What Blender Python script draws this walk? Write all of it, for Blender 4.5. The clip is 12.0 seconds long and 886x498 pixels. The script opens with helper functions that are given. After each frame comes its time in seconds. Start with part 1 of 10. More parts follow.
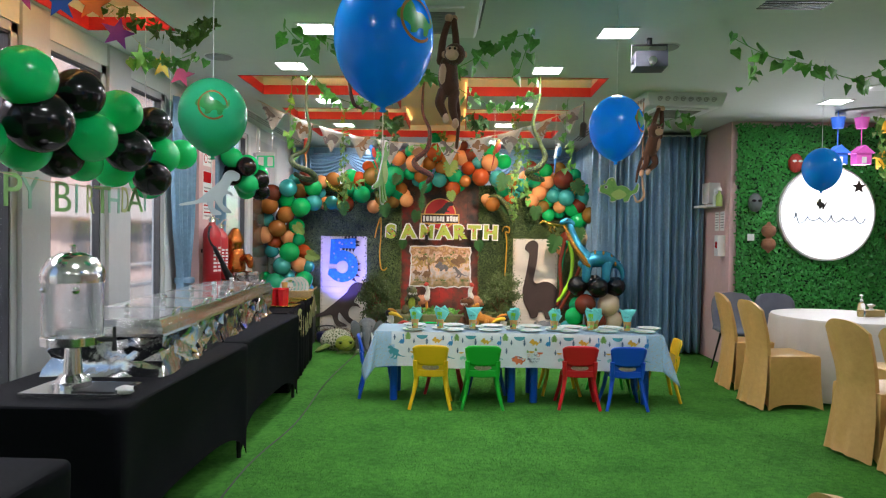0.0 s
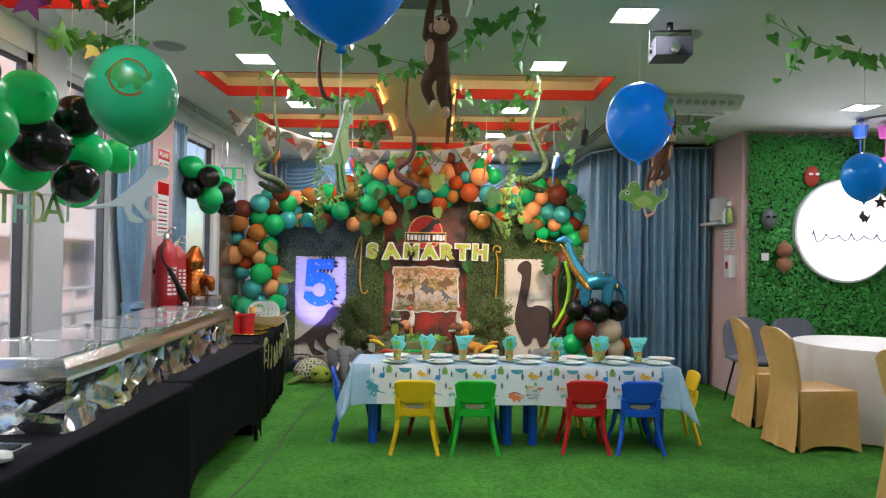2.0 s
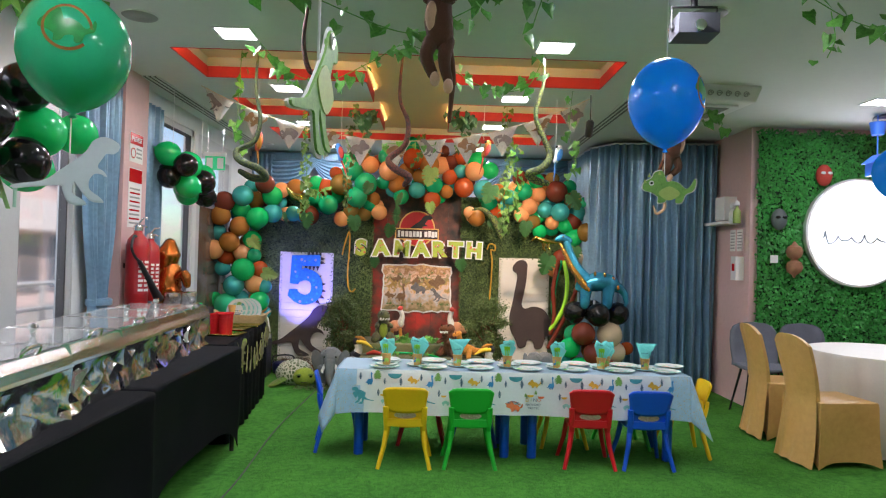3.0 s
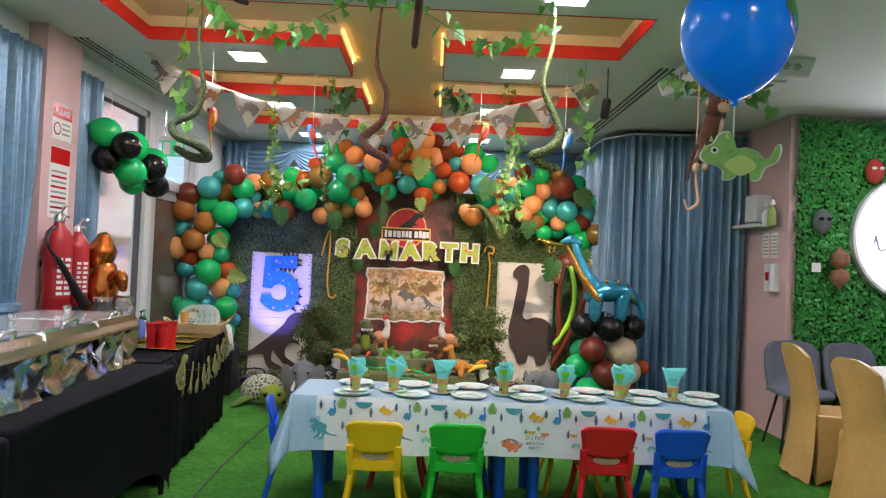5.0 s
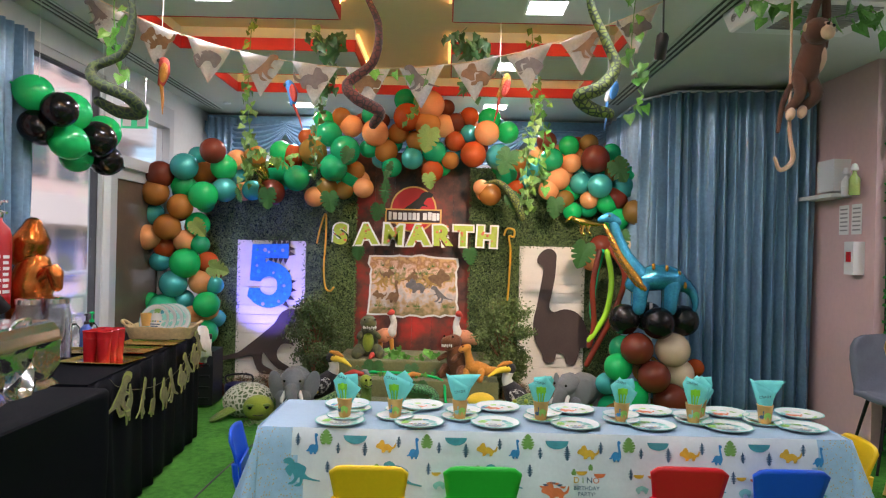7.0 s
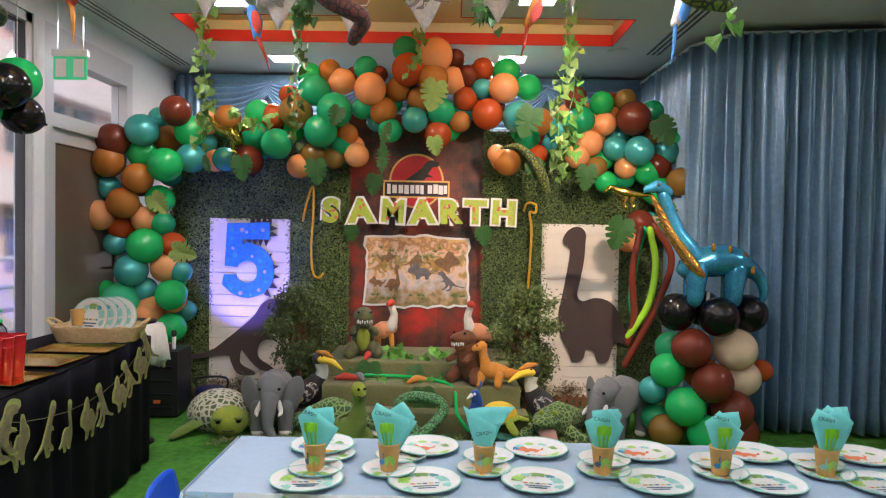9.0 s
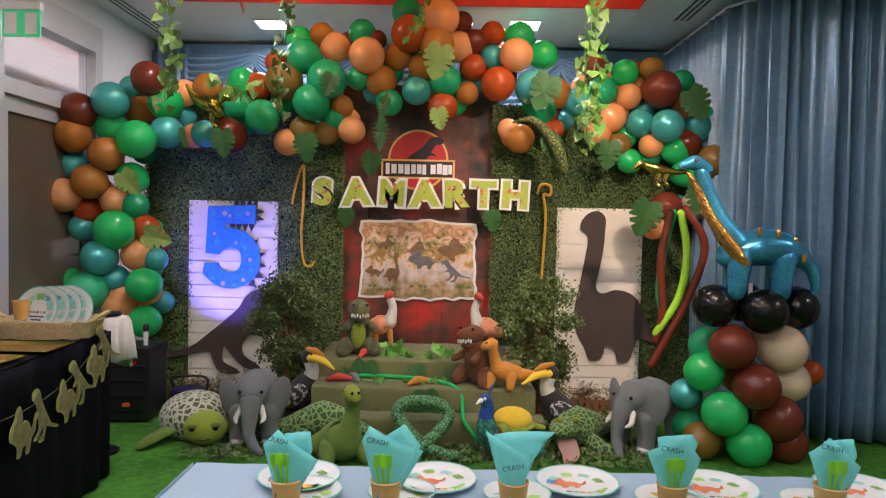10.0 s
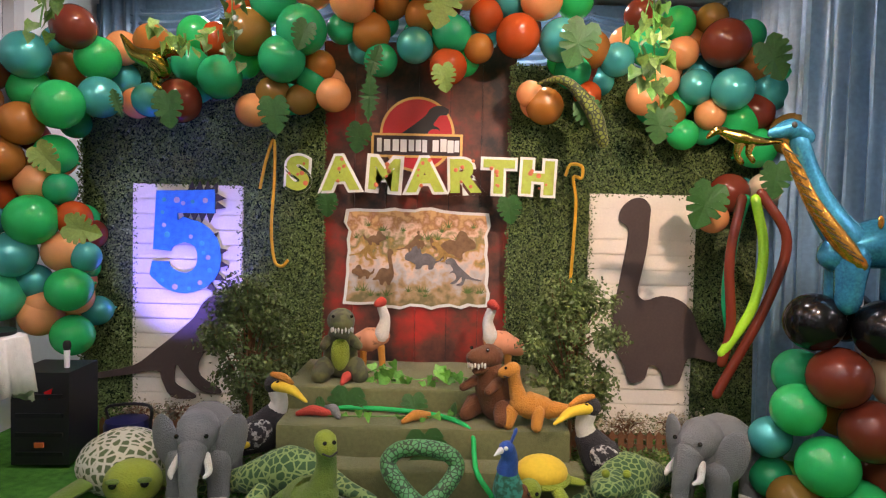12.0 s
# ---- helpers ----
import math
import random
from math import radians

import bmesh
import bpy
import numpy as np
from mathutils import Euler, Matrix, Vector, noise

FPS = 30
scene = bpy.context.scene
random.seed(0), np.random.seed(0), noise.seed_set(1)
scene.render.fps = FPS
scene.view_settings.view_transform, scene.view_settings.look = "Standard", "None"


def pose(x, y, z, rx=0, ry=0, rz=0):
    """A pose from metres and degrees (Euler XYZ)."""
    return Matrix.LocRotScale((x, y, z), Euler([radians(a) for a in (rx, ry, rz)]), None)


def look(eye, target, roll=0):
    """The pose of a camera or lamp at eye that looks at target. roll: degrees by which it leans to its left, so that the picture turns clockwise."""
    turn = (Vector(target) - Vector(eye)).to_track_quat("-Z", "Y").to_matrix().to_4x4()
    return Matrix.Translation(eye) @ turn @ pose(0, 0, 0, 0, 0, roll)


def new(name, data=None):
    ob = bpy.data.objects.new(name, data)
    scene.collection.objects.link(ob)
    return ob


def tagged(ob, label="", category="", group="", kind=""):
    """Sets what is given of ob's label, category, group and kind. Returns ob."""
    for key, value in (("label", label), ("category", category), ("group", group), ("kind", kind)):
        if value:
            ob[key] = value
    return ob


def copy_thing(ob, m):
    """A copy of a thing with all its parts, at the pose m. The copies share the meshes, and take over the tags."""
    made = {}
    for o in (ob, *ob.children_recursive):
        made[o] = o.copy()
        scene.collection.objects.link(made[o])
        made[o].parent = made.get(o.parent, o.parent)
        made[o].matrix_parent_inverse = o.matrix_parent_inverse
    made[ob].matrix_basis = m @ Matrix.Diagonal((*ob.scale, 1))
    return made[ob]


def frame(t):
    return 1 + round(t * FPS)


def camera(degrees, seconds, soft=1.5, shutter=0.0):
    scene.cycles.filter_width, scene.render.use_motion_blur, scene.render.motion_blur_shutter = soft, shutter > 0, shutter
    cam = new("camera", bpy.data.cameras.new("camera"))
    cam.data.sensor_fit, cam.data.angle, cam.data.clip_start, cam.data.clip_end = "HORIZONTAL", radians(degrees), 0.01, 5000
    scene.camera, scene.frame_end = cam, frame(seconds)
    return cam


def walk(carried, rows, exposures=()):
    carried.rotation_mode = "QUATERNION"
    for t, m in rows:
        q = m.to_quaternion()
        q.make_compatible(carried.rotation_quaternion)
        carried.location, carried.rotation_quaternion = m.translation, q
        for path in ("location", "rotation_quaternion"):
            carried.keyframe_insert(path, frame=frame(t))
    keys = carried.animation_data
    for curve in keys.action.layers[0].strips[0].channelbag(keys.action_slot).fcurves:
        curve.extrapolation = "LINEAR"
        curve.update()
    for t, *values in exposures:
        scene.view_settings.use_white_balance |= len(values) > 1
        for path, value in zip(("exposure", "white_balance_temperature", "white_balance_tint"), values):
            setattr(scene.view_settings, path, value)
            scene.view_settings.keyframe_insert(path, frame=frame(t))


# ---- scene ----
cam = camera(67.0, 12.0, soft=1.2)
PATH = [
    (0, (0.324, -0.059, 1.484), (0.278, 1.941, 1.445), 0.8),
    (0.5, (0.312, 0.131, 1.473), (0.28, 2.13, 1.449), 0.9),
    (1, (0.291, 0.323, 1.462), (0.268, 2.323, 1.461), 0.8),
    (1.5, (0.29, 0.511, 1.459), (0.275, 2.51, 1.476), 0.7),
    (2, (0.296, 0.702, 1.45), (0.294, 2.702, 1.479), 0.8),
    (2.5, (0.283, 0.905, 1.436), (0.292, 2.904, 1.463), 1.1),
    (3, (0.25, 1.119, 1.437), (0.282, 3.118, 1.463), 1.6),
    (3.2, (0.241, 1.205, 1.436), (0.28, 3.205, 1.46), 1.7),
    (4.8, (0.373, 1.981, 1.417), (0.399, 3.981, 1.466), 2.5),
    (5, (0.382, 2.083, 1.417), (0.408, 4.082, 1.459), 2.4),
    (5.5, (0.412, 2.339, 1.419), (0.43, 4.339, 1.455), 2.3),
    (6, (0.392, 2.596, 1.414), (0.405, 4.596, 1.434), 2.0),
    (6.5, (0.377, 2.858, 1.406), (0.384, 4.858, 1.415), 1.7),
    (7, (0.386, 3.125, 1.404), (0.377, 5.125, 1.406), 1.3),
    (9, (0.348, 4.166, 1.381), (0.326, 6.165, 1.327), 1.0),
    (9.5, (0.316, 4.454, 1.357), (0.299, 6.452, 1.287), 1.1),
    (10, (0.302, 4.727, 1.31), (0.283, 6.725, 1.236), 1.2),
    (10.5, (0.304, 5.0, 1.284), (0.274, 6.998, 1.214), 1.1),
    (11, (0.289, 5.244, 1.268), (0.254, 7.242, 1.195), 1.1),
    (11.5, (0.278, 5.486, 1.269), (0.245, 7.485, 1.193), 1.2),
    (12, (0.267, 5.746, 1.276), (0.246, 7.744, 1.187), 1.3),
]
walk(cam, [(t, look(eye, target, roll)) for t, eye, target, roll in PATH], exposures=((0.0, 0.32, 6250, 14), (5.0, 0.35, 6250, 17), (9.0, 0.24, 6400, 21), (10.2, 0.08, 6480, 23), (12.0, 0.30, 6650, 25)))

# ---- world, daylight and large lamps ----
world = bpy.data.worlds.new("sky")
scene.world = world
world.use_nodes = True
wn = world.node_tree.nodes
sky = wn.new("ShaderNodeTexSky")
sky.sky_type, sky.sun_disc = "NISHITA", False
sky.sun_elevation, sky.sun_rotation = radians(47), radians(139)
world.node_tree.links.new(sky.outputs[0], wn["Background"].inputs[0])
wn["Background"].inputs[1].default_value = 0.15
sun_data = bpy.data.lights.new("sun", "SUN")
sun_data.energy, sun_data.angle, sun_data.color = 4.5, radians(2), (1, 0.93, 0.85)
new("sun", sun_data).matrix_world = look((14, -8, 23), (0, 8, 0))


def area_lamp(name, m, w, h, power, colour):
    d = bpy.data.lights.new(name, "AREA")
    d.shape, d.size, d.size_y, d.energy, d.color = "RECTANGLE", w, h, power, colour
    ob = new(name, d)
    ob.matrix_world = m
    return ob


# daylight that enters by the window wall
for wy, wl in ((3.2, 1.9), (5.2, 1.9)):
    area_lamp("window_daylight", look((-3.35, wy, 3.25), (-1.2, wy, 0.6)), wl, 0.6, 40, (0.93, 0.95, 1.0))


# ---- materials ----
def mat(name, col, rough=0.6, metal=0.0, var=0.12, scale=6.0, bump=0.0, bscale=80.0, each=0.0, coat=0.0, sheen=0.0,
        trans=0.0, alpha=1.0, emit=0.0, second=None, stretch=(1, 1, 1), spec=0.5, sss=0.0):
    """A surface of one colour with large and fine variation, and fine relief. each: how far alike pieces differ."""
    m = bpy.data.materials.new(name)
    m.use_nodes = True
    nt = m.node_tree
    b = nt.nodes["Principled BSDF"]
    L = nt.links.new
    tc = nt.nodes.new("ShaderNodeTexCoord")
    mp = nt.nodes.new("ShaderNodeMapping")
    mp.inputs["Scale"].default_value = stretch
    L(tc.outputs["Object"], mp.inputs[0])
    n1 = nt.nodes.new("ShaderNodeTexNoise")
    n1.inputs["Scale"].default_value, n1.inputs["Detail"].default_value = scale, 4
    n2 = nt.nodes.new("ShaderNodeTexNoise")
    n2.inputs["Scale"].default_value, n2.inputs["Detail"].default_value = scale * 11, 3
    L(mp.outputs[0], n1.inputs[0])
    L(mp.outputs[0], n2.inputs[0])
    add = nt.nodes.new("ShaderNodeMath")
    add.operation = "ADD"
    L(n1.outputs[0], add.inputs[0])
    L(n2.outputs[0], add.inputs[1])
    ramp = nt.nodes.new("ShaderNodeMapRange")
    ramp.inputs[1].default_value, ramp.inputs[2].default_value = 0.6, 1.4
    L(add.outputs[0], ramp.inputs[0])
    mix = nt.nodes.new("ShaderNodeMix")
    mix.data_type = "RGBA"
    lo = [c * (1 - var) for c in col]
    hi = [min(1, c * (1 + var)) for c in (second or col)]
    mix.inputs[6].default_value, mix.inputs[7].default_value = (*lo, 1), (*hi, 1)
    L(ramp.outputs[0], mix.inputs[0])
    out = mix.outputs[2]
    if each:
        oi = nt.nodes.new("ShaderNodeObjectInfo")
        ge = nt.nodes.new("ShaderNodeNewGeometry")
        sm = nt.nodes.new("ShaderNodeMath")
        sm.operation = "ADD"
        L(oi.outputs["Random"], sm.inputs[0])
        L(ge.outputs["Random Per Island"], sm.inputs[1])
        mr = nt.nodes.new("ShaderNodeMapRange")
        mr.inputs[1].default_value, mr.inputs[2].default_value = 0.2, 1.8
        mr.inputs[3].default_value, mr.inputs[4].default_value = 1 - each, 1 + each
        L(sm.outputs[0], mr.inputs[0])
        hs = nt.nodes.new("ShaderNodeHueSaturation")
        L(mr.outputs[0], hs.inputs["Value"])
        L(out, hs.inputs["Color"])
        out = hs.outputs[0]
    L(out, b.inputs["Base Color"])
    b.inputs["Roughness"].default_value, b.inputs["Metallic"].default_value = rough, metal
    b.inputs["Specular IOR Level"].default_value = spec
    b.inputs["Coat Weight"].default_value, b.inputs["Sheen Weight"].default_value = coat, sheen
    b.inputs["Transmission Weight"].default_value, b.inputs["Alpha"].default_value = trans, alpha
    if sss:
        b.inputs["Subsurface Weight"].default_value = sss
        b.inputs["Subsurface Radius"].default_value = (0.02, 0.02, 0.02)
    if emit:
        L(out, b.inputs["Emission Color"])
        b.inputs["Emission Strength"].default_value = emit
    if bump:
        n3 = nt.nodes.new("ShaderNodeTexNoise")
        n3.inputs["Scale"].default_value, n3.inputs["Detail"].default_value = bscale, 4
        L(mp.outputs[0], n3.inputs[0])
        bp = nt.nodes.new("ShaderNodeBump")
        bp.inputs["Strength"].default_value, bp.inputs["Distance"].default_value = bump, 0.01
        L(n3.outputs[0], bp.inputs["Height"])
        L(bp.outputs[0], b.inputs["Normal"])
    return m


def two_tone(name, a, c, scale, edge=0.5, rough=0.9, voronoi=False, bump=0.3, sheen=0.08):
    """Patches of two colours: fur, hide and mottled cloth."""
    m = bpy.data.materials.new(name)
    m.use_nodes = True
    nt = m.node_tree
    L = nt.links.new
    b = nt.nodes["Principled BSDF"]
    tc = nt.nodes.new("ShaderNodeTexCoord")
    t = nt.nodes.new("ShaderNodeTexVoronoi" if voronoi else "ShaderNodeTexNoise")
    t.inputs["Scale"].default_value = scale
    if voronoi:
        t.feature = "DISTANCE_TO_EDGE"
    L(tc.outputs["Object"], t.inputs["Vector"])
    r = nt.nodes.new("ShaderNodeValToRGB")
    w = 0.03 if voronoi else 0.06
    r.color_ramp.elements[0].position, r.color_ramp.elements[1].position = max(0, edge - w), edge + w
    r.color_ramp.elements[0].color, r.color_ramp.elements[1].color = (*a, 1), (*c, 1)
    L(t.outputs[0], r.inputs[0])
    L(r.outputs[0], b.inputs["Base Color"])
    b.inputs["Roughness"].default_value, b.inputs["Sheen Weight"].default_value = rough, sheen
    n = nt.nodes.new("ShaderNodeTexNoise")
    n.inputs["Scale"].default_value, n.inputs["Detail"].default_value = 220, 3
    L(tc.outputs["Object"], n.inputs["Vector"])
    bp = nt.nodes.new("ShaderNodeBump")
    bp.inputs["Strength"].default_value, bp.inputs["Distance"].default_value = bump, 0.004
    L(n.outputs[0], bp.inputs["Height"])
    L(bp.outputs[0], b.inputs["Normal"])
    return m


TURF = mat("turf", (0.038, 0.18, 0.022), 0.95, var=0.3, scale=2.2, bump=1.0, bscale=190, second=(0.075, 0.26, 0.036), spec=0.15)
CEIL = mat("ceiling_paint", (0.62, 0.64, 0.62), 0.8, var=0.03, scale=1.5, bump=0.03, bscale=150)
RED = mat("red_paint", (0.55, 0.02, 0.03), 0.55, var=0.06)
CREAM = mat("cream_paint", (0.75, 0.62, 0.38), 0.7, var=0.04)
PINK = mat("pink_paint", (0.62, 0.42, 0.42), 0.7, var=0.05, scale=2, bump=0.05, bscale=120)
WHITEWALL = mat("white_wall_paint", (0.66, 0.68, 0.68), 0.7, var=0.05, scale=2)
ALU = mat("window_frame_paint", (0.52, 0.53, 0.54), 0.4, var=0.05, metal=0.2)
GREYFRAME = mat("dark_gasket", (0.05, 0.05, 0.055), 0.6)
DOORGLASS = mat("bronze_glass_door", (0.16, 0.12, 0.09), 0.15, var=0.1, metal=0.3)
CURTAIN = mat("blue_satin_curtain", (0.15, 0.26, 0.37), 0.32, metal=0.3, var=0.12, scale=3, bump=0.1, bscale=300, sheen=0.05, second=(0.19, 0.33, 0.47))
BLACKCLOTH = mat("black_spandex", (0.004, 0.0042, 0.0065), 0.75, var=0.25, scale=4, bump=0.15, bscale=600, sheen=0.0, spec=0.1)
WHITECLOTH = mat("white_satin_cloth", (0.6, 0.57, 0.54), 0.6, var=0.05, scale=5, bump=0.1, bscale=400, sheen=0.2)
LACE = mat("white_lace", (0.75, 0.73, 0.7), 0.8, var=0.1, scale=40, bump=0.6, bscale=160)
GOLDCOVER = mat("gold_chair_cover", (0.64, 0.36, 0.11), 0.42, var=0.12, scale=26, bump=0.3, bscale=220, sheen=0.0, second=(0.62, 0.38, 0.13))
GREYSEAT = mat("grey_fabric", (0.13, 0.14, 0.18), 0.85, var=0.15, scale=12, bump=0.2, bscale=500)
BLACKMETAL = mat("black_metal", (0.02, 0.02, 0.022), 0.4, metal=0.6)
CHROME = mat("polished_steel", (0.85, 0.84, 0.82), 0.17, metal=1.0, var=0.05, scale=9, bump=0.05, bscale=30)
FOIL = mat("aluminium_foil", (0.74, 0.74, 0.73), 0.12, metal=1.0, var=0.06, scale=10, bump=0.6, bscale=12)
GLASS = mat("clear_glass", (0.95, 0.97, 0.97), 0.05, trans=1.0, var=0.0)
ACRYLIC = mat("clear_acrylic", (0.9, 0.92, 0.94), 0.08, trans=0.95, var=0.02)
GOLD = mat("gold_foil_card", (0.75, 0.52, 0.14), 0.22, metal=1.0, var=0.15, scale=20)
REDCUP = mat("red_plastic", (0.5, 0.012, 0.015), 0.25, var=0.08)
EXTRED = mat("red_enamel", (0.42, 0.015, 0.02), 0.3, var=0.08, coat=0.4)
BLACKPL = mat("black_plastic", (0.009, 0.009, 0.011), 0.45, var=0.15, bump=0.1, bscale=300)
WHITEPL = mat("white_plastic", (0.72, 0.73, 0.74), 0.35, var=0.04)
LAMPWHITE = mat("lit_lamp_panel", (1.0, 0.98, 0.95), 0.5, emit=14.0, var=0.0)
SIGNWHITE = mat("lit_sign_disc", (1.0, 0.99, 0.97), 0.5, emit=1.3, var=0.01)
TWINE = mat("twine", (0.55, 0.45, 0.3), 0.9)
THREAD = mat("white_thread", (0.8, 0.8, 0.8), 0.7)
PAPER = mat("white_paper", (0.75, 0.75, 0.74), 0.8, var=0.05)
WOODF = mat("brown_wood", (0.16, 0.07, 0.03), 0.7, var=0.35, scale=9, bump=0.3, bscale=60, stretch=(1, 1, 6))
WICKER = mat("pale_wicker", (0.55, 0.40, 0.20), 0.75, var=0.3, scale=40, bump=0.8, bscale=120)
GREENCLOTH = mat("olive_cloth", (0.115, 0.125, 0.045), 0.9, var=0.25, scale=5, bump=0.4, bscale=200, sheen=0.2)


def balloon_mat(name, col):
    m = mat(name, col, 0.17, var=0.05, scale=5, each=0.07, spec=0.45, coat=0.2)
    nt = m.node_tree
    p = nt.nodes["Principled BSDF"]
    tr = nt.nodes.new("ShaderNodeBsdfTranslucent")
    nt.links.new(p.inputs["Base Color"].links[0].from_socket, tr.inputs["Color"])
    ms = nt.nodes.new("ShaderNodeMixShader")
    ms.inputs[0].default_value = 0.3
    nt.links.new(p.outputs[0], ms.inputs[1])
    nt.links.new(tr.outputs[0], ms.inputs[2])
    nt.links.new(ms.outputs[0], nt.nodes["Material Output"].inputs[0])
    return m


B_GREEN = balloon_mat("green_latex", (0.008, 0.56, 0.15))
B_DKGREEN = balloon_mat("dark_green_latex", (0.008, 0.42, 0.17))
B_TEAL = mat("teal_pearl_latex", (0.05, 0.39, 0.38), 0.24, metal=0.35, var=0.05, scale=5, each=0.07, coat=0.2)
B_BROWN = balloon_mat("chestnut_latex", (0.20, 0.04, 0.022))
B_TAN = balloon_mat("caramel_latex", (0.46, 0.18, 0.035))
B_PEACH = balloon_mat("peach_latex", (0.86, 0.40, 0.16))
B_RUST = balloon_mat("rust_latex", (0.50, 0.085, 0.018))
B_OLIVE = balloon_mat("olive_brown_latex", (0.26, 0.15, 0.03))
B_BLACK = balloon_mat("black_latex", (0.008, 0.008, 0.009))
B_CREAM = balloon_mat("cream_latex", (0.80, 0.64, 0.45))
B_BLUE = balloon_mat("blue_latex", (0.005, 0.37, 1.0))
B_MINT = balloon_mat("emerald_latex", (0.04, 0.58, 0.29))
HEDGE = mat("hedge_leaf", (0.02, 0.17, 0.025), 0.5, var=0.3, scale=3, each=0.45, second=(0.035, 0.26, 0.04))
BOX = mat("boxwood_leaf", (0.038, 0.075, 0.02), 0.5, var=0.3, scale=3, each=0.8, second=(0.11, 0.165, 0.045))
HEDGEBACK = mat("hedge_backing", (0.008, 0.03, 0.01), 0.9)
IVY = mat("ivy_leaf", (0.06, 0.26, 0.03), 0.45, var=0.3, scale=8, each=0.35, second=(0.13, 0.36, 0.06))
IVYLT = mat("pale_ivy_leaf", (0.035, 0.13, 0.015), 0.5, var=0.35, scale=12, each=0.45, second=(0.12, 0.22, 0.035))
MONST = mat("monstera_leaf", (0.035, 0.12, 0.03), 0.45, var=0.3, scale=9, each=0.2)
MONSTLT = mat("pale_palm_leaf", (0.22, 0.32, 0.07), 0.5, var=0.25, scale=9, each=0.2)

# ---- mesh tools ----
GZ = -0.07         # level of the turf
STAND = [Matrix()]  # where the group of things being built is set down


def set_down(x=0.0, y=0.0, z=0.0, s=1.0):
    """Sets the things that follow about the spot (x, y), s times as large, on a ground z lower."""
    STAND[0] = Matrix.Translation((x * (1 - s), y * (1 - s), z)) @ Matrix.Scale(s, 4)


def part(name, bm, material, parent=None, label="", smooth=True, bevel=0.0):
    """Links a bmesh as one mesh object."""
    if bevel:
        bmesh.ops.bevel(bm, geom=[e for e in bm.edges if len(e.link_faces) == 2 and e.calc_face_angle(0) > 0.5],
                        offset=bevel, segments=2, profile=0.5, affect="EDGES", clamp_overlap=True)
    me = bpy.data.meshes.new(name)
    bm.to_mesh(me)
    bm.free()
    for mt in (material if isinstance(material, (list, tuple)) else [material]):
        me.materials.append(mt)
    if smooth:
        me.polygons.foreach_set("use_smooth", [True] * len(me.polygons))
        me.set_sharp_from_angle(angle=radians(40))
    ob = new(name, me)
    if parent is not None:
        ob.parent = parent
    else:
        ob.matrix_world = STAND[0]
    if label:
        ob["label"] = label
    return ob


def holder(name, label, category, m=None, group="", kind=""):
    """The empty at the base of a thing."""
    ob = new(name)
    ob.empty_display_size = 0.1
    if m is not None:
        ob.matrix_world = STAND[0] @ m
    return tagged(ob, label, category, group, kind)


def box(bm, x0, x1, y0, y1, z0, z1, m=None):
    vs = [bm.verts.new(p) for p in ((x0, y0, z0), (x1, y0, z0), (x1, y1, z0), (x0, y1, z0), (x0, y0, z1), (x1, y0, z1), (x1, y1, z1), (x0, y1, z1))]
    for f in ((0, 3, 2, 1), (4, 5, 6, 7), (0, 1, 5, 4), (1, 2, 6, 5), (2, 3, 7, 6), (3, 0, 4, 7)):
        bm.faces.new([vs[i] for i in f])
    if m is not None:
        bmesh.ops.transform(bm, matrix=m, verts=vs)
    return bm


def boxed(*a, m=None):
    return box(bmesh.new(), *a, m=m)


def lathe(bm, prof, seg=24, m=None, sx=1.0, sy=1.0, cap=True):
    """Turns a profile of (radius, height) pairs about z."""
    rings = []
    for r, z in prof:
        rings.append([bm.verts.new((sx * r * math.cos(2 * math.pi * k / seg), sy * r * math.sin(2 * math.pi * k / seg), z)) for k in range(seg)])
    for a, b in zip(rings, rings[1:]):
        for k in range(seg):
            bm.faces.new((a[k], a[(k + 1) % seg], b[(k + 1) % seg], b[k]))
    if cap:
        bm.faces.new(rings[0][::-1])
        bm.faces.new(rings[-1])
    if m is not None:
        bmesh.ops.transform(bm, matrix=m, verts=[v for r in rings for v in r])
    return bm


def tube(bm, pts, radii, seg=10, squash=1.0):
    """A tube along points, with a radius at each; squash flattens it upwards."""
    pts = [Vector(p) for p in pts]
    if not isinstance(radii, (list, tuple)):
        radii = [radii] * len(pts)
    rings = []
    side = None
    for i, p in enumerate(pts):
        d = (pts[min(i + 1, len(pts) - 1)] - pts[max(i - 1, 0)]).normalized()
        if side is None:
            side = d.cross((0, 0, 1))
            if side.length < 0.1:
                side = Vector((1, 0, 0))
        side = (side - d * side.dot(d)).normalized()
        up = d.cross(side).normalized()
        r = radii[i]
        rings.append([bm.verts.new(p + r * (side * math.cos(2 * math.pi * k / seg) + squash * up * math.sin(2 * math.pi * k / seg))) for k in range(seg)])
    for a, b in zip(rings, rings[1:]):
        for k in range(seg):
            bm.faces.new((a[k], a[(k + 1) % seg], b[(k + 1) % seg], b[k]))
    bm.faces.new(rings[0][::-1])
    bm.faces.new(rings[-1])
    return bm


def smooth_path(pts, n=6):
    """Points on a Catmull-Rom curve through pts."""
    P = [Vector(p) for p in pts]
    P = [2 * P[0] - P[1], *P, 2 * P[-1] - P[-2]]
    out = []
    for i in range(1, len(P) - 2):
        a, b, c, d = P[i - 1:i + 3]
        for k in range(n):
            t = k / n
            out.append(0.5 * (2 * b + (c - a) * t + (2 * a - 5 * b + 4 * c - d) * t * t + (3 * b - a - 3 * c + d) * t ** 3))
    out.append(P[-2])
    return out


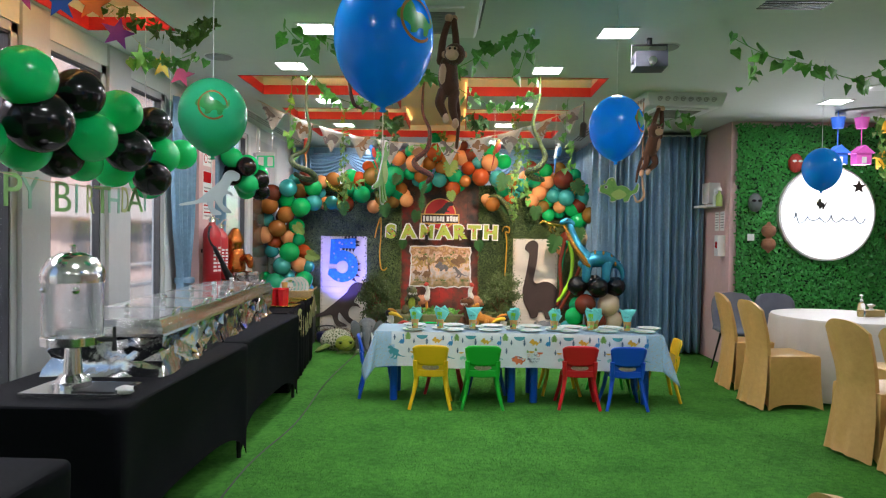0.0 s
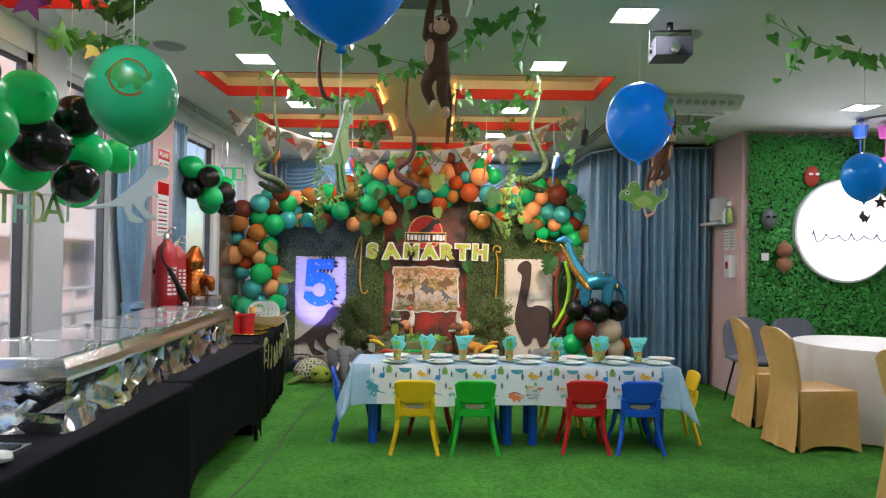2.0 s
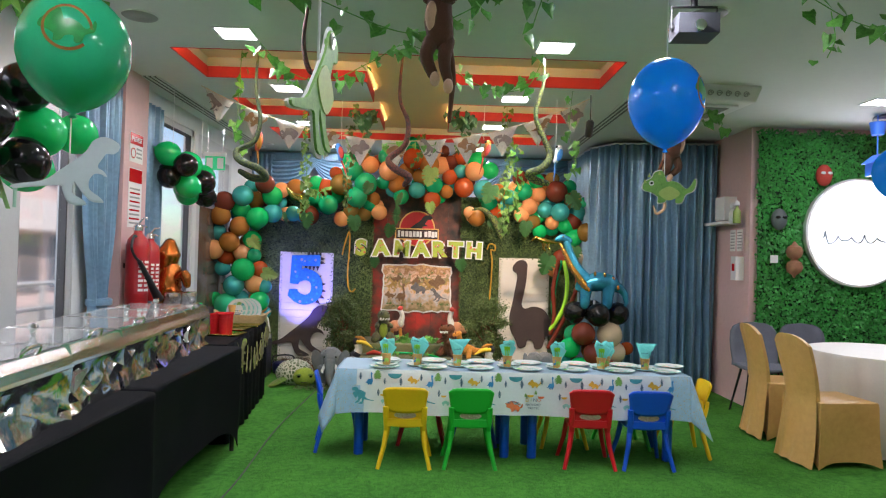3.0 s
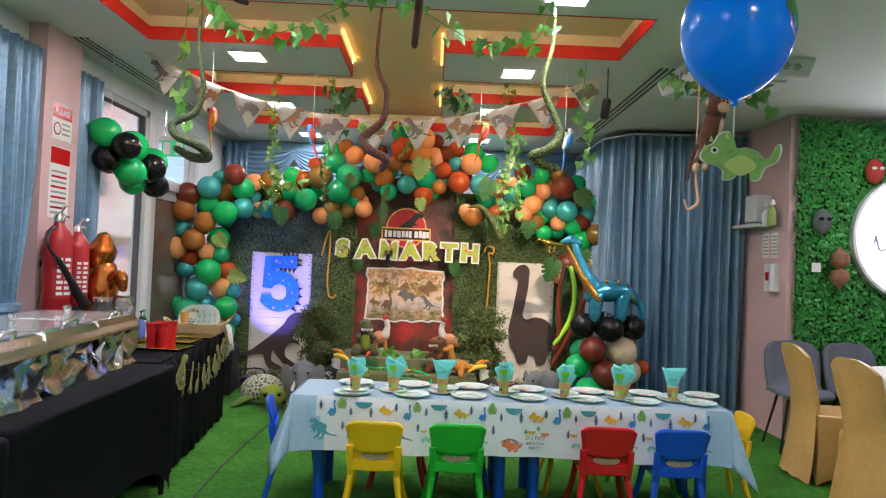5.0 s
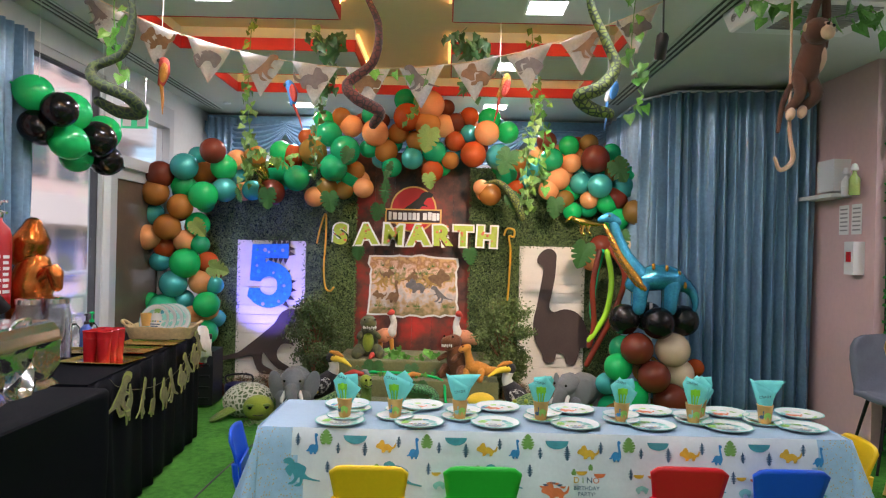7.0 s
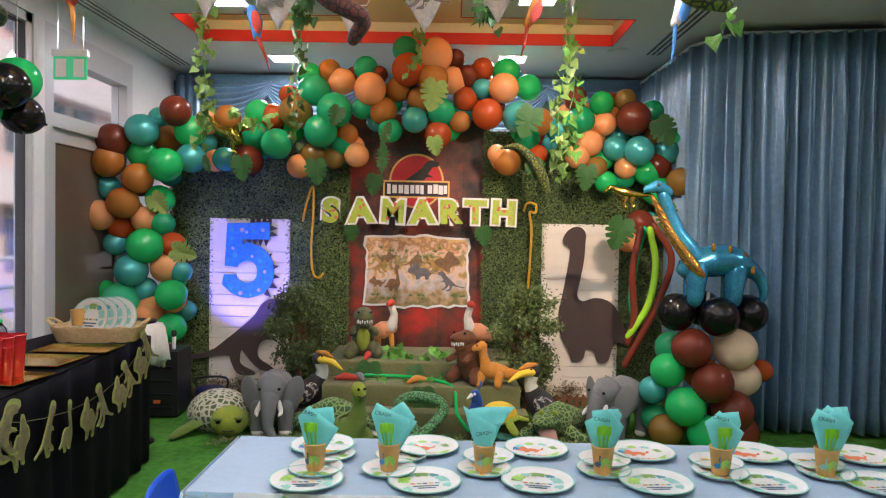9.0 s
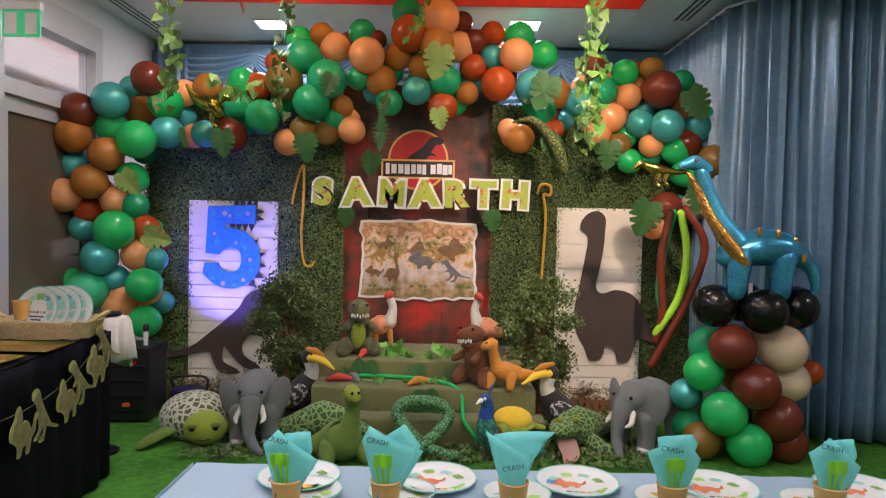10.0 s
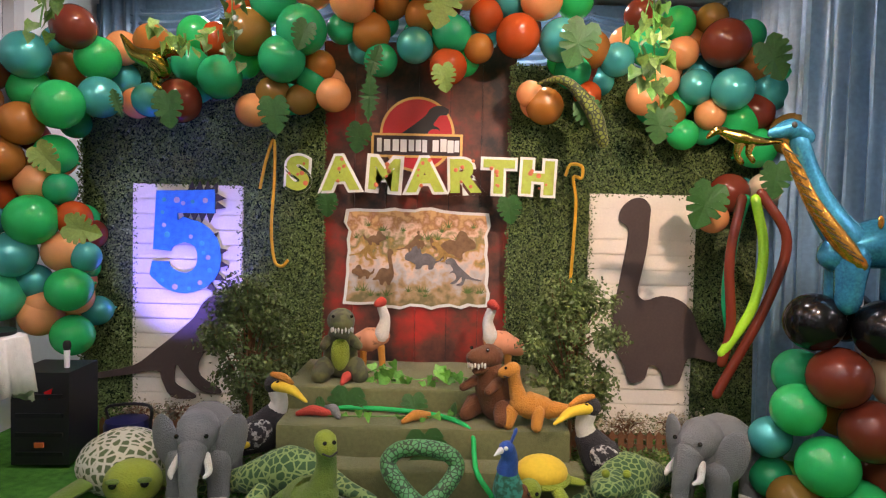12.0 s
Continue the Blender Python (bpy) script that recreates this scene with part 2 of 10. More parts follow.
def ramped(vals, n=6):
    """Values eased over the same count of points as smooth_path gives."""
    out = []
    for a, b in zip(vals, vals[1:]):
        out += [a + (b - a) * k / n for k in range(n)]
    return out + [vals[-1]]


def limb(bm, pts, radii, seg=12, n=5, squash=1.0):
    """A rounded limb: a smooth tube with domed ends."""
    p, r = smooth_path(pts, n), ramped(radii, n)
    a, b = (p[0] - p[1]).normalized(), (p[-1] - p[-2]).normalized()
    p = [p[0] + a * r[0] * 0.95, p[0] + a * r[0] * 0.6] + p + [p[-1] + b * r[-1] * 0.6, p[-1] + b * r[-1] * 0.95]
    r = [r[0] * 0.25, r[0] * 0.78] + r + [r[-1] * 0.78, r[-1] * 0.25]
    return tube(bm, p, r, seg, squash)


def ball(bm, c, r, seg=16, rings=10, scale=(1, 1, 1), m=None):
    mm = Matrix.Translation(c) @ (m or Matrix()) @ Matrix.Diagonal((r * scale[0], r * scale[1], r * scale[2], 1))
    bmesh.ops.create_uvsphere(bm, u_segments=seg, v_segments=rings, radius=1, matrix=mm)
    return bm


def plate_cut(bm, outline, thick, m=None):
    """A flat cut-out: an outline in the x-z plane with a thickness along y."""
    a = [bm.verts.new((x, 0, z)) for x, z in outline]
    b = [bm.verts.new((x, thick, z)) for x, z in outline]
    f1 = bm.faces.new(a)
    f2 = bm.faces.new(b[::-1])
    f1.normal_update()
    f2.normal_update()
    n = len(a)
    for i in range(n):
        bm.faces.new((a[i], b[i], b[(i + 1) % n], a[(i + 1) % n]))
    if m is not None:
        bmesh.ops.transform(bm, matrix=m, verts=a + b)
    bmesh.ops.triangulate(bm, faces=[f1, f2])
    bmesh.ops.recalc_face_normals(bm, faces=bm.faces[:])
    return bm


def rounded(outline, n=4):
    """A closed outline smoothed through its points."""
    k = len(outline)
    out = []
    for i in range(k):
        a, b, c, d = (Vector(outline[(i + j) % k]) for j in (-1, 0, 1, 2))
        for s in range(n):
            t = s / n
            q = 0.5 * (2 * b + (c - a) * t + (2 * a - 5 * b + 4 * c - d) * t * t + (3 * b - a - 3 * c + d) * t ** 3)
            out.append((q[0], q[1]))
    return out


def quad_cloud(verts_faces, name, material, parent=None, label=""):
    v, f = verts_faces
    me = bpy.data.meshes.new(name)
    me.from_pydata(v, [], f)
    me.materials.append(material)
    ob = new(name, me)
    if parent is not None:
        ob.parent = parent
    else:
        ob.matrix_world = STAND[0]
    if label:
        ob["label"] = label
    return ob


def word(text, size, depth, material, m, name="lettering", parent=None, bevel=0.0, align="CENTER"):
    """Lettering in the built-in font, turned into a mesh."""
    cu = bpy.data.curves.new(name, "FONT")
    cu.body, cu.size, cu.extrude, cu.align_x, cu.bevel_depth = text, size, depth, align, bevel
    tmp = bpy.data.objects.new(name, cu)
    scene.collection.objects.link(tmp)
    bpy.context.view_layer.update()
    me = bpy.data.meshes.new_from_object(tmp.evaluated_get(bpy.context.evaluated_depsgraph_get()))
    bpy.data.objects.remove(tmp)
    me.materials.clear()
    me.materials.append(material)
    ob = new(name, me)
    ob.matrix_world = m
    if parent is not None:
        ob.parent = parent
        ob.matrix_parent_inverse = parent.matrix_world.inverted()
    return ob


UP = pose(0, 0, 0, 90, 0, 0)

# ---- structure ----
CZ = 2.93          # ceiling height
WX = -2.42         # inner face of the window wall
X1, Y0, Y1 = 7.2, -3.0, 10.95


def struct(name, bm, material, label, smooth=False, bevel=0.0):
    return tagged(part(name, bm, material, None, label, smooth, bevel), category=name.split("_")[0], kind="structure")


struct("floor", boxed(-2.9, X1 + 0.2, Y0 - 0.2, Y1 + 0.2, GZ - 0.15, GZ), TURF, "green artificial turf laid over the whole floor")
# black joint where two turf sheets meet
seam = bmesh.new()
tube(seam, smooth_path([(-1.12, 1.2, GZ + 0.002), (-1.0, 2.6, GZ + 0.002), (-1.06, 4.3, GZ + 0.002), (-0.99, 5.4, GZ + 0.002), (-1.04, 6.9, GZ + 0.002), (-0.99, 8.6, GZ + 0.002)], 8), 0.006, 6)
struct("turf_seam", seam, GREYFRAME, "dark seam and cable between two turf sheets", True)

# ceiling with a recess of three bars joined by a spine, and one by the windows
BARS = ((6.05, 6.86), (7.6, 8.33), (9.05, 9.75))
SPX = (-0.36, 0.40)
CX = (-1.72, 1.66)
RZ = 3.10


def in_recess(x, y):
    if CX[0] < x < CX[1] and any(a < y < b for a, b in BARS):
        return True
    if SPX[0] < x < SPX[1] and BARS[0][0] < y < BARS[2][1]:
        return True
    return -2.36 < x < -1.72 and 2.6 < y < 4.72


xs = [-2.9, -2.36, CX[0], SPX[0], SPX[1], CX[1], X1 + 0.2]
ys = sorted([Y0 - 0.2, 2.6, 4.72, Y1 + 0.2] + [v for b in BARS for v in b])
bm = bmesh.new()
sides = bmesh.new()
tops = bmesh.new()
for x0, x1 in zip(xs, xs[1:]):
    for y0, y1 in zip(ys, ys[1:]):
        inside = in_recess((x0 + x1) / 2, (y0 + y1) / 2)
        if not inside:
            box(bm, x0, x1, y0, y1, CZ, RZ + 0.05)
            continue
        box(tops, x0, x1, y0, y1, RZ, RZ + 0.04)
        for ax, c, lo, hi in (("x", x0, y0, y1), ("x", x1, y0, y1), ("y", y0, x0, x1), ("y", y1, x0, x1)):
            s = -1 if c in (x0, y0) and (c == x0 if ax == "x" else c == y0) else 1
            mid = (lo + hi) / 2
            nx, ny = (c + 0.01 * s, mid) if ax == "x" else (mid, c + 0.01 * s)
            if in_recess(nx, ny):
                continue
            if ax == "x":
                box(sides, min(c, c - 0.008 * s), max(c, c - 0.008 * s), lo, hi, CZ - 0.004, CZ + 0.09)
            else:
                box(sides, lo, hi, min(c, c - 0.008 * s), max(c, c - 0.008 * s), CZ - 0.004, CZ + 0.09)
struct("ceiling", bm, CEIL, "plain pale grey painted ceiling")
struct("trim_recess_edge", sides, RED, "bright red painted edges of the ceiling recess")
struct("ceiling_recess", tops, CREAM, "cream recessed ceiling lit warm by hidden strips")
LED = mat("warm_led_strip", (1.0, 0.55, 0.16), 0.5, emit=20.0, var=0.0)
LED2 = mat("dim_warm_led_strip", (1.0, 0.55, 0.16), 0.5, emit=1.6, var=0.0)
for y0, y1 in BARS:
    for x0, x1 in ((CX[0] + 0.05, SPX[0]), (SPX[1], CX[1] - 0.05)):
        st = part("led_strip", boxed(x0, x1, y0 + 0.012, y0 + 0.03, RZ - 0.05, RZ - 0.03), LED, None, "", False)
        tagged(st, "warm light strip hidden in the ceiling recess", "light strip", "recess light strips")
for y0, y1 in ((BARS[0][1], BARS[1][0]), (BARS[1][1], BARS[2][0])):
    for x0 in (SPX[0] + 0.012, SPX[1] - 0.03):
        st = part("led_strip", boxed(x0, x0 + 0.018, y0, y1, RZ - 0.05, RZ - 0.03), LED2, None, "", False)
        tagged(st, "warm light strip hidden in the ceiling recess", "light strip", "recess light strips")
st = part("led_strip", boxed(SPX[0], SPX[1], BARS[0][0] + 0.012, BARS[0][0] + 0.03, RZ - 0.05, RZ - 0.03), LED, None, "", False)
tagged(st, "warm light strip hidden in the ceiling recess", "light strip", "recess light strips")
st = part("led_strip", boxed(-1.752, -1.734, 2.7, 4.6, RZ - 0.05, RZ - 0.03), LED, None, "", False)
tagged(st, "warm light strip hidden in the ceiling recess", "light strip", "recess light strips")

# linear air slots
for n, (x, y0, y1) in enumerate(((-2.22, 6.9, 10.6), (2.06, 7.0, 10.0))):
    slot = holder("air_slot", "long black linear air slot in the ceiling", "air vent", pose(x, 0, CZ), "linear slots")
    for k in range(3):
        part("slot", boxed(-0.06 + k * 0.045, -0.035 + k * 0.045, y0, y1, -0.004, 0.0), BLACKPL, slot, "", False)
    for k in range(4):
        part("blade", boxed(-0.08 + k * 0.045, -0.062 + k * 0.045, y0, y1, -0.008, 0.0), CEIL, slot, "", False)

# walls
struct("wall_back", boxed(-2.9, X1, Y1, Y1 + 0.15, GZ, CZ), WHITEWALL, "white painted wall behind the party backdrop")
struct("wall_right", boxed(X1, X1 + 0.15, Y0, Y1, GZ, CZ), PINK, "pink painted side wall")
struct("wall_behind", boxed(-2.9, X1, Y0 - 0.15, Y0, GZ, CZ), WHITEWALL, "white painted wall at the entrance end")
struct("wall_pink", boxed(3.64, 3.80, 8.22, 9.2, GZ, CZ), PINK, "pink painted return wall beside the curtain")
struct("wall_hedge", boxed(3.80, X1, 8.22, 8.4, GZ, CZ), PINK, "pink wall behind the leaf hedge")

# window wall: sill, head, piers, mullions
OPEN = ((1.0, 2.45), (2.62, 4.06), (4.34, 5.10), (5.44, 6.14), (7.55, 8.58))
SILL, HEAD = 0.35, 2.76
wall = bmesh.new()
box(wall, WX - 0.13, WX, Y0, Y1, GZ, SILL)
box(wall, WX - 0.13, WX, Y0, Y1, HEAD, CZ)
edges = [Y0] + [v for o in OPEN for v in o]
for a, b in zip([Y0, 6.14, 8.58], [1.0, 7.55, 8.70]):
    box(wall, WX - 0.13, WX, a, b, SILL, HEAD)
box(wall, WX - 0.13, WX, 9.95, Y1, SILL, HEAD)
struct("wall_window_side", wall, WHITEWALL, "pale grey outer wall with tall windows")
struct("wall_pillar", boxed(WX, WX + 0.13, 6.62, 7.06, GZ, CZ), PINK, "pink painted pillar between the windows")
for n, (a, b) in enumerate(OPEN):
    w = holder("window_%d" % (n + 1), "tall fixed window in a grey metal frame", "window", pose(0, 0, 0), kind="structure")
    fr = bmesh.new()
    for q in ((a, a + 0.06, SILL, HEAD), (b - 0.06, b, SILL, HEAD), (a, b, SILL, SILL + 0.06), (a, b, HEAD - 0.06, HEAD)):
        box(fr, WX - 0.10, WX - 0.012, q[0], q[1], q[2], q[3])
    part("window_frame", fr, ALU, w, "", False)
    gk = bmesh.new()
    for q in ((a + 0.06, a + 0.075, SILL + 0.06, HEAD - 0.06), (b - 0.075, b - 0.06, SILL + 0.06, HEAD - 0.06), (a + 0.06, b - 0.06, HEAD - 0.075, HEAD - 0.06)):
        box(gk, WX - 0.08, WX - 0.02, q[0], q[1], q[2], q[3])
    part("gasket", gk, GREYFRAME, w, "", False)
    pn = part("pane", boxed(WX - 0.055, WX - 0.047, a + 0.06, b - 0.06, SILL + 0.06, HEAD - 0.06), GLASS, w, "", False)
    pn.visible_shadow = False
for a, b in zip((2.45, 4.06, 5.10), (2.62, 4.34, 5.44)):
    struct("trim_pier", boxed(WX - 0.13, WX + 0.02, a, b, GZ, CZ), ALU, "grey painted window pier", False, 0.006)

# glazed door with a transom window
d = holder("door_1", "closed bronze-glazed metal door with a grey frame", "door", pose(0, 0, 0), kind="structure")
fr = bmesh.new()
for q in ((8.70, 8.80, GZ, HEAD), (9.85, 9.95, GZ, HEAD), (8.80, 9.85, 2.06, 2.16), (8.80, 9.85, 2.56, HEAD)):
    box(fr, WX - 0.14, WX, q[0], q[1], q[2], q[3])
part("frame", fr, ALU, d, "", False)
leaf = bmesh.new()
for q in ((8.80, 8.89, GZ, 2.06), (9.76, 9.85, GZ, 2.06), (8.89, 9.76, 1.96, 2.06), (8.89, 9.76, GZ, 0.14)):
    box(leaf, WX - 0.09, WX - 0.04, q[0], q[1], q[2], q[3])
leaf_ob = part("leaf", leaf, ALU, d, "", False)
part("pane", boxed(WX - 0.07, WX - 0.06, 8.89, 9.76, 0.14, 1.96), DOORGLASS, leaf_ob, "dark bronze glass", False)
p2 = part("transom_pane", boxed(WX - 0.08, WX - 0.07, 8.80, 9.85, 2.16, 2.56), GLASS, d, "", False)
p2.visible_shadow = False
lv = bmesh.new()
tube(lv, [(WX - 0.04, 9.80, 1.02), (WX + 0.02, 9.80, 1.02), (WX + 0.025, 9.70, 1.02)], 0.011, 10)
part("lever", lv, CHROME, leaf_ob, "steel lever handle")

# outdoors: pavement, balustrade and towers across the street
OUTCLAD = mat("pink_tower_cladding", (0.62, 0.47, 0.43), 0.8, var=0.15, scale=0.5)
OUTBAND = mat("pale_tower_band", (0.66, 0.58, 0.54), 0.8, var=0.1, scale=0.5)
OUTGLASS = mat("tower_glass", (0.10, 0.11, 0.13), 0.2, var=0.3, scale=0.6)
struct("ground", boxed(-400, -2.9, -400, 400, -0.5, -0.3), mat("paving", (0.3, 0.28, 0.26), 0.85, var=0.2, scale=0.6), "grey paving outside the windows")
for tx, ty, ww, dd, hh in ((-19, 11, 9, 7, 34), (-16, 24, 9, 9, 30), (-21, 0, 9, 8, 26)):
    tw = holder("apartment_tower", "pinkish apartment tower with pale balcony bands outside", "building", pose(tx, ty, -0.3), "towers")
    part("wall", boxed(-ww / 2, ww / 2, -dd / 2, dd / 2, 0, hh), OUTCLAD, tw, "", False)
    for k in range(int(hh / 3.2)):
        part("balcony_band", boxed(-ww / 2 - 0.5, ww / 2 + 0.5, -dd / 2 - 0.5, dd / 2 + 0.5, k * 3.2 + 2.2, k * 3.2 + 3.1), OUTBAND, tw, "", False)
        if k < 8:
            for j in range(4):
                part("window", boxed(ww / 2 - 0.05, ww / 2 + 0.06, -dd / 2 + 0.7 + j * 1.6, -dd / 2 + 1.8 + j * 1.6, k * 3.2 + 0.4, k * 3.2 + 2.1), OUTGLASS, tw, "", False)
    part("roof", boxed(-ww / 2 - 0.3, ww / 2 + 0.3, -dd / 2 - 0.3, dd / 2 + 0.3, hh, hh + 0.5), OUTBAND, tw, "", False)
rl = holder("balustrade", "grey metal balustrade outside the windows", "railing", pose(-4.4, 0, -0.3))
for z in (0.5, 0.75, 1.0, 1.3):
    t = bmesh.new()
    tube(t, [(0, -2, z), (0, 14, z)], 0.025, 8)
    part("rail", t, ALU, rl)
for k in range(12):
    t = bmesh.new()
    tube(t, [(0, -2 + 1.4 * k, 0), (0, -2 + 1.4 * k, 1.3)], 0.03, 8)
    part("post", t, ALU, rl)


# ---- curtains ----
def curtain(bm, path, z0, z1, depth=0.035, fold=0.11, rows=10, tie=None, seed=1):
    """A pleated cloth along a path in plan; tie: (height, how far it is gathered)."""
    rnd = random.Random(seed)
    P = [Vector((x, y, 0)) for x, y in path]
    segs = [(b - a).length for a, b in zip(P, P[1:])]
    total = sum(segs)
    n = max(8, int(total / fold * 8))
    ph = [rnd.uniform(-0.7, 0.7) for _ in range(n // 8 + 3)]
    am = [rnd.uniform(0.6, 1.25) for _ in range(n // 8 + 3)]
    grid = []
    for j in range(rows + 1):
        v = j / rows
        z = z0 + (z1 - z0) * v
        row = []
        for i in range(n + 1):
            s = total * i / n
            if tie:
                g = 1 - tie[1] * math.exp(-((z - tie[0]) / 0.45) ** 2)
                s = total / 2 + (s - total / 2) * g
            a, left = 0, s
            while a < len(segs) - 1 and left > segs[a]:
                left -= segs[a]
                a += 1
            d = (P[a + 1] - P[a]).normalized()
            p = P[a] + d * left
            q = i / 8
            k = int(q)
            w = noise.noise((q * 0.42, v * 0.5, seed * 3.7))
            f = math.sin(2 * math.pi * (q + 0.55 * w)) * (0.75 + 0.75 * noise.noise((q * 0.6 + 40, v * 0.9, seed))) + 0.55 * noise.noise((q * 0.9, v * 1.6, seed + 9))
            amp = depth * (0.75 + 0.5 * (1 - v))
            row.append(bm.verts.new((p.x - d.y * f * amp, p.y + d.x * f * amp, z)))
        grid.append(row)
    for a, b in zip(grid, grid[1:]):
        for i in range(n):
            bm.faces.new((a[i], a[i + 1], b[i + 1], b[i]))
    return bm


def thick(ob, t=0.004):
    md = ob.modifiers.new("thickness", "SOLIDIFY")
    md.thickness = t
    return ob


cu = holder("curtain", "long pleated blue satin curtain hanging from the ceiling", "curtain", pose(0, 0, 0), "blue curtains")
thick(part("cloth", curtain(bmesh.new(), [(2.22, 10.85), (2.24, 9.5), (2.45, 9.12), (3.60, 8.98)], GZ + 0.03, 2.86, 0.06, 0.10, 14, seed=3), CURTAIN, cu))
hd = bmesh.new()
tube(hd, [(2.2, 10.85, 2.87), (2.22, 9.5, 2.87), (2.43, 9.14, 2.87), (3.62, 9.0, 2.87)], 0.012, 8)
part("rail", hd, ALU, cu, "slim metal curtain rail")
for n, (a, b) in enumerate(((6.1, 6.6), (7.09, 7.44))):
    cu = holder("curtain", "blue satin curtain gathered by a tie-back", "curtain", pose(0, 0, 0), "blue curtains")
    thick(part("cloth", curtain(bmesh.new(), [(WX + 0.1, a), (WX + 0.1, b)], GZ + 0.05, 2.75, 0.04, 0.075, 26, tie=(1.02, 0.55), seed=5 + n), CURTAIN, cu))
    tb = bmesh.new()
    lathe(tb, [(0.085, -0.03), (0.10, -0.02), (0.10, 0.02), (0.085, 0.03)], 20, pose(WX + 0.1, (a + b) / 2, 1.02), 0.9, 1.2)
    part("tie_back", tb, CURTAIN, cu, "blue satin tie-back")

# swagged valance and side drapes along the back wall
YB = Y1 - 0.09
val = holder("valance", "blue satin swag valance across the back wall", "curtain", pose(0, 0, 0))
part("rail", boxed(-2.4, 2.2, YB - 0.02, YB + 0.06, 2.80, 2.90), CURTAIN, val, "", False, 0.01)
for k in range(5):
    c = -1.95 + k * 0.92
    sw = bmesh.new()
    g = []
    for j in range(41):
        v = j / 40
        row = []
        for i in range(33):
            u = i / 16 - 1
            drop = (0.06 + 0.40 * v) * (1 - u * u) ** 0.8
            row.append(sw.verts.new((c + u * 0.50, YB - 0.05 - 0.05 * (1 - abs(u)) + 0.016 * math.sin(v * 42 + u * 1.2) * (1 - abs(u) ** 3), 2.84 - drop - 0.05 * v * abs(u))))
        g.append(row)
    for a, b in zip(g, g[1:]):
        for i in range(32):
            sw.faces.new((a[i], a[i + 1], b[i + 1], b[i]))
    thick(part("swag", sw, CURTAIN, val))
cu = holder("curtain", "narrow blue satin drape in the back corner", "curtain", pose(0, 0, 0), "blue curtains")
thick(part("cloth", curtain(bmesh.new(), [(-2.36, 10.72), (-2.05, 10.78)], GZ + 0.03, 2.86, 0.035, 0.07, 10, seed=9), CURTAIN, cu))

# bright window in the back wall behind the arch
w = holder("window_6", "bright window strip behind the balloon arch", "window", pose(0, 0, 0), kind="structure")
part("pane", boxed(-1.9, 1.8, Y1 - 0.012, Y1 - 0.004, 0.9, 2.42), mat("frosted_daylit_pane", (0.75, 0.8, 0.85), 0.4, emit=0.35), w, "", False)

# ---- ceiling fixtures ----
# the last six are unseen, added to brighten the near end and right side
LAMPS = ((-0.69, 4.65), (1.42, 4.7), (-1.13, 5.69), (1.07, 5.77), (-1.1, 7.17), (0.98, 7.3), (-1.2, 8.75), (0.9, 8.65),
         (-1.2, 10.3), (0.87, 10.2), (4.2, 6.98), (-0.7, 2.2), (1.5, 2.2), (-0.7, -0.6), (1.5, -0.6), (4.2, 2.2), (4.4, 4.6))
for x, y in LAMPS:
    lp = holder("ceiling_light", "square flush white panel lamp, lit", "ceiling light", pose(x, y, CZ), "ceiling lights")
    fr = bmesh.new()
    for q in ((-0.13, 0.13, -0.13, -0.115), (-0.13, 0.13, 0.115, 0.13), (-0.13, -0.115, -0.115, 0.115), (0.115, 0.13, -0.115, 0.115)):
        box(fr, *q, -0.008, 0)
    part("frame", fr, WHITEPL, lp, "", False)
    part("diffuser", boxed(-0.115, 0.115, -0.115, 0.115, -0.005, 0), LAMPWHITE, lp, "glowing white diffuser", False)
    area_lamp("panel_light", pose(x, y, CZ - 0.015), 0.22, 0.22, 12.5, (0.97, 0.98, 1.0))


def ac_cassette(m):
    ac = holder("air_conditioner", "white ceiling cassette air conditioner with a carved grille skirt", "air conditioner", m, "cassette units")
    b = bmesh.new()
    lathe(b, [(0.50, -0.13), (0.52, -0.12), (0.56, -0.02), (0.56, 0)], 4, pose(0, 0, 0, 0, 0, 45))
    part("body", b, WHITEPL, ac, "", False)
    part("panel", boxed(-0.27, 0.27, -0.27, 0.27, -0.145, -0.13), WHITEPL, ac, "", False, 0.004)
    for k in range(14):
        part("grille_slat", boxed(-0.22, 0.22, -0.2 + k * 0.03, -0.188 + k * 0.03, -0.152, -0.145), mat_grey, ac, "", False)
    for s in range(4):
        for k in range(8):
            sc = bmesh.new()
            c = -0.27 + k * 0.077
            tube(sc, [(c + (0.028 - 0.0018 * a) * math.cos(a * 0.8), -0.392, -0.072 + (0.028 - 0.0018 * a) * math.sin(a * 0.8)) for a in range(13)], 0.004, 5)
            part("carved_scroll", sc, mat_grey, ac).matrix_basis = pose(0, 0, 0, 0, 0, 90 * s)
    return ac


mat_grey = mat("mid_grey_plastic", (0.28, 0.28, 0.28), 0.5)
ac_cassette(pose(2.52, 6.98, CZ, 0, 0, 4))
ac_cassette(pose(0.06, 4.05, CZ, 0, 0, 2))


def disc(name, x, y, r, label, cat, material=None):
    b = bmesh.new()
    lathe(b, [(r * 0.2, -0.012), (r * 0.6, -0.016), (r * 0.9, -0.012), (r, -0.004), (r, 0)], 28)
    h = holder(name, label, cat, pose(x, y, CZ))
    part("body", b, material or CEIL, h)
    rg = bmesh.new()
    lathe(rg, [(r, -0.006), (r * 1.06, -0.006), (r * 1.06, 0), (r, 0)], 28, cap=False)
    part("rim", rg, CEIL, h)
    return h


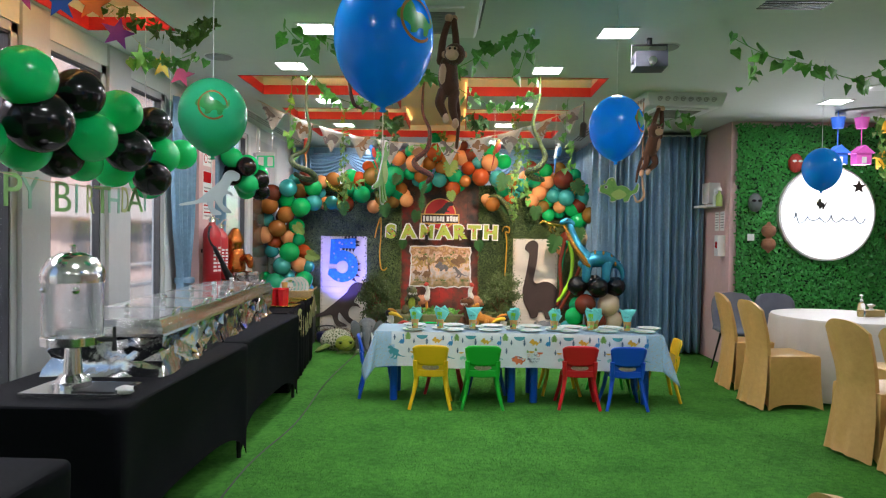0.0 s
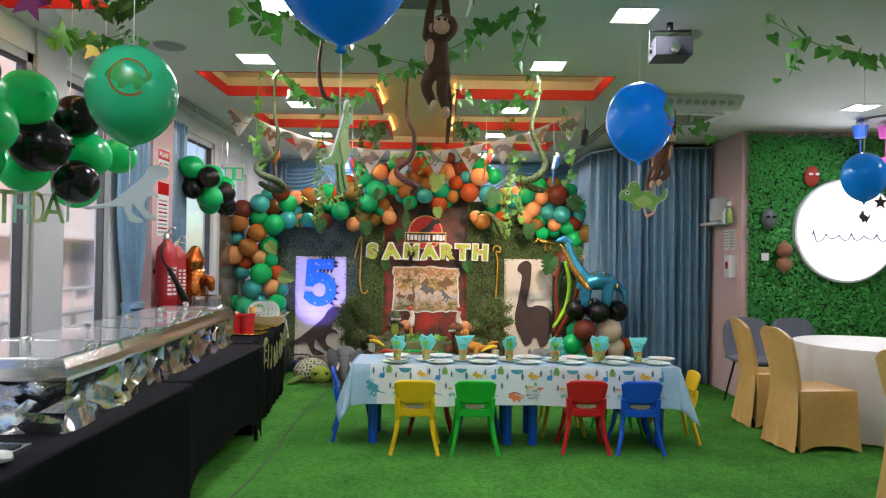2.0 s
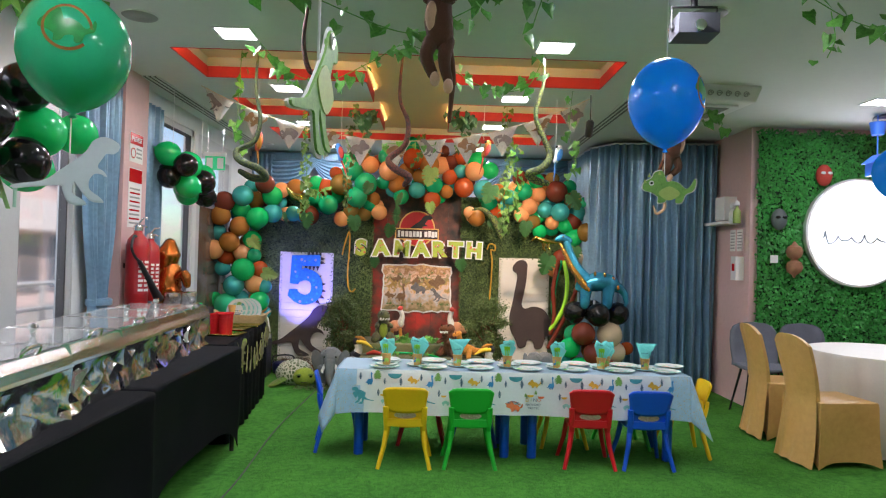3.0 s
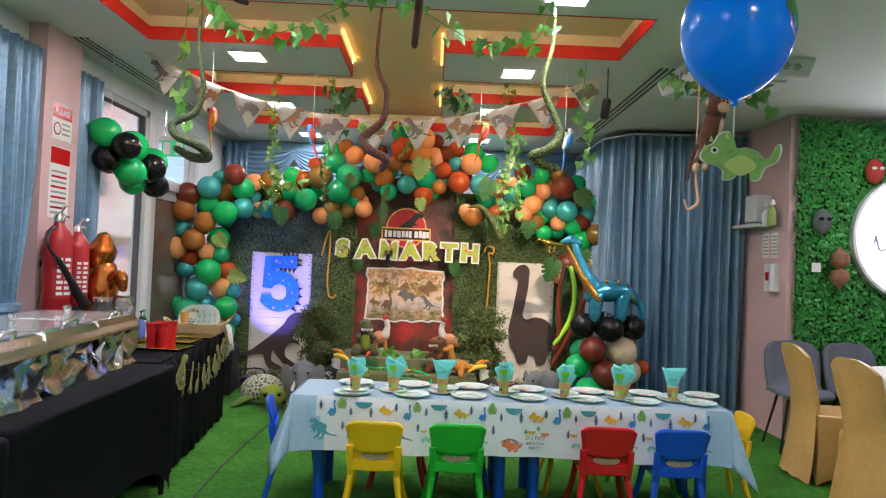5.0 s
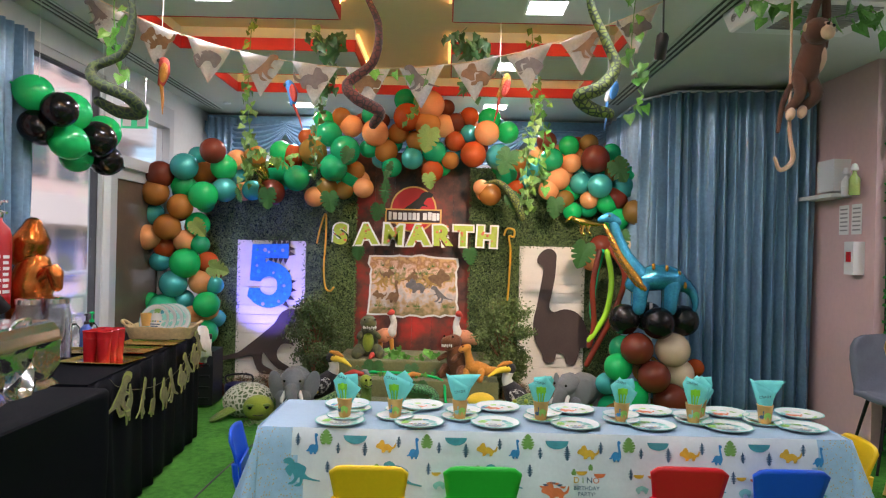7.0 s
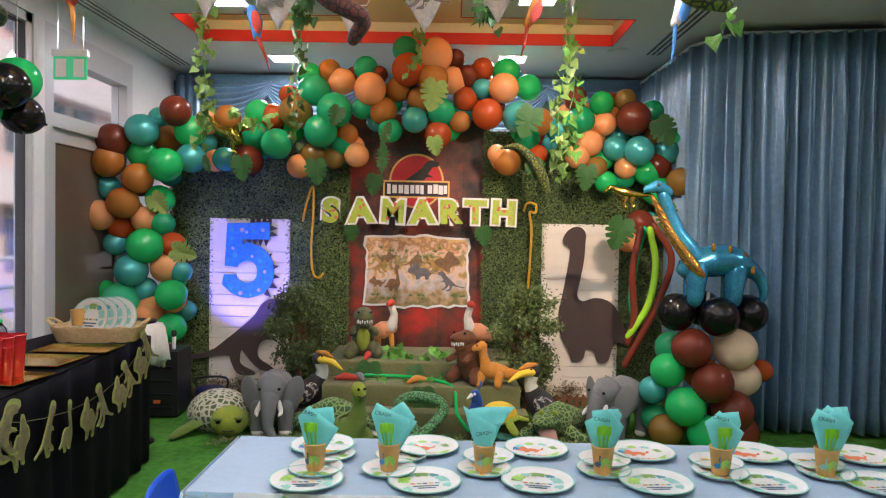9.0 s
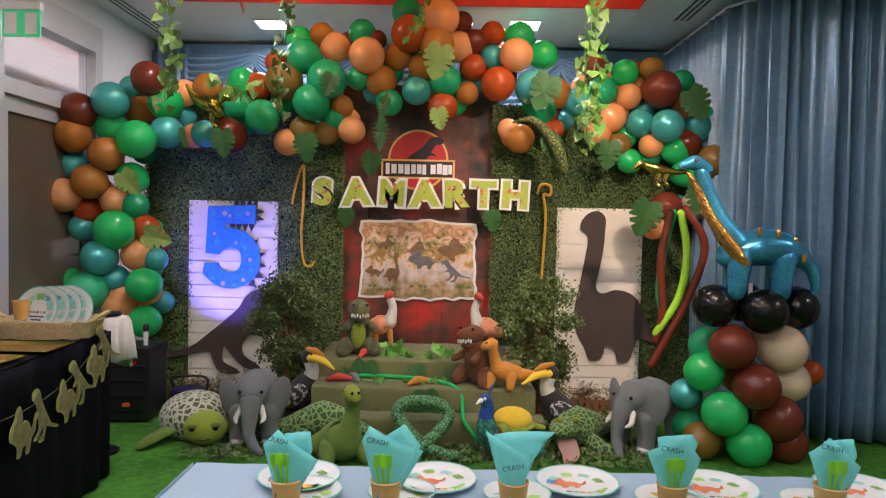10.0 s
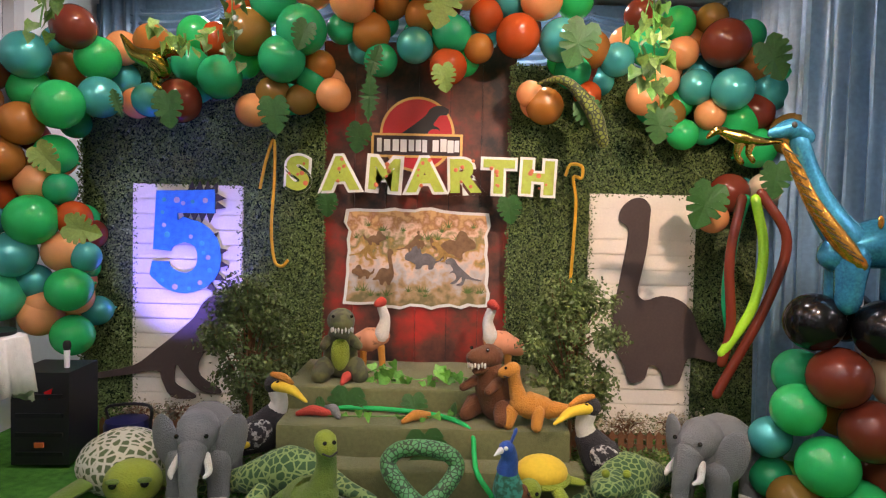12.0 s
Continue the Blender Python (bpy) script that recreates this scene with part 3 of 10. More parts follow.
disc("ceiling_speaker", -1.66, 5.41, 0.11, "round grey ceiling loudspeaker", "speaker", mat_grey)
disc("ceiling_speaker", 1.85, 5.05, 0.11, "round grey ceiling loudspeaker", "speaker", mat_grey)
disc("smoke_detector", 2.95, 7.6, 0.06, "small round ceiling detector", "smoke detector", WHITEPL)
disc("air_diffuser", 4.25, 6.3, 0.14, "round white ceiling air diffuser", "air vent", WHITEPL)
disc("ceiling_sensor", -2.0, 10.3, 0.04, "small white ceiling sensor", "sensor", WHITEPL)
disc("ceiling_speaker", 1.75, 9.9, 0.1, "round grey ceiling loudspeaker", "speaker", CEIL)
sl = holder("air_slot", "short black slotted air grille in the ceiling", "air vent", pose(2.36, 4.05, CZ, 0, 0, 0))
for k in range(4):
    part("slot", boxed(-0.2, 0.2, k * 0.04, k * 0.04 + 0.02, -0.005, 0), BLACKPL, sl, "", False)

# effect projector on a bracket
pj = holder("projector", "dark grey effect projector on a ceiling bracket", "projector", pose(1.68, 4.83, CZ - 0.17, 0, 0, -4))
part("body", boxed(-0.11, 0.11, -0.1, 0.1, -0.055, 0.055), mat("gunmetal", (0.09, 0.09, 0.11), 0.45, metal=0.5), pj, "", True, 0.012)
br = bmesh.new()
tube(br, [(-0.125, 0, 0), (-0.125, 0, 0.12), (0.125, 0, 0.12), (0.125, 0, 0)], 0.008, 8)
part("bracket", br, BLACKMETAL, pj)
br = bmesh.new()
tube(br, [(0, 0, 0.12), (0, 0, 0.17)], 0.02, 10)
part("stem", br, BLACKMETAL, pj)
ln = bmesh.new()
lathe(ln, [(0.03, 0), (0.034, 0.01), (0.03, 0.03), (0.012, 0.034)], 20, pose(0, -0.1, -0.02, 90, 0, 0))
part("lens", ln, CHROME, pj)
for sx in (-1, 1):
    kn = bmesh.new()
    lathe(kn, [(0.018, 0), (0.018, 0.015)], 12, pose(0.11 * sx, 0, 0, 0, 90 * sx, 0))
    part("knob", kn, BLACKPL, pj)

# emergency exit sign hanging by the door
ex = holder("exit_sign", "green and white hanging exit sign by the door", "exit sign", pose(-2.2, 8.62, 2.42) @ Matrix.Diagonal((0.85, 0.85, 0.85, 1)))
EXG = mat("lit_green_sign", (0.02, 0.45, 0.18), 0.4, emit=0.35, var=0.02)
part("panel", boxed(-0.13, 0.13, -0.008, 0.008, -0.09, 0.09), EXG, ex, "", False, 0.003)
part("arrow_patch", boxed(0.03, 0.11, -0.011, -0.008, -0.07, 0.07), PAPER, ex, "", False)
part("door_patch", boxed(-0.11, -0.03, -0.011, -0.008, -0.07, 0.07), PAPER, ex, "", False)
part("housing", boxed(-0.14, 0.14, -0.02, 0.02, 0.09, 0.14), WHITEPL, ex, "", False, 0.005)
for sx in (-0.1, 0.1):
    rd = bmesh.new()
    tube(rd, [(sx, 0, 0.14), (sx, 0, (CZ - 2.42) / 0.85)], 0.004, 6)
    part("rod", rd, CHROME, ex)

# ---- balloons ----
BAL = {"G": B_GREEN, "D": B_DKGREEN, "T": B_TEAL, "B": B_BROWN, "N": B_TAN, "P": B_PEACH, "R": B_RUST, "O": B_OLIVE,
       "K": B_BLACK, "C": B_CREAM, "U": B_BLUE, "M": B_MINT}
BAL_MESH = {}


def balloon_mesh(kind):
    """A blown-up balloon of unit radius with its neck and rolled knot downwards."""
    if kind not in BAL_MESH:
        b = bmesh.new()
        prof = []
        for k in range(1, 18):
            a = math.pi * k / 18
            r = math.sin(a)
            z = -math.cos(a)
            if z < 0:
                z *= 1.12
                r *= 1 - 0.10 * (-z) ** 3
            prof.append((r, z))
        prof = [(0.05, -1.24), (0.085, -1.22), (0.05, -1.19), (0.06, -1.15)] + prof[1:] + [(0.03, 1.0)]
        lathe(b, prof, 24)
        me = bpy.data.meshes.new("balloon")
        b.to_mesh(me)
        b.free()
        me.materials.append(BAL[kind])
        me.polygons.foreach_set("use_smooth", [True] * len(me.polygons))
        BAL_MESH[kind] = me
    return BAL_MESH[kind]


def balloon(parent, kind, x, y, z, r, rx=0.0, rz=0.0, ry=0.0, stretch=1.0, name="balloon"):
    ob = new(name, balloon_mesh(kind))
    ob.parent = parent
    ob.matrix_basis = pose(x, y, z, rx, ry, rz) @ Matrix.Diagonal((r, r, r * stretch, 1))
    return ob


LEFT_LEG = (
    (-2.36, 2.06, 0.128, "B"), (-2.13, 2.14, 0.128, "T"), (-1.86, 2.30, 0.119, "B"), (-2.18, 1.97, 0.111, "G"), (-2.40, 1.89, 0.124, "N"), (-1.94, 1.87, 0.132, "G"),
    (-2.16, 1.76, 0.119, "N"), (-2.46, 1.69, 0.101, "T"), (-2.03, 1.60, 0.111, "G"), (-2.28, 1.56, 0.123, "N"), (-2.47, 1.46, 0.120, "P"), (-2.00, 1.40, 0.091, "D"),
    (-2.35, 1.36, 0.096, "R"), (-2.15, 1.43, 0.105, "P"), (-2.39, 1.23, 0.096, "T"), (-2.10, 1.22, 0.140, "G"), (-1.92, 1.23, 0.100, "R"), (-1.98, 1.04, 0.116, "P"),
    (-2.21, 1.02, 0.128, "T"), (-1.85, 1.01, 0.087, "T"), (-2.15, 0.86, 0.100, "T"), (-1.89, 0.83, 0.119, "G"), (-2.30, 0.78, 0.137, "M"), (-2.47, 0.84, 0.087, "G"),
    (-2.10, 0.72, 0.096, "P"), (-2.12, 0.66, 0.115, "P"), (-1.93, 0.55, 0.116, "G"), (-1.91, 0.77, 0.096, "P"),
)
LEFT_ARM = (
    (-2.10, 2.28, 0.090, "T"), (-1.80, 2.16, 0.124, "G"), (-2.04, 2.11, 0.108, "N"), (-1.53, 2.29, 0.108, "N"), (-1.71, 2.25, 0.099, "P"), (-1.79, 1.94, 0.119, "T"),
    (-1.55, 1.95, 0.099, "T"), (-1.33, 1.93, 0.124, "B"), (-1.30, 2.16, 0.113, "D"), (-1.27, 2.34, 0.107, "G"), (-1.15, 2.31, 0.103, "R"), (-1.09, 2.07, 0.123, "D"),
    (-0.93, 2.33, 0.133, "O"), (-1.02, 2.49, 0.081, "R"), (-0.79, 2.51, 0.123, "D"), (-0.85, 2.66, 0.098, "G"), (-0.62, 2.35, 0.141, "D"), (-0.73, 2.18, 0.132, "D"),
    (-0.93, 1.90, 0.098, "P"), (-0.81, 2.00, 0.099, "O"), (-0.64, 1.97, 0.090, "O"), (-0.58, 2.08, 0.086, "D"), (-0.45, 2.00, 0.099, "P"), (-0.53, 2.17, 0.090, "N"),
)
CROWN = (
    (-0.68, 2.70, 0.090, "N"), (-0.58, 2.61, 0.108, "P"), (-0.38, 2.72, 0.099, "D"), (-0.33, 2.53, 0.127, "P"), (-0.05, 2.88, 0.108, "D"), (-0.23, 2.37, 0.113, "N"),
    (-0.11, 2.55, 0.099, "N"), (-0.02, 2.69, 0.132, "R"), (0.20, 2.81, 0.137, "P"), (0.18, 2.62, 0.123, "N"), (0.34, 2.63, 0.112, "P"), (0.07, 2.48, 0.099, "N"),
    (0.03, 2.30, 0.107, "T"), (0.25, 2.37, 0.114, "D"), (0.23, 2.18, 0.108, "R"), (0.41, 2.29, 0.086, "N"), (0.45, 2.48, 0.098, "R"), (0.46, 2.67, 0.090, "B"),
    (0.59, 2.73, 0.090, "R"), (0.59, 2.56, 0.089, "T"), (0.63, 2.34, 0.123, "R"), (0.76, 2.55, 0.119, "P"), (0.79, 2.71, 0.108, "G"), (0.97, 2.58, 0.107, "G"),
    (0.36, 2.81, 0.081, "B"), (-0.17, 2.21, 0.098, "D"), (-0.40, 2.39, 0.090, "D"), (-0.27, 2.67, 0.072, "B"),
)
RIGHT_ARM = (
    (0.81, 1.96, 0.108, "N"), (0.72, 2.03, 0.077, "P"), (0.88, 2.32, 0.123, "T"), (0.97, 2.17, 0.104, "D"), (1.07, 2.30, 0.112, "N"), (1.06, 2.03, 0.080, "R"),
    (1.23, 2.24, 0.099, "T"), (1.36, 2.50, 0.098, "B"), (1.41, 2.32, 0.114, "D"), (1.58, 2.46, 0.099, "G"), (1.78, 2.49, 0.090, "O"), (1.61, 2.29, 0.094, "P"),
    (1.49, 2.13, 0.107, "P"), (1.39, 2.02, 0.099, "P"), (1.55, 1.93, 0.089, "O"), (1.70, 2.09, 0.104, "T"), (1.82, 2.32, 0.137, "B"), (2.05, 2.23, 0.107, "P"),
    (2.00, 2.40, 0.090, "D"), (1.87, 2.06, 0.119, "T"), (2.13, 2.07, 0.115, "T"), (1.79, 1.93, 0.090, "P"), (2.05, 1.95, 0.112, "B"), (2.22, 1.81, 0.119, "O"),
    (1.97, 1.90, 0.108, "G"), (1.63, 1.81, 0.090, "G"), (2.21, 2.17, 0.099, "D"), (1.92, 1.47, 0.115, "B"), (2.14, 1.49, 0.107, "C"), (1.83, 1.32, 0.089, "P"),
    (2.07, 1.74, 0.115, "G"),
)

arch = holder("balloon_arch", "organic balloon arch in green, teal, brown and peach", "balloon arch", pose(0, 0, 0))
rnd = random.Random(11)
for group in (LEFT_LEG, LEFT_ARM, CROWN, RIGHT_ARM):
    for x, z, r, c in group:
        y = 9.72 - (0.07 if r > 0.118 else -0.04) - (0.15 if group is LEFT_LEG else 0)
        tilt = Vector((x - 0.1, 0, z - 1.2))
        balloon(arch, c, x, y, z, r * 1.03, rnd.uniform(60, 115), rnd.uniform(-60, 60), rnd.uniform(-25, 25))
    # fill behind
    for a, b in zip(group, group[1:]):
        if abs(a[0] - b[0]) + abs(a[1] - b[1]) < 0.45:
            balloon(arch, rnd.choice("DTNBPGD"), (a[0] + b[0]) / 2, 9.86, (a[1] + b[1]) / 2, 0.095, rnd.uniform(60, 110), rnd.uniform(-60, 60))


# ---- leaves ----
def leaf_shape(kind, s=1.0, rnd=random):
    """Points of a flat leaf in x-y, stalk at the origin, tip along y."""
    if kind == "ivy":
        pts = [(0, 0), (0.42, -0.12), (0.5, 0.2), (0.34, 0.42), (0, 1.0), (-0.34, 0.42), (-0.5, 0.2), (-0.42, -0.12)]
    elif kind == "monstera":
        half = []
        for k in range(25):
            t = k / 24
            w = 0.50 * math.sin(math.pi * (0.10 + 0.90 * t)) ** 0.75 * (1 - 0.18 * t)
            y = -0.12 + 1.12 * t
            slit = k in (6, 10, 14, 18)
            half.append((w * (0.5 if slit else 1.0), y - (0.06 if slit else 0)))
        half[0], half[-1] = (0.10, -0.06), (0.0, 1.0)
        pts = [(0, 0.05)] + half + [(-x, y) for x, y in half[-2::-1]]
    elif kind == "fern":
        pts = [(0, 0)]
        for k in range(7):
            w = 0.26 * math.sin(0.5 + k * 0.38)
            pts += [(w, 0.12 + k * 0.12), (0.04, 0.17 + k * 0.12)]
        pts += [(0, 1.0)] + [(-x, y) for x, y in pts[:0:-1]]
    else:
        pts = [(0, 0), (0.25, 0.25), (0.2, 0.65), (0, 1.0), (-0.2, 0.65), (-0.25, 0.25)]
    return [(x * s, y * s) for x, y in pts]


def leaf_into(v, f, kind, m, s, fold=0.12):
    """Adds one folded leaf to vertex and face lists."""
    pts = leaf_shape(kind, s)
    base = len(v)
    for x, y in pts:
        v.append(tuple(m @ Vector((x, y, abs(x) * fold - 0.22 * y * y / s))))
    mid = len(v)
    v.append(tuple(m @ Vector((0, 0.45 * s, -0.07 * s))))
    for i in range(len(pts)):
        f.append((base + i, base + (i + 1) % len(pts), mid))


def single_leaf(name, m, s, material, label, kind="monstera"):
    v, f = [], []
    leaf_into(v, f, kind, Matrix(), s)
    ob = quad_cloud((v, f), name, material)
    thick(ob, 0.002)
    ob.matrix_world = STAND[0] @ m
    return tagged(ob, label, "leaf", "decor leaves")


def ivy_vine(path, material, label, count, size=0.055, droop=1.0, seed=1, stemr=0.003):
    rnd = random.Random(seed)
    pts = smooth_path(path, 8)
    h = holder("ivy_vine", label, "ivy", pose(0, 0, 0), "ivy vines")
    st = bmesh.new()
    tube(st, pts, stemr, 5)
    part("stem", st, IVY, h)
    v, f = [], []
    for k in range(count):
        p = pts[min(len(pts) - 1, int((k + rnd.random()) / count * len(pts)))]
        off = Vector((rnd.uniform(-1, 1), rnd.uniform(-1, 1), rnd.uniform(-0.8, 0.6))) * size * 0.95
        m = Matrix.Translation(p + off) @ Euler((rnd.uniform(-2.2, -0.9), rnd.uniform(-0.6, 0.6), rnd.uniform(-1.2, 1.2))).to_matrix().to_4x4()
        leaf_into(v, f, "ivy", m, size * rnd.uniform(0.7, 1.3))
    quad_cloud((v, f), "foliage", material, h)["kind"] = "stuff"
    return h


rnd = random.Random(21)
for (x, y, z, s, a, mt, kd) in (
        (-1.33, 9.5, 1.95, 0.20, 190, MONST, "monstera"), (-0.74, 9.5, 1.93, 0.2, 170, MONST, "monstera"), (-0.55, 9.5, 2.35, 0.16, 200, MONST, "monstera"),
        (-0.2, 9.55, 2.08, 0.26, 185, MONST, "fern"), (-0.30, 9.9, 1.85, 0.18, 200, MONST, "monstera"), (0.22, 9.42, 2.55, 0.24, 185, MONSTLT, "monstera"),
        (0.2, 9.45, 2.12, 0.15, 160, MONSTLT, "monstera"), (0.98, 9.45, 2.36, 0.25, 200, MONST, "monstera"), (0.98, 9.5, 1.95, 0.18, 150, MONST, "monstera"),
        (1.42, 9.5, 1.92, 0.2, 190, MONST, "monstera"), (1.95, 9.45, 2.28, 0.24, 160, MONST, "monstera"), (1.72, 9.5, 1.5, 0.26, 200, MONST, "monstera"),
        (-1.98, 9.35, 1.62, 0.18, 140, MONSTLT, "monstera"), (-1.82, 9.35, 1.2, 0.19, 120, MONSTLT, "monstera"), (2.02, 9.4, 1.62, 0.2, 170, MONST, "monstera"),
        (-0.5, 9.9, 1.42, 0.15, 190, MONST, "monstera"), (0.62, 9.9, 1.42, 0.17, 180, MONST, "monstera"), (-0.15, 9.55, 2.25, 0.22, 215, MONST, "fern"), (-1.6, 9.42, 1.95, 0.16, 150, MONST, "fern")):
    nm = "fern_leaf" if kd == "fern" else "monstera_leaf"
    lb = "pale green artificial palm leaf on the balloon arch" if mt is MONSTLT else "dark green artificial leaf on the balloon arch"
    single_leaf(nm, pose(x, y, z, 90, a + rnd.uniform(-15, 15), 0), s, mt, lb, kd)

# ---- party backdrop ----
def leaf_wall(name, x0, x1, z0, z1, y, size, count, material, seed, parent=None, label="", holes=()):
    """Many small folded leaves that stand out from an upright panel facing -y."""
    rnd = random.Random(seed)
    v, f = [], []
    for _ in range(count):
        x, z = rnd.uniform(x0, x1), rnd.uniform(z0, z1)
        if any(a < x < b and c < z < d for a, b, c, d in holes):
            continue
        s = size * rnd.uniform(0.6, 1.25)
        a = rnd.uniform(0, 6.28)
        tilt = rnd.uniform(0.1, 0.8)
        d = Vector((math.cos(a), -tilt, math.sin(a))).normalized()
        w = Vector((-math.sin(a), rnd.uniform(-0.5, 0.5), math.cos(a))).normalized()
        o = Vector((x, y - rnd.uniform(0.0, 0.03), z))
        n = len(v)
        v += [tuple(o), tuple(o + d * s * 0.5 + w * s * 0.3), tuple(o + d * s), tuple(o + d * s * 0.5 - w * s * 0.3)]
        f += [(n, n + 1, n + 2), (n, n + 2, n + 3)]
    ob = quad_cloud((v, f), name, material, parent, label)
    ob["kind"] = "stuff"
    return ob


bd = holder("backdrop_hedge", "boxwood hedge backdrop boards with two openings", "backdrop", pose(0, 0, 0))
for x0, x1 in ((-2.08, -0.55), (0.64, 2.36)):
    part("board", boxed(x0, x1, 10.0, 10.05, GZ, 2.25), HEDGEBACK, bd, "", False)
leaf_wall("boxwood", -2.10, -0.53, GZ, 2.25, 10.0, 0.017, 72000, BOX, 1, bd, holes=((-1.72, -1.08, 0.05, 1.44),))
leaf_wall("boxwood", 0.62, 2.38, GZ, 2.25, 10.0, 0.017, 80000, BOX, 2, bd, holes=((1.17, 1.78, 0.05, 1.44),))

SLAT = mat("white_foam_brick", (0.74, 0.70, 0.62), 0.75, var=0.06, scale=8, bump=0.15, bscale=90, each=0.03)
for nm, x0, x1 in (("left", -1.75, -1.05), ("right", 1.14, 1.81)):
    pn = holder("brick_panel", "white foam brick panel set in the hedge backdrop", "wall panel", pose(0, 0, 0), "white brick panels")
    part("backing", boxed(x0, x1, 9.985, 9.998, GZ + 0.01, 1.46), SLAT, pn, "", False)
    rows = 16
    rr = random.Random(x0)
    for k in range(rows):
        z0 = GZ + 0.01 + k * 1.52 / rows
        dz = rr.uniform(-0.002, 0.002)
        b = boxed(x0 + 0.002, x1 - 0.002, 9.972, 9.985, z0 + 0.004, z0 + 1.52 / rows - 0.004)
        part("brick", b, SLAT, pn, "", False, 0.004)

# centre board, with an added sheet behind its planks
CB = bpy.data.materials.new("rusty_painted_board")
CB.use_nodes = True
nt = CB.node_tree
tc = nt.nodes.new("ShaderNodeTexCoord")
n1 = nt.nodes.new("ShaderNodeTexNoise")
n1.inputs["Scale"].default_value, n1.inputs["Detail"].default_value, n1.inputs["Roughness"].default_value = 2.6, 8, 0.62
r1 = nt.nodes.new("ShaderNodeValToRGB")
for p, c in ((0.36, (0.015, 0.012, 0.01)), (0.5, (0.13, 0.04, 0.025)), (0.6, (0.30, 0.03, 0.018)), (0.72, (0.52, 0.025, 0.015))):
    e = r1.color_ramp.elements.new(p)
    e.color = (*c, 1)
r1.color_ramp.elements.remove(r1.color_ramp.elements[0])
nt.links.new(tc.outputs["Object"], n1.inputs[0])
nt.links.new(n1.outputs[0], r1.inputs[0])
nt.links.new(r1.outputs[0], nt.nodes["Principled BSDF"].inputs["Base Color"])
nt.nodes["Principled BSDF"].inputs["Roughness"].default_value = 0.55
cb = holder("centre_board", "dark rusty red painted plank board", "board", pose(0, 0, 0))
# unseen black sheet, added to block window light in the plank gaps
part("backing", boxed(-0.57, 0.67, 10.102, 10.115, GZ, 2.4), BLACKPL, cb, "", False)
for k in range(6):
    part("plank", boxed(-0.56 + k * 0.203, -0.56 + (k + 1) * 0.203 - 0.003, 10.08, 10.10, GZ, 2.4), CB, cb, "", False)

# poster with a torn edge
POST = bpy.data.materials.new("printed_landscape")
POST.use_nodes = True
nt = POST.node_tree
tc = nt.nodes.new("ShaderNodeTexCoord")
sp = nt.nodes.new("ShaderNodeSeparateXYZ")
nz = nt.nodes.new("ShaderNodeTexNoise")
nz.inputs["Scale"].default_value, nz.inputs["Detail"].default_value = 13, 8
ad = nt.nodes.new("ShaderNodeMath")
ad.operation = "MULTIPLY_ADD"
ad.inputs[1].default_value = 0.62
rp = nt.nodes.new("ShaderNodeValToRGB")
mr = nt.nodes.new("ShaderNodeMapRange")
mr.inputs[1].default_value, mr.inputs[2].default_value = 0.0, 0.62
nt.links.new(tc.outputs["Object"], sp.inputs[0])
nt.links.new(tc.outputs["Object"], nz.inputs[0])
nt.links.new(nz.outputs[0], ad.inputs[0])
nt.links.new(sp.outputs[2], ad.inputs[2])
nt.links.new(ad.outputs[0], mr.inputs[0])
nt.links.new(mr.outputs[0], rp.inputs[0])
cols = ((0.0, (0.20, 0.17, 0.07)), (0.16, (0.45, 0.30, 0.16)), (0.32, (0.48, 0.46, 0.46)), (0.46, (0.70, 0.52, 0.42)), (0.56, (0.55, 0.32, 0.10)), (0.66, (0.26, 0.22, 0.08)),
        (0.78, (0.78, 0.52, 0.38)), (0.90, (0.42, 0.20, 0.08)), (1.0, (0.70, 0.44, 0.20)))
for p, c in cols[1:-1]:
    rp.color_ramp.elements.new(p).color = (*c, 1)
rp.color_ramp.elements[0].color, rp.color_ramp.elements[-1].color = (*cols[0][1], 1), (*cols[-1][1], 1)
nt.links.new(rp.outputs[0], nt.nodes["Principled BSDF"].inputs["Base Color"])
nt.nodes["Principled BSDF"].inputs["Roughness"].default_value = 0.45
rnd = random.Random(4)


def torn(w, h, amp, step, rnd):
    pts = []
    for (x0, z0), (x1, z1) in zip(((-w, -h), (w, -h), (w, h), (-w, h)), ((w, -h), (w, h), (-w, h), (-w, -h))):
        n = max(3, int(math.hypot(x1 - x0, z1 - z0) / step))
        for k in range(n):
            t = k / n
            bow = 0.03 * math.sin(math.pi * t) * (1 if x0 != x1 else -0.6)
            jx, jz = rnd.uniform(-amp, amp), rnd.uniform(-amp, amp)
            px, pz = x0 + (x1 - x0) * t, z0 + (z1 - z0) * t
            if x0 != x1:
                pz += bow * (1 if z0 > 0 else -1)
            else:
                px += bow * (1 if x0 > 0 else -1)
            pts.append((px + jx, pz + jz))
    return pts


po = holder("poster", "torn-edged paper poster of dinosaurs by a river", "poster", pose(0.055, 10.06, 1.02))
o1 = torn(0.47, 0.295, 0.014, 0.06, rnd)
part("paper_edge", plate_cut(bmesh.new(), o1, 0.012), PAPER, po, "white torn paper border", False)
part("print", plate_cut(bmesh.new(), [(x * 0.955, z * 0.94) for x, z in o1], 0.006, pose(0, -0.004, 0)), POST, po, "", False)


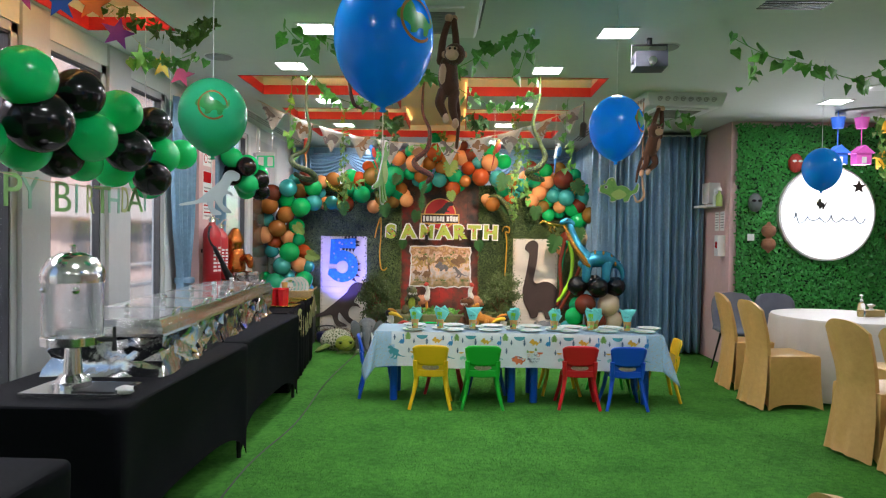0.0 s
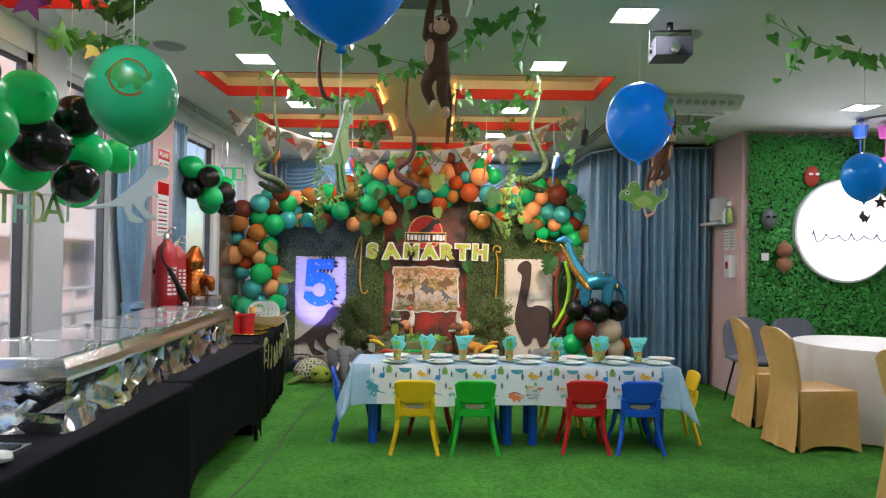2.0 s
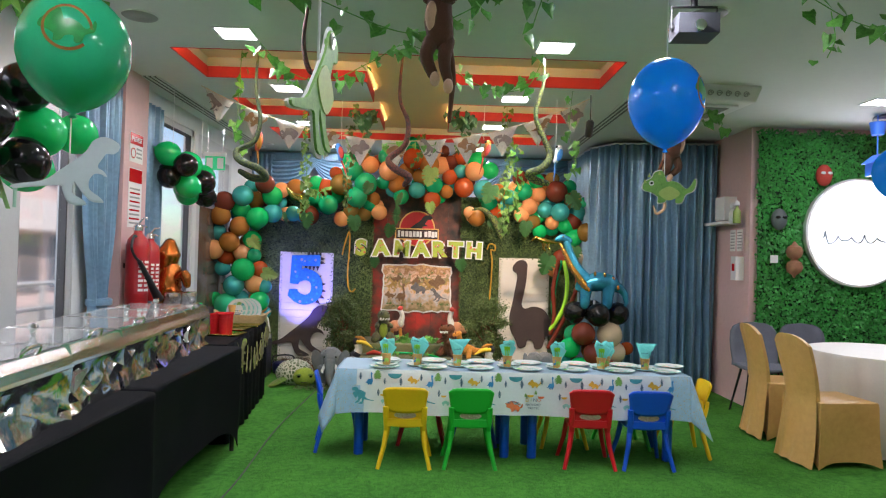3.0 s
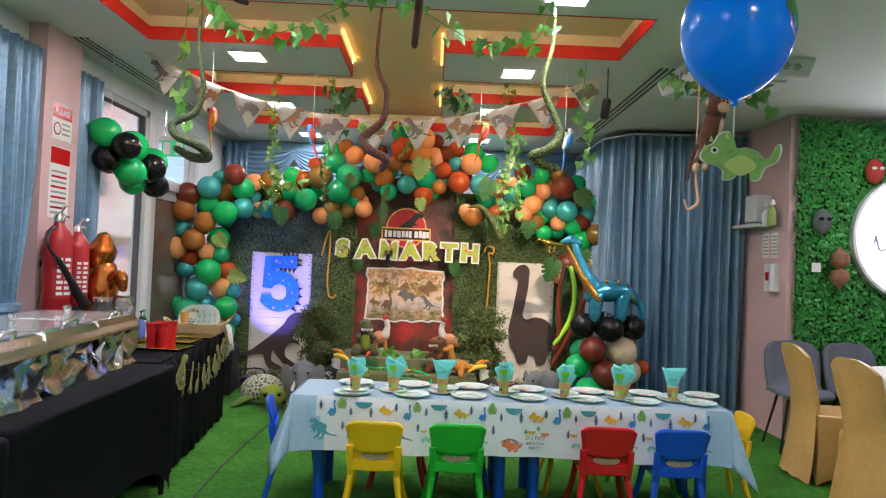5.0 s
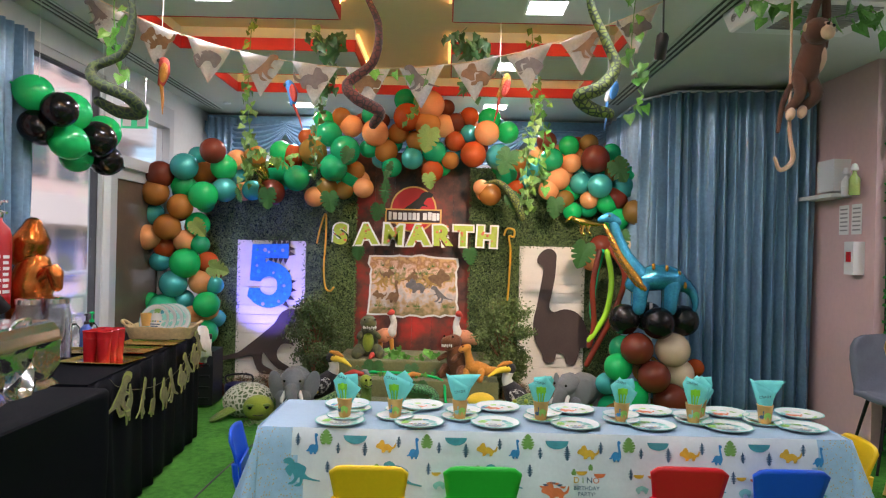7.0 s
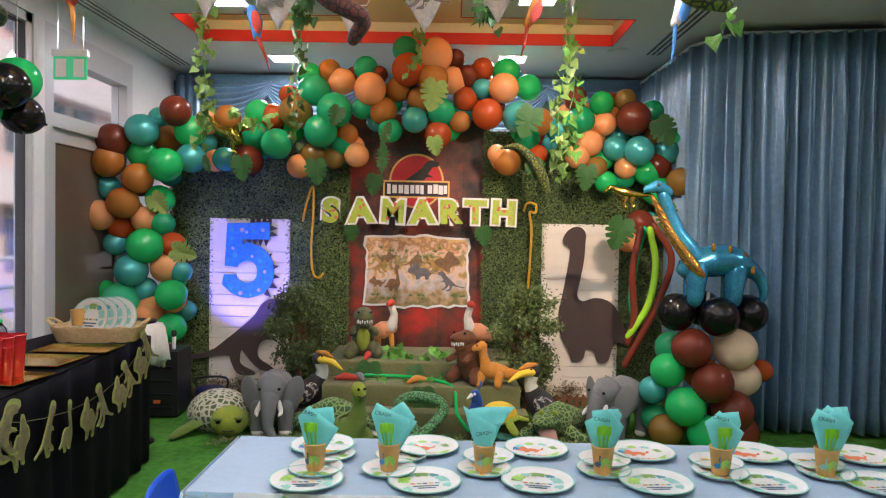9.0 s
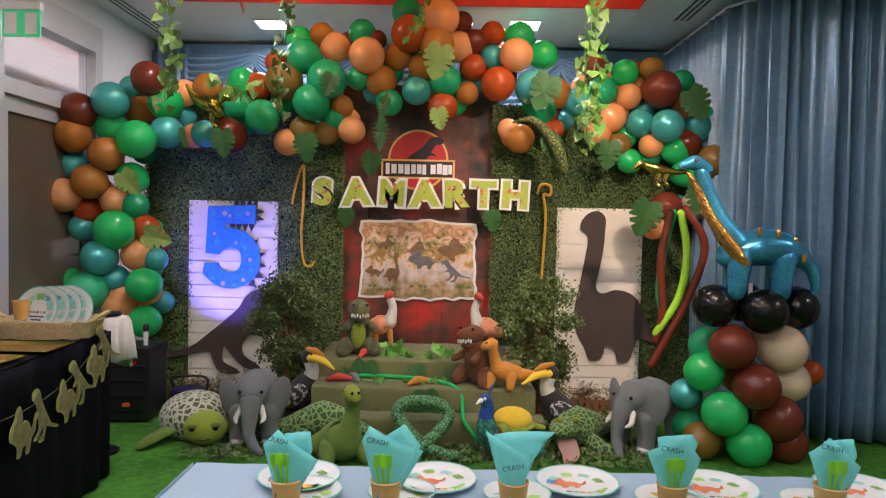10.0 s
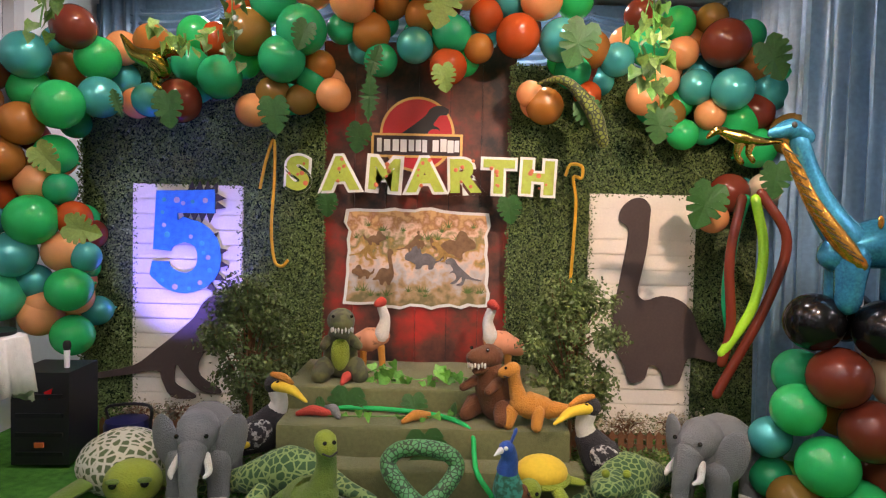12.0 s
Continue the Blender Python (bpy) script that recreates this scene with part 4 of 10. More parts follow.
def dino_outline(kind):
    """Side outlines, nose to the left or right, about one unit long, feet at z 0."""
    if kind == "rex":
        return rounded([(-0.62, 0.20), (-0.30, 0.28), (-0.12, 0.42), (0.06, 0.58), (0.20, 0.72), (0.28, 0.86), (0.42, 0.93), (0.60, 0.86), (0.58, 0.74), (0.46, 0.72), (0.40, 0.64), (0.34, 0.52),
                        (0.42, 0.47), (0.46, 0.40), (0.40, 0.43), (0.30, 0.42), (0.24, 0.32), (0.26, 0.2), (0.40, 0.10), (0.42, 0.05), (0.26, 0.07), (0.12, 0.22), (0.06, 0.30), (0.04, 0.2), (0.06, 0.12), (0.20, 0.04), (0.20, 0.0), (0.02, 0.01), (-0.06, 0.16), (-0.10, 0.24), (-0.34, 0.2), (-0.6, 0.16)], 3)
    if kind == "long":
        return rounded([(-0.24, 1.04), (-0.23, 1.11), (-0.17, 1.17), (-0.10, 1.18), (-0.05, 1.13), (-0.05, 1.04), (-0.06, 0.88), (-0.09, 0.71), (-0.11, 0.59), (-0.06, 0.54), (0.04, 0.57), (0.15, 0.55), (0.23, 0.48), (0.28, 0.36), (0.34, 0.26), (0.42, 0.20), (0.38, 0.16), (0.29, 0.18), (0.22, 0.18), (0.19, 0.09), (0.16, 0.02), (0.08, 0.01), (0.05, 0.10), (-0.02, 0.13), (-0.05, 0.04), (-0.14, 0.02), (-0.18, 0.12), (-0.25, 0.25), (-0.27, 0.42), (-0.24, 0.58), (-0.21, 0.75), (-0.18, 0.94), (-0.19, 1.00)], 3)
    if kind == "tri":
        return rounded([(-0.5, 0.36), (-0.44, 0.5), (-0.3, 0.58), (-0.22, 0.72), (-0.06, 0.76), (0.02, 0.62), (0.06, 0.5), (0.2, 0.52), (0.36, 0.46), (0.5, 0.34), (0.62, 0.42), (0.7, 0.58), (0.74, 0.5), (0.68, 0.3), (0.5, 0.2),
                        (0.42, 0.02), (0.28, 0.0), (0.26, 0.14), (0.1, 0.12), (0.02, 0.02), (-0.14, 0.0), (-0.14, 0.14), (-0.3, 0.24), (-0.44, 0.28)], 3)
    return rounded([(-0.5, 0.3), (-0.3, 0.5), (0, 0.6), (0.3, 0.5), (0.5, 0.35), (0.35, 0.0), (0.25, 0.0), (0.1, 0.2), (-0.1, 0.2), (-0.2, 0.0), (-0.3, 0.0)], 3)


DK = mat("print_brown", (0.20, 0.11, 0.05), 0.5, var=0.4, scale=30)
DK2 = mat("print_grey", (0.14, 0.13, 0.14), 0.5, var=0.4, scale=30)
OCH = mat("print_ochre", (0.40, 0.24, 0.06), 0.5, var=0.4, scale=30)
for k, (x, z, s, kd, mt, fl) in enumerate(((-0.33, -0.02, 0.17, "rex", OCH, 1), (-0.26, 0.08, 0.12, "tri", DK, -1), (-0.05, 0.03, 0.13, "rex", DK, 1), (0.02, -0.07, 0.2, "tri", DK2, 1), (0.26, 0.0, 0.24, "tri", DK, -1),
                                           (0.30, -0.17, 0.19, "rex", DK2, -1), (-0.20, -0.18, 0.2, "long", DK, -1), (0.18, -0.02, 0.14, "rex", OCH, -1), (-0.36, -0.14, 0.12, "tri", DK, 1), (0.02, 0.06, 0.1, "long", DK, 1))):
    b = plate_cut(bmesh.new(), [(px * s * fl + x, pz * s + z) for px, pz in dino_outline(kd)], 0.0015, pose(0, -0.0080 - 0.0007 * k, 0))
    part("printed_animal", b, mt, po, "", False)
FR = mat("print_foliage", (0.10, 0.16, 0.03), 0.5, var=0.5, scale=40)
for k in range(26):
    x, z = rnd.uniform(-0.42, 0.42), rnd.choice((-0.25, -0.22, 0.12, 0.17, 0.2))
    s = rnd.uniform(0.03, 0.07)
    b = bmesh.new()
    for j in range(5):
        a = 0.5 + j * 0.55
        vv = [b.verts.new((x + q[0], -0.0075 - j * 0.0002, z + q[1])) for q in ((-0.006, 0), (0.006, 0), (math.cos(a) * s, math.sin(a) * s))]
        b.faces.new(vv)
    part("printed_foliage", b, FR, po, "", False)

# round emblem with a blank banner
em = holder("emblem", "red round emblem with a cream banner, black skeleton shape", "sign", pose(0.04, 10.07, 1.74))
EMRED = mat("emblem_red", (0.55, 0.015, 0.02), 0.45, var=0.06)
EMDK = mat("emblem_dark", (0.03, 0.012, 0.012), 0.5)
EMY = mat("emblem_yellow", (0.70, 0.42, 0.12), 0.45, var=0.05)
b = bmesh.new()
lathe(b, [(0.24, 0), (0.24, 0.008)], 48, pose(0, 0, 0.075, 90, 0, 0))
part("rim", b, EMY, em, "", False)
b = bmesh.new()
lathe(b, [(0.223, 0), (0.223, 0.005)], 48, pose(0, -0.008, 0.075, 90, 0, 0))
part("disc", b, EMRED, em, "", False)
b = plate_cut(bmesh.new(), [(x * 0.36 - 0.02, z * 0.30 - 0.02) for x, z in dino_outline("rex")], 0.004, pose(0, -0.018, 0))
part("silhouette", b, BLACKPL, em, "", False)
for q, mt, y in (((-0.292, 0.292, -0.075, 0.078), EMY, -0.024), ((-0.276, 0.276, -0.060, 0.063), EMDK, -0.026)):
    part("banner", boxed(q[0], q[1], y, y + 0.004, q[2], q[3]), mt, em, "", False)
for k, (x, w) in enumerate(((-0.24, 0.03), (-0.19, 0.04), (-0.135, 0.04), (-0.085, 0.04), (-0.035, 0.035), (0.01, 0.035), (0.05, 0.03), (0.12, 0.04), (0.17, 0.04), (0.215, 0.04), (0.255, 0.03))):
    part("bar", boxed(x - w / 2, x + w / 2, -0.031, -0.027, -0.035 - 0.006 * (k % 3 == 0), 0.038 + 0.008 * (k in (0, 8))), PAPER, em, "", False)

# name in cut-out letters
LG = mat("lime_card", (0.45, 0.52, 0.06), 0.5, var=0.3, scale=30, second=(0.34, 0.46, 0.05))
LR = mat("coral_card", (0.62, 0.16, 0.07), 0.5, var=0.2, scale=30)
nb = holder("name_banner", "lime green cut-out letters with white borders", "letters", pose(0, 0, 0))
for k, ch in enumerate("SAMARTH"):
    x = (-0.69, -0.42, -0.155, 0.105, 0.34, 0.555, 0.795)[k]
    lz = 1.455 + (0.0 if k else -0.005)
    for off, mt, nm, dy in ((0.030, PAPER, "border", 0.0), (0.009 if ch == "M" else 0.014, LG, "letter", -0.008)):
        cu = bpy.data.curves.new("letter", "FONT")
        cu.body, cu.size, cu.extrude, cu.align_x, cu.offset = ch, 0.265, 0.004, "CENTER", off
        tmp = bpy.data.objects.new("letter", cu)
        scene.collection.objects.link(tmp)
        bpy.context.view_layer.update()
        me = bpy.data.meshes.new_from_object(tmp.evaluated_get(bpy.context.evaluated_depsgraph_get()))
        bpy.data.objects.remove(tmp)
        me.materials.clear()
        me.materials.append(mt)
        ob = new(nm, me)
        ob.parent = nb
        ob.matrix_basis = pose(x, 9.90 + dy, lz, 90, random.Random(k).uniform(-4, 4), 0) @ Matrix.Diagonal((1.0 if ch == "M" else 1.08, 1, 1, 1))
    for j in range(5):
        rr = random.Random(k * 9 + j)
        b = bmesh.new()
        lathe(b, [(rr.uniform(0.008, 0.016), 0), (0.007, 0.002)], 10, pose(x + rr.uniform(-0.06, 0.06), 9.888, lz + 0.1 + rr.uniform(-0.08, 0.09), 90, 0, 0))
        part("spot", b, LR, nb, "coral spot on a letter", False)

# figure five with spikes
F5 = mat("blue_card", (0.015, 0.17, 0.62), 0.5, var=0.25, scale=25, second=(0.03, 0.26, 0.62))
SPK = mat("dark_card", (0.035, 0.028, 0.026), 0.6, var=0.2)
DOT1 = mat("teal_card", (0.04, 0.38, 0.36), 0.5)
DOT2 = mat("pale_card", (0.5, 0.42, 0.45), 0.5)
five = holder("figure_five", "blue spotted numeral five with dark spikes", "number sign", pose(-1.42, 9.95, 0.76))
bowl = rounded([(-0.035, 0.47), (0.05, 0.478), (0.14, 0.443), (0.216, 0.358), (0.24, 0.24), (0.22, 0.135), (0.145, 0.053), (0.025, 0.01), (-0.09, 0.03), (-0.174, 0.09), (-0.205, 0.17)], 3)[:31]
hole = rounded([(-0.09, 0.21), (-0.064, 0.163), (0.014, 0.138), (0.075, 0.174), (0.092, 0.24), (0.075, 0.305), (0.014, 0.333), (-0.057, 0.31), (-0.08, 0.277)], 3)[:25]
out5 = [(-0.17, 0.656), (0.20, 0.67), (0.20, 0.52), (-0.04, 0.518)] + bowl + [(-0.195, 0.21)] + hole + [(-0.19, 0.287)]
part("body", plate_cut(bmesh.new(), out5, 0.02), F5, five, "", False)
for k, (x, z, a) in enumerate(((0.05, 0.66, 0), (0.10, 0.665, 0), (0.15, 0.665, 0), (0.19, 0.66, -20), (0.21, 0.62, -90), (0.21, 0.57, -100), (0.17, 0.52, 180), (0.12, 0.52, 180), (0.07, 0.52, 180), (0.02, 0.52, 180),
                               (0.18, 0.36, -40), (0.225, 0.28, -75), (0.23, 0.2, -95), (0.215, 0.12, -110), (0.17, 0.06, -130))):
    part("spike", plate_cut(bmesh.new(), [(-0.026, -0.006), (0.026, -0.006), (0.004, 0.06)], 0.012, pose(x, 0.004, z, 0, -a, 0)), SPK, five, "", False)
rr = random.Random(8)
for k, (x, z) in enumerate(((-0.12, 0.6), (-0.04, 0.6), (0.06, 0.59), (0.14, 0.6), (-0.13, 0.52), (-0.12, 0.44), (-0.1, 0.38), (0.05, 0.37), (0.12, 0.33), (0.16, 0.24), (0.17, 0.16), (0.11, 0.08), (0.04, 0.04), (-0.05, 0.05), (-0.13, 0.09), (0.0, 0.58), (0.13, 0.27))):
    b = bmesh.new()
    lathe(b, [(rr.uniform(0.012, 0.02), 0), (0.012, 0.002)], 12, pose(x, 0, z, 90, 0, 0))
    part("dot", b, (DOT1, DOT2)[k % 2], five, "", False)

# silhouettes
# brown lifted a little: haze of the uplight's glare is in the colour
SIL = mat("brown_felt_board", (0.06, 0.042, 0.038), 0.85, var=0.15, bump=0.1)
rx = part("dinosaur_cutout", plate_cut(bmesh.new(), [(x * 0.78, z * 0.72) for x, z in dino_outline("rex")], 0.012), SIL, None, "", False)
rx.matrix_world = pose(-1.50, 9.94, 0.1)
tagged(rx, "dark brown two-legged dinosaur cut-out on a white panel", "cut-out")
lg = part("dinosaur_cutout", plate_cut(bmesh.new(), dino_outline("long"), 0.012), SIL, None, "", False)
lg.matrix_world = pose(1.56, 9.94, 0.255)
tagged(lg, "dark brown long-necked dinosaur cut-out on a white panel", "cut-out")

# toy snakes hung as hooks beside the name
YEL = mat("yellow_rubber", (0.60, 0.33, 0.02), 0.5, var=0.2)
for x, flip in ((-0.84, 1), (1.02, -1)):
    b = bmesh.new()
    tube(b, smooth_path([(x - 0.09 * flip, 9.93, 1.44), (x - 0.05 * flip, 9.92, 1.62), (x, 9.91, 1.74), (x + 0.005, 9.91, 1.5), (x - 0.01, 9.91, 1.2), (x + 0.01, 9.91, 1.0), (x + 0.06 * flip, 9.9, 0.96), (x + 0.1 * flip, 9.9, 1.0)] if flip > 0 else
                        [(x - 0.05, 9.91, 1.56), (x - 0.02, 9.91, 1.63), (x + 0.05, 9.91, 1.62), (x + 0.05, 9.91, 1.55), (x + 0.0, 9.91, 1.55), (x + 0.02, 9.91, 1.4), (x + 0.01, 9.91, 1.1), (x, 9.91, 0.9)], 8), 0.010, 8)
    tagged(part("toy_snake", b, YEL, None), "thin yellow rubber toy snake hung on the hedge", "toy snake", "thin toy snakes")


# picket fences with small shrubs
def picket(x0, x1, y):
    h = holder("picket_fence", "low brown wooden picket fence with small shrubs behind", "fence", pose(0, 0, 0), "picket fences")
    n = int((x1 - x0) / 0.055)
    for z in (0.03, 0.085):
        part("rail", boxed(x0, x1, y + 0.012, y + 0.022, z, z + 0.02), WOODF, h, "", False)
    first = None
    for k in range(n):
        ob = part("slat", plate_cut(bmesh.new(), [(-0.018, 0), (0.018, 0), (0.018, 0.11), (0, 0.135), (-0.018, 0.11)], 0.01), WOODF, h, "", False) if first is None else new("slat", first)
        first = first or ob.data
        ob.parent = h
        ob.matrix_basis = pose(x0 + 0.02 + k * 0.055, y, 0.0)
    return h


def shrub(name, label, cat, x, y, z0, rx, rz, count, size, material, seed, trunk=True, ry=None):
    rnd = random.Random(seed)
    h = holder(name, label, cat, pose(x, y, 0), "leafy plants")
    ry = ry or rx * 0.7
    tips = []
    if trunk:
        b = bmesh.new()
        tube(b, smooth_path([(0, 0, 0.0), (0.01, 0, z0 * 0.6), (0, 0.01, z0 + rz * 0.8)], 5), [0.02, 0.018, 0.016, 0.015, 0.014, 0.012, 0.012, 0.011, 0.01, 0.009, 0.008], 7)
        part("trunk", b, WOODF, h)
    b = bmesh.new()
    for k in range(34):
        a, e = rnd.uniform(0, 6.28), rnd.uniform(-0.9, 1.45)
        r = rnd.uniform(0.72, 1.12)
        t = Vector((math.cos(a) * math.cos(e) * rx * r, math.sin(a) * math.cos(e) * ry * r, z0 + rz + math.sin(e) * rz * r))
        s = Vector((0, 0, z0 + rz * rnd.uniform(0.1, 1.2)))
        mid = (s + t) / 2 + Vector((0, 0, 0.03))
        tube(b, [s, mid, t], [0.006, 0.004, 0.002], 4)
        tips.append((s, mid, t))
    part("branchwork", b, WOODF, h)
    v, f = [], []
    for k in range(count):
        s, mid, t = rnd.choice(tips)
        u = rnd.uniform(0.25, 1.05)
        p = mid.lerp(t, u) + Vector((rnd.gauss(0, 1), rnd.gauss(0, 1), rnd.gauss(0, 1))) * size * 1.1
        m = Matrix.Translation(p) @ Euler((rnd.uniform(-2.4, 0.4), rnd.uniform(-1, 1), rnd.uniform(0, 6.28))).to_matrix().to_4x4()
        n = len(v)
        q = size * rnd.uniform(0.6, 1.2)
        for px, py in ((0, 0), (0.3 * q, 0.4 * q), (0, q), (-0.3 * q, 0.4 * q)):
            v.append(tuple(m @ Vector((px, py, 0.2 * abs(px)))))
        f += [(n, n + 1, n + 2), (n, n + 2, n + 3)]
    quad_cloud((v, f), "foliage", material, h)["kind"] = "stuff"
    return h


set_down(0, 0, GZ)
picket(-1.78, -1.0, 9.62)
picket(1.0, 1.85, 9.62)
TREE = mat("shrub_leaf", (0.07, 0.135, 0.035), 0.5, var=0.3, scale=6, each=0.6, second=(0.14, 0.20, 0.06))
BLOOM = mat("pale_flowering_leaf", (0.14, 0.2, 0.08), 0.6, var=0.3, scale=6, each=0.6, second=(0.45, 0.36, 0.28))
shrub("potted_tree", "small leafy artificial tree standing beside the steps", "tree", -0.84, 9.45, 0.2, 0.28, 0.40, 8500, 0.030, TREE, 31)
shrub("potted_tree", "small leafy artificial tree standing beside the steps", "tree", 0.95, 9.45, 0.2, 0.30, 0.41, 8500, 0.030, TREE, 32)
for k, x in enumerate((-1.6, -1.35, -1.12, 1.1, 1.35, 1.62, 1.8)):
    shrub("flowering_shrub", "small pale flowering shrub behind the picket fence", "shrub", x, 9.75, 0.03, 0.14, 0.075, 420, 0.026, BLOOM, 40 + k)

set_down(0.28, 5.0, GZ, 1.054)

# leaf mat on the turf
v, f = [], []
rnd = random.Random(77)
for k in range(15000):
    x, y = rnd.uniform(-1.15, 1.6), rnd.uniform(8.3, 9.6)
    if rnd.random() < 0.35 and (x < -1.0 or x > 1.45 or y < 8.4):
        continue
    z = rnd.uniform(0.005, 0.03)
    a, s = rnd.uniform(0, 6.28), rnd.uniform(0.02, 0.034)
    d = Vector((math.cos(a), math.sin(a), rnd.uniform(0.1, 0.9)))
    w = Vector((-math.sin(a), math.cos(a), 0))
    o = Vector((x, y, z))
    n = len(v)
    v += [tuple(o), tuple(o + d * s * 0.5 + w * s * 0.3), tuple(o + d * s), tuple(o + d * s * 0.5 - w * s * 0.3)]
    f += [(n, n + 1, n + 2), (n, n + 2, n + 3)]
tagged(quad_cloud((v, f), "leaf_mat", BOX), "dark green boxwood mat laid on the turf", "leaf mat", kind="stuff")


# ---- stepped display with cloth ----
def draped_step(x0, x1, y0, y1, z0, z1, seed):
    """A block under cloth, with soft edges and small folds."""
    b = bmesh.new()
    rnd = random.Random(seed)
    n = 60
    prof = [(0.0, z0 + 0.0), (-0.004, z0 + (z1 - z0) * 0.5), (0.0, z1 - 0.02), (0.008, z1 - 0.006), (0.025, z1)]
    grid = []
    for i in range(n + 1):
        x = x0 + (x1 - x0) * i / n
        row = []
        for d, z in prof:
            wob = 0.010 * noise.noise((x * 9, z * 4, seed)) + 0.006 * math.sin(x * 31 + seed) * (1 - (z - z0) / (z1 - z0))
            row.append(b.verts.new((x, y0 + d + wob, z + (0.003 * noise.noise((x * 6, 1, seed)) if z > z0 else 0))))
        row.append(b.verts.new((x, y1, z1 + 0.006 * noise.noise((x * 5, 3, seed)))))
        row.append(b.verts.new((x, y1, z0)))
        grid.append(row)
    for a, c in zip(grid, grid[1:]):
        for k in range(len(a) - 1):
            b.faces.new((a[k], a[k + 1], c[k + 1], c[k]))
    b.faces.new(grid[0])
    b.faces.new(grid[-1][::-1])
    bmesh.ops.recalc_face_normals(b, faces=b.faces[:])
    return b


sd = holder("stepped_display", "three low steps draped in olive green cloth", "display steps", pose(0, 0, 0))
part("step", draped_step(-0.5, 0.88, 8.60, 8.78, 0.0, 0.17, 1), GREENCLOTH, sd)
part("step", draped_step(-0.52, 0.84, 8.76, 9.03, 0.0, 0.31, 2), GREENCLOTH, sd)
part("step", draped_step(-0.55, 0.78, 9.02, 9.66, 0.0, 0.425, 3), GREENCLOTH, sd)
for k, (x, y, z, s, a, rx_) in enumerate(((-0.22, 9.0, 0.42, 0.22, 185, 100), (0.17, 8.74, 0.30, 0.22, 175, 100), (0.1, 9.0, 0.40, 0.15, 170, 110), (-0.35, 8.9, 0.315, 0.16, 60, 20), (0.3, 8.9, 0.315, 0.14, 300, 20))):
    single_leaf("monstera_leaf", pose(x, y, z, rx_, a, 0), s, MONST, "dark green artificial leaf draped on the steps")
ivy_vine([(-0.2, 9.2, 0.44), (-0.05, 9.15, 0.5), (0.1, 9.12, 0.45), (0.25, 9.15, 0.47), (0.4, 9.2, 0.44)], IVY, "bright green ivy strewn on the top step", 46, 0.06, seed=90)
ivy_vine([(-0.3, 8.88, 0.32), (-0.1, 8.86, 0.33), (0.15, 8.88, 0.33), (0.4, 8.9, 0.32)], IVY, "dark ivy sprigs lying on the middle step", 14, 0.05, seed=91)

set_down()

# ---- children's table ----
CH_COL = {"yellow": mat("yellow_plastic", (0.84, 0.52, 0.008), 0.35, var=0.05), "green": mat("green_plastic", (0.014, 0.45, 0.035), 0.35, var=0.05),
          "red": mat("red_chair_plastic", (0.60, 0.008, 0.018), 0.35, var=0.05), "blue": mat("blue_plastic", (0.008, 0.09, 0.62), 0.35, var=0.05)}
STICK = mat("printed_sticker", (0.50, 0.12, 0.05), 0.5, var=0.5, scale=22, second=(0.5, 0.45, 0.38))


def kid_chair(colour, m):
    """A moulded chair, its back towards -y; seat 0.30 m, back 0.56 m high."""
    mt = CH_COL[colour]
    h = holder("kids_chair", "%s moulded plastic kids chair at the party table" % colour, "chair", m, "kids chairs")
    b = bmesh.new()
    g = []
    for j in range(9):
        row = []
        for i in range(9):
            u, v = i / 4 - 1, j / 8
            row.append(b.verts.new((u * (0.15 - 0.015 * v), -0.13 + 0.28 * v, 0.30 + 0.018 * u * u - 0.012 * math.sin(math.pi * v) - (0.02 * max(0, v - 0.85) / 0.15))))
        g.append(row)
    for p, q in zip(g, g[1:]):
        for i in range(8):
            b.faces.new((p[i], p[i + 1], q[i + 1], q[i]))
    thick(part("seat", b, mt, h), 0.014)
    # back shell with a slot under it
    b = bmesh.new()
    g = []
    for j in range(11):
        row = []
        for i in range(13):
            u, v = i / 6 - 1, j / 10
            w = 0.145 + 0.018 * v
            zc = 0.492 + (0.165 * v - 0.08) * (1 - 0.3 * abs(u) ** 9) - 0.022 * (1 - v) * (1 - u * u)
            row.append(b.verts.new((u * w, -0.15 - 0.035 * v - 0.03 * (1 - u * u) * 0.6, zc + 0.006 * (1 - u * u))))
        g.append(row)
    for p, q in zip(g, g[1:]):
        for i in range(12):
            b.faces.new((p[i], p[i + 1], q[i + 1], q[i]))
    thick(part("backrest", b, mt, h), 0.014)
    for s in (-1, 1):
        b = bmesh.new()
        tube(b, smooth_path([(s * 0.130, -0.125, 0.27), (s * 0.136, -0.150, 0.36), (s * 0.138, -0.160, 0.44)], 4), 0.021, 8, 0.7)
        part("back_post", b, mt, h)
        for f in (-1, 1):
            b = bmesh.new()
            tube(b, [(s * 0.125, f * 0.11, 0.30), (s * 0.145, f * 0.135, 0.16), (s * 0.185, f * 0.175, 0.0)], [0.021, 0.018, 0.015], 10)
            part("leg", b, mt, h)
    part("back_rail", boxed(-0.13, 0.13, -0.152, -0.136, 0.30, 0.352), mt, h, "", True, 0.007)
    part("lower_panel", boxed(-0.125, 0.125, -0.140, -0.130, 0.345, 0.44), mt, h, "recessed panel", False)
    b = bmesh.new()
    lathe(b, [(0.045, 0), (0.045, 0.002)], 24, pose(0, -0.141, 0.378, 90, 0, 0), 1.75, 0.55)
    part("sticker", b, STICK, h, "small printed sticker")
    return h


